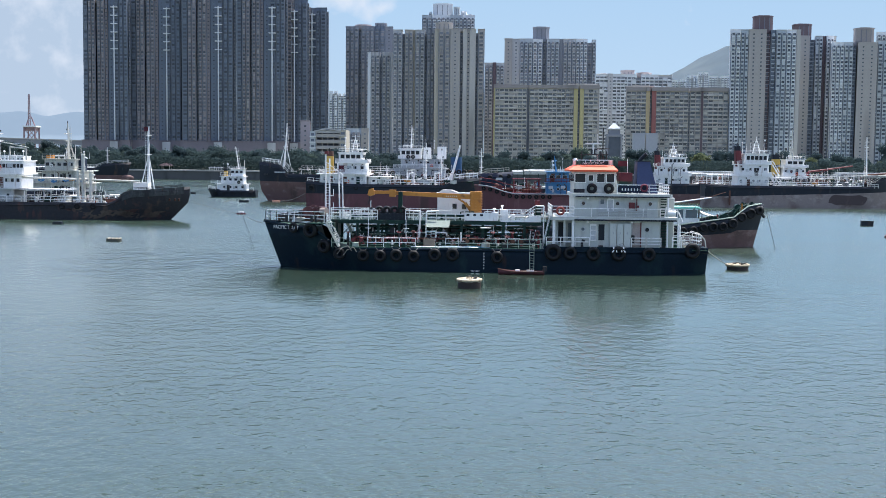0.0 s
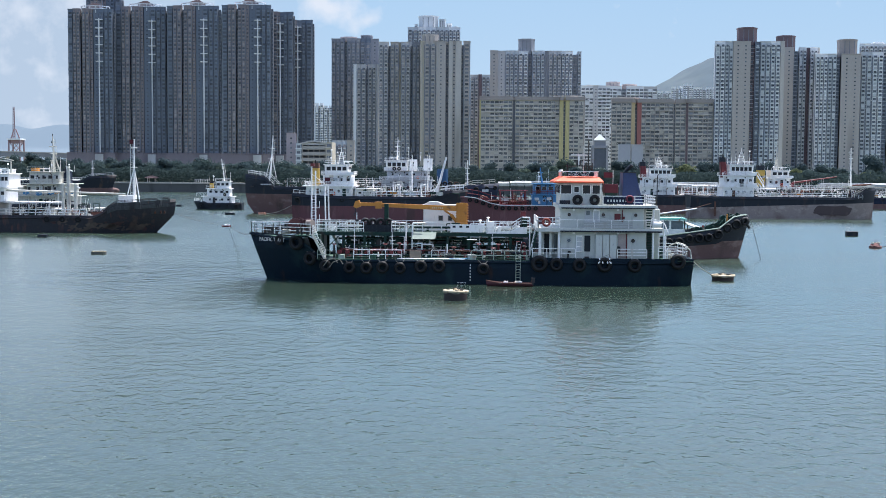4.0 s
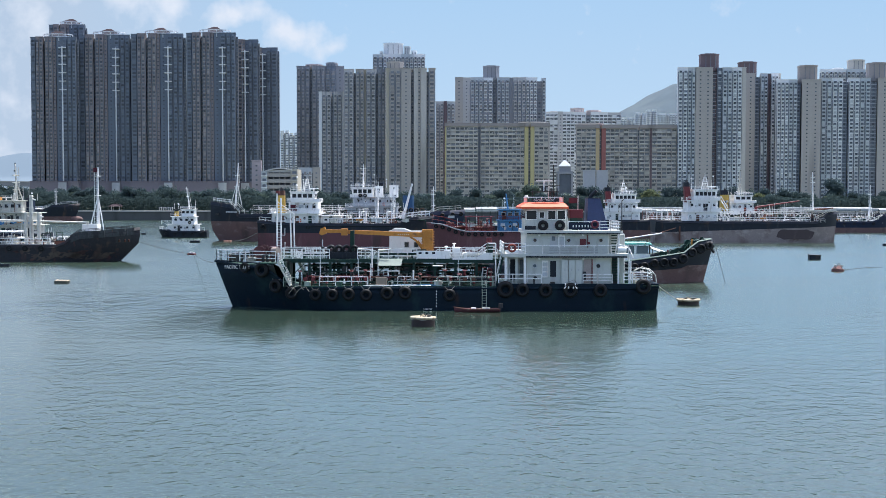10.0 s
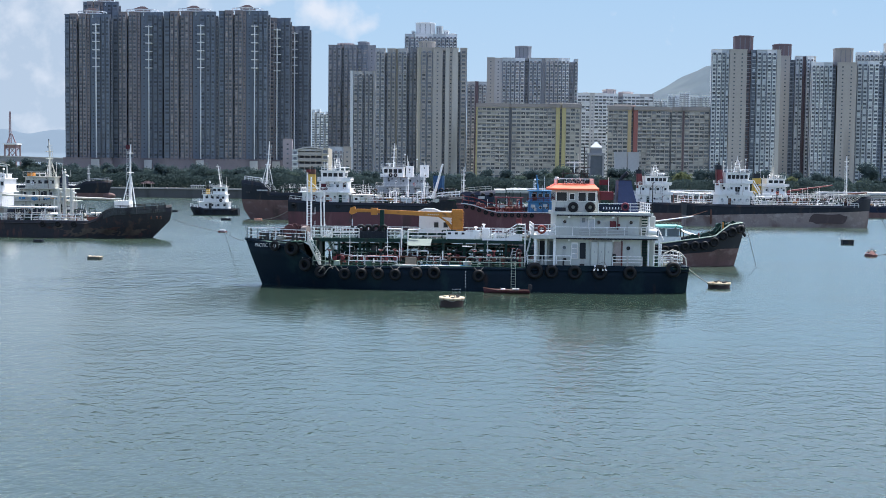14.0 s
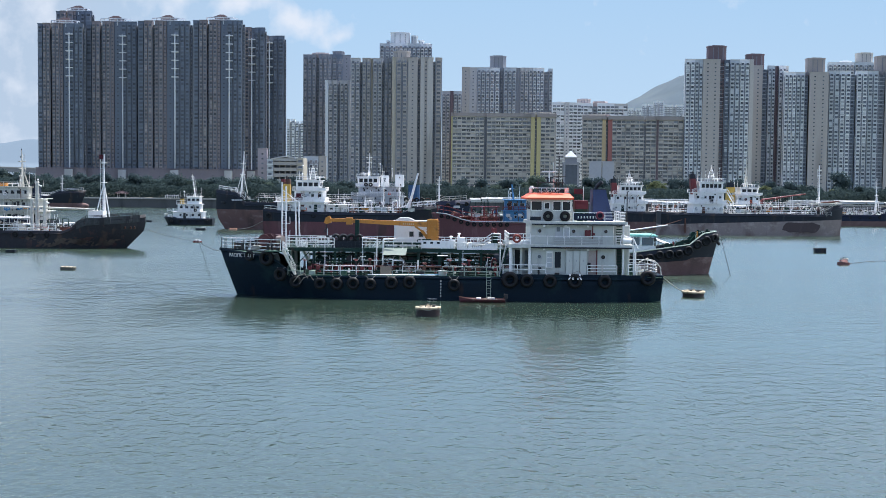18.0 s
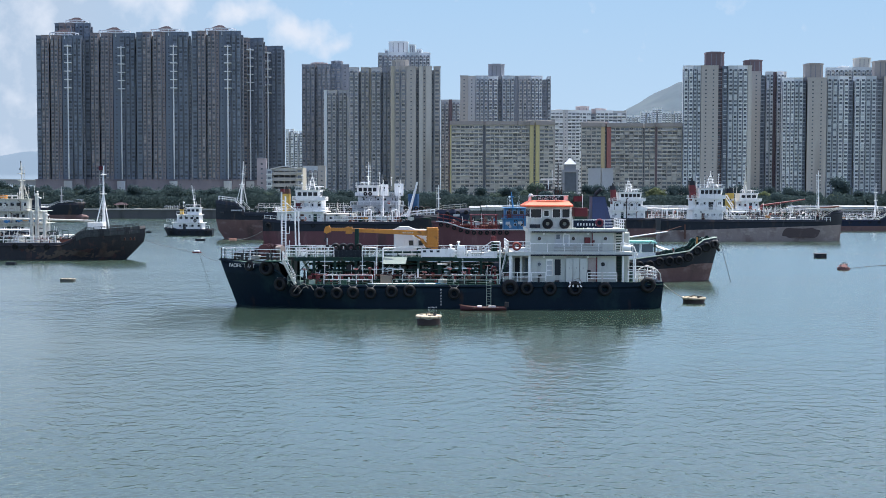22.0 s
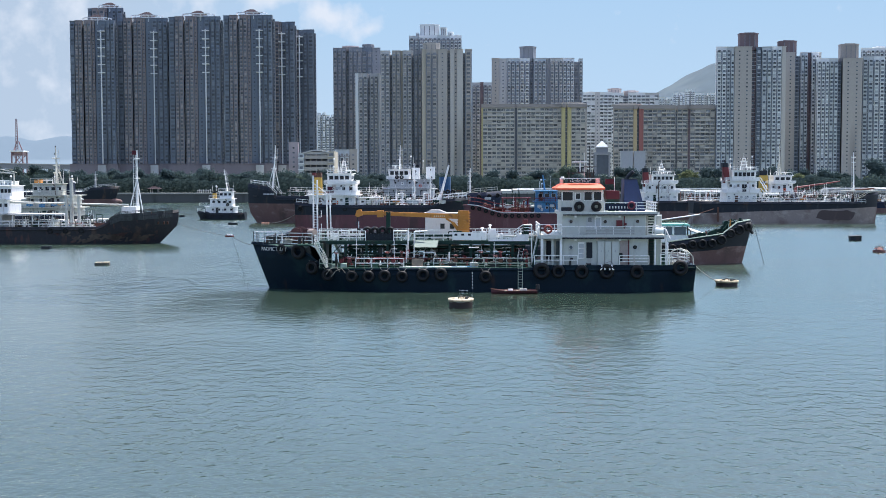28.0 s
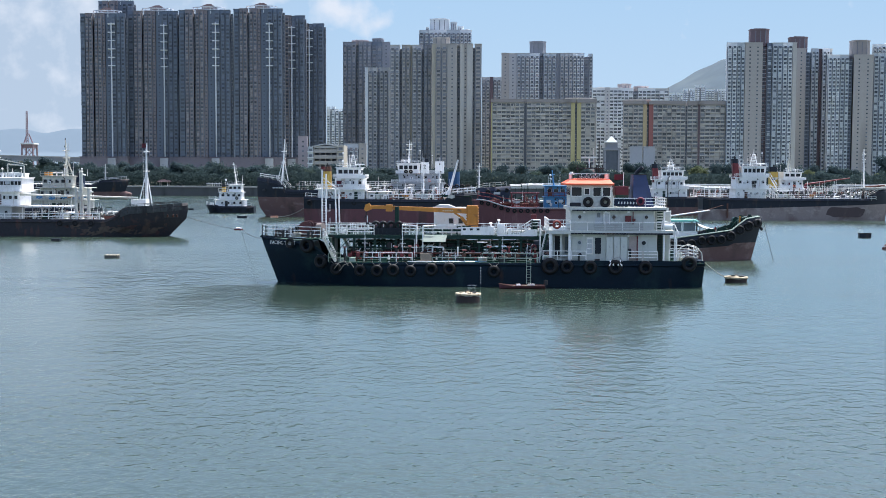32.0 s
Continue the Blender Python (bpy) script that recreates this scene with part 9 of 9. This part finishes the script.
pole("stern_antenna", [(18.44, -3.8, Z2), (18.44, -3.8, 11.04), (18.61, -3.8, 11.16)], 0.05, M_IRON)

# ---- wheelhouse ----
WX0, WX1, WY = 8.79, 13.02, -2.9
ZW = 10.24
g = Geo()
g.bx(WX0, WX1, WY, 2.9, Z3, ZW, chop=0.18)
wheel = part("wheelhouse", g, M_HOUSE, tanker)
for px_, w_, h_ in ((9.4, 1.02, 0.86), (10.45, 0.46, 0.56), (11.46, 0.74, 0.84), (12.43, 0.74, 0.84)):
    window(wheel, px_, WY - 0.02, 9.58, w_, h_, -1, M_GLASS, M_WHITE)
for y in (-1.9, -0.6, 0.7, 2.0):
    g = Geo()
    g.bx(WX0 - 0.04, WX0 + 0.02, y - 0.5, y + 0.5, 9.21, 9.98)
    part("front_window", g, M_GLASS, wheel)
box("dark_vent", 8.75, 9.84, WY - 0.05, WY + 0.02, 8.1, 8.47, M_BLACK, wheel)
tyre(tanker, 10.56, WY - 0.24, 8.53, 0.54, 0.18)
tyre(tanker, 12.28, WY - 0.24, 8.53, 0.54, 0.18)
g = Geo()
g.slab([(WX1, Z3), (13.53, Z3), (13.25, 8.7), (WX1, 9.56)], WY + 0.1, WY + 0.2)
part("wing_plate", g, M_HOUSE, tanker)
g = Geo()
zr = 10.98
lo = [(8.19, WY - 0.45), (13.14, WY - 0.45), (13.14, 3.35), (8.19, 3.35)]
hi = [(8.99, WY + 0.5), (12.71, WY + 0.5), (12.71, 2.4), (8.99, 2.4)]
g.prism(lo, ZW - 0.02, ZW + 0.16)
g.prism(lo, ZW + 0.16, zr - 0.1, 0, hi)
part("wheelhouse_roof", g, M_ROOF, tanker, "orange-red painted roof")
rail(tanker, [(hi[0][0], hi[0][1], zr - 0.1), (hi[1][0], hi[1][1], zr - 0.1), (hi[2][0], hi[2][1], zr - 0.1), (hi[3][0], hi[3][1], zr - 0.1), (hi[0][0], hi[0][1], zr - 0.1)], 0.5, 1, 0.05, 1.0)
sb = box("name_sign", 9.5, 12.2, WY + 0.3, WY + 0.36, 10.92, 11.22, M_BLACK)
writing("PACIFIC TRUST", 0.3, 9.62, WY + 0.28, 10.97, M_LETTER, sb, 0, 1.05)
g = Geo()
g.cyl((8.96, -1.6, zr), (8.96, -1.6, zr + 0.3), 0.06, None, 6)
g.cyl((8.96, -1.6, zr + 0.3), (8.96, -1.6, zr + 0.6), 0.26, 0.16, 10)
part("satellite_dome", g, M_WHITE, tanker)
for x in (9.67, 11.57, 12.2):
    pole("radar_post", [(x, -0.8, zr - 0.1), (x, -0.8, 12.3)], 0.06, M_IRON)
box("radar_platform", 9.56, 12.32, -1.4, 0.2, 11.9, 11.99, M_IRON)
box("radar_scanner", 10.02, 11.63, -0.95, -0.75, 13.02, 13.14, M_WHITE)
pole("radar_pedestal", [(10.82, -0.85, 12.02), (10.82, -0.85, 13.05)], 0.08, M_WHITE)
box("radar_scanner", 10.36, 11.28, -0.6, -0.42, 12.42, 12.56, M_IRON)
box("radar_gearbox", 10.59, 11.05, -0.9, -0.3, 11.99, 12.42, M_IRON, chop=0.08)
pole("mast_pole", [(11.91, 0.2, zr - 0.1), (11.91, 0.2, 14.73)], 0.06, M_IRON, k=7)
pole("mast_yard", [(11.33, 0.2, 12.59), (12.6, 0.2, 12.59)], 0.035, M_IRON)
pole("mast_stay", [(11.68, 0.2, 12.31), (12.25, -1, 11.04)], 0.04, M_IRON)
pole("whip_antenna", [(11.46, 0.6, zr), (11.37, 0.6, 14.08)], 0.025, M_WHITE, k=5)
# bridge deck aft: rail with a number board, funnel, maroon locker, flag
rail(tanker, [(13.02, HY - 0.15, Z3), (18.31, HY - 0.15, Z3)], 0.92, 3, 0.045, 1.1)
rail(tanker, [(18.31, HY - 0.15, Z3), (18.31, 4.0, Z3)], 0.92, 3, 0.045, 1.3)
nb = box("number_board", 13.07, 16.02, HY - 0.22, HY - 0.19, Z3 + 0.16, Z3 + 0.82, M_NAVY)
for i, h in enumerate((0.42, 0.42, 0.42, 0.42, 0.42, 0.42, 0.42)):
    box("number_bar", 13.45 + 0.3 * i, 13.45 + 0.3 * i + 0.13, HY - 0.25, HY - 0.22, Z3 + 0.34, Z3 + 0.2 + h * 0.9, M_LETTER, nb)
g = Geo()
g.torus((15.67, HY - 0.32, 8.66), (0, 1, 0), 0.32, 0.1, 18, 7)
part("lifebuoy", g, paint("maroon_lifebuoy", (0.16, 0.025, 0.045), 0.6), tanker, "dark red lifebuoy")
g = Geo()
fx0, fx1 = 15.23, 17.41
g.prism([(fx0, -1.6), (fx1, -1.6), (fx1, 1.6), (fx0, 1.6)], Z3, 11.27, 0, [(15.32, -1.2), (16.6, -1.2), (16.6, 1.2), (15.32, 1.2)])
part("funnel", g, paint("blue_funnel_paint", (0.02, 0.035, 0.1), 0.5, vary=0.2, stain=(0.012, 0.016, 0.03), stain_amount=0.3, streak=4), tanker, "navy blue tapered funnel")
g = Geo()
g.prism([(15.29, -1.25), (16.66, -1.25), (16.66, 1.25), (15.29, 1.25)], 11.27, 11.35)
part("funnel_cap", g, M_BLACK, tanker)
pole("exhaust_pipe", [(15.61, -0.4, 11.21), (15.79, -0.4, 11.56), (16.31, -0.6, 12.08)], 0.2, M_BLACK, k=8)
box("deck_locker", 13.47, 14.74, -1.6, 0.4, Z3, 9.25, M_GREENSTEEL, chop=0.05)
box("maroon_locker", 13.42, 14.79, -1.65, 0.45, 9.25, 10.12, M_FLAG, chop=0.05)
pole("flag_staff", [(14.33, -1.0, Z3), (14.33, -1.0, 11.56)], 0.035, M_WHITE)
g = Geo()
g.skin([[(14.28 - 0.9 * q, -1.0 + 0.06 * math.sin(6 * q), 11.33 + dz) for dz in (-0.55, 0)] for q in (0, 0.25, 0.5, 0.75, 1)])
part("flag", g, M_FLAG, tanker, "small red flag")
pole("boarding_ladder_rail", [(4.35, NEAR - 0.12, 0.3), (4.35, NEAR - 0.12, 3.1)], 0.035, M_PALEGREEN)
pole("boarding_ladder_rail", [(4.78, NEAR - 0.12, 0.3), (4.78, NEAR - 0.12, 3.1)], 0.035, M_PALEGREEN)
for i in range(10):
    pole("boarding_ladder_rung", [(4.35, NEAR - 0.12, 0.45 + 0.27 * i), (4.78, NEAR - 0.12, 0.45 + 0.27 * i)], 0.028, M_PALEGREEN, k=4)
rope("mooring line from the tanker's stern to its buoy", (21.9, 121.8, 2.8), (25.44, 127.6, 0.55), 0.15, 0.04, M_ROPE)
rope("mooring line from the tanker's bow to the pickup float", (-23.4, 125.5, 4.5), (-47.6, 234.6, 0.2), 0.25, 0.028, M_DARKROPE, 12)
rope("mooring line from the pickup float to the coaster's bow", (-48.4, 234.8, 0.2), (-54.2, 212.4, 3.9), 0.3, 0.035, M_DARKROPE, 10)

# ---- red dinghy alongside ----
dinghy = thing("dinghy", "small red wooden dinghy with outboard motor alongside", "boat", pose(3.86, 119.4, 0), "small boats")
M_DINGHY = paint("dark_red_dinghy", (0.11, 0.03, 0.042), 0.6, stain=(0.09, 0.05, 0.05), stain_amount=0.35, stain_scale=1.5)
g = Geo()
rows_o, rows_i = [], []
for i in range(13):
    q = i / 12
    x = -2.35 + 4.5 * q
    b = 0.62 * (1 - max(0, 1 - q / 0.45) ** 2.2)
    z = 0.33 + 0.2 * max(0, 1 - q / 0.4) ** 2
    rows_o.append([(x, -b, z), (x + 0.05, -b * 0.85, 0.15), (x + 0.12, 0, -0.12), (x + 0.05, b * 0.85, 0.15), (x, b, z)])
    rows_i.append([(x + 0.03, -b * 0.9, z - 0.01), (x + 0.08, -b * 0.75, 0.2), (x + 0.15, 0, 0.05), (x + 0.08, b * 0.75, 0.2), (x + 0.03, b * 0.9, z - 0.01)])
g.skin(rows_o)
g.skin(rows_i[::-1])
g.add(rows_o[-1], [(0, 1, 2, 3, 4)])
part("hull", g, M_DINGHY, dinghy)
g = Geo()
for side in (0, 4):
    g.tube([row[side] for row in rows_o], 0.04, 5)
part("gunwale", g, M_RUST, dinghy)
for x in (-0.9, 0.3, 1.4):
    box("thwart", x - 0.14, x + 0.14, -0.55, 0.55, 0.24, 0.29, M_TIMBER, dinghy)
g = Geo()
g.bx(2.1, 2.5, -0.16, 0.16, 0.4, 0.85, chop=0.08)
g.bx(2.22, 2.36, -0.06, 0.06, -0.3, 0.4)
part("outboard_motor", g, M_IRON, dinghy)
for x, m in ((-0.4, M_WHITE), (0.7, M_CREAM), (1.0, M_GREYWHITE)):
    box("loose_bag", x - 0.22, x + 0.22, -0.25, 0.2, 0.26, 0.47, m, dinghy, 0.1)

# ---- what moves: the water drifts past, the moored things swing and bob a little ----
def bob(ob, x, y, sway, lift, period, turn=0.0, phase=0.0, drift=()):
    """Rows every two seconds of a slow swing round a place; drift: (seconds, metres along x)."""
    rows = []
    for i in range(17):
        t = 2.0 * i
        q = 2 * math.pi * t / period + phase
        dx = np.interp(t, [d[0] for d in drift], [d[1] for d in drift]) if drift else 0
        rows.append((t, pose(x + dx + sway * math.sin(q), y, lift * math.sin(1.7 * q + 1), 1.2 * turn * math.sin(1.3 * q), turn * math.sin(1.6 * q + 2), 0)))
    walk(ob, rows)


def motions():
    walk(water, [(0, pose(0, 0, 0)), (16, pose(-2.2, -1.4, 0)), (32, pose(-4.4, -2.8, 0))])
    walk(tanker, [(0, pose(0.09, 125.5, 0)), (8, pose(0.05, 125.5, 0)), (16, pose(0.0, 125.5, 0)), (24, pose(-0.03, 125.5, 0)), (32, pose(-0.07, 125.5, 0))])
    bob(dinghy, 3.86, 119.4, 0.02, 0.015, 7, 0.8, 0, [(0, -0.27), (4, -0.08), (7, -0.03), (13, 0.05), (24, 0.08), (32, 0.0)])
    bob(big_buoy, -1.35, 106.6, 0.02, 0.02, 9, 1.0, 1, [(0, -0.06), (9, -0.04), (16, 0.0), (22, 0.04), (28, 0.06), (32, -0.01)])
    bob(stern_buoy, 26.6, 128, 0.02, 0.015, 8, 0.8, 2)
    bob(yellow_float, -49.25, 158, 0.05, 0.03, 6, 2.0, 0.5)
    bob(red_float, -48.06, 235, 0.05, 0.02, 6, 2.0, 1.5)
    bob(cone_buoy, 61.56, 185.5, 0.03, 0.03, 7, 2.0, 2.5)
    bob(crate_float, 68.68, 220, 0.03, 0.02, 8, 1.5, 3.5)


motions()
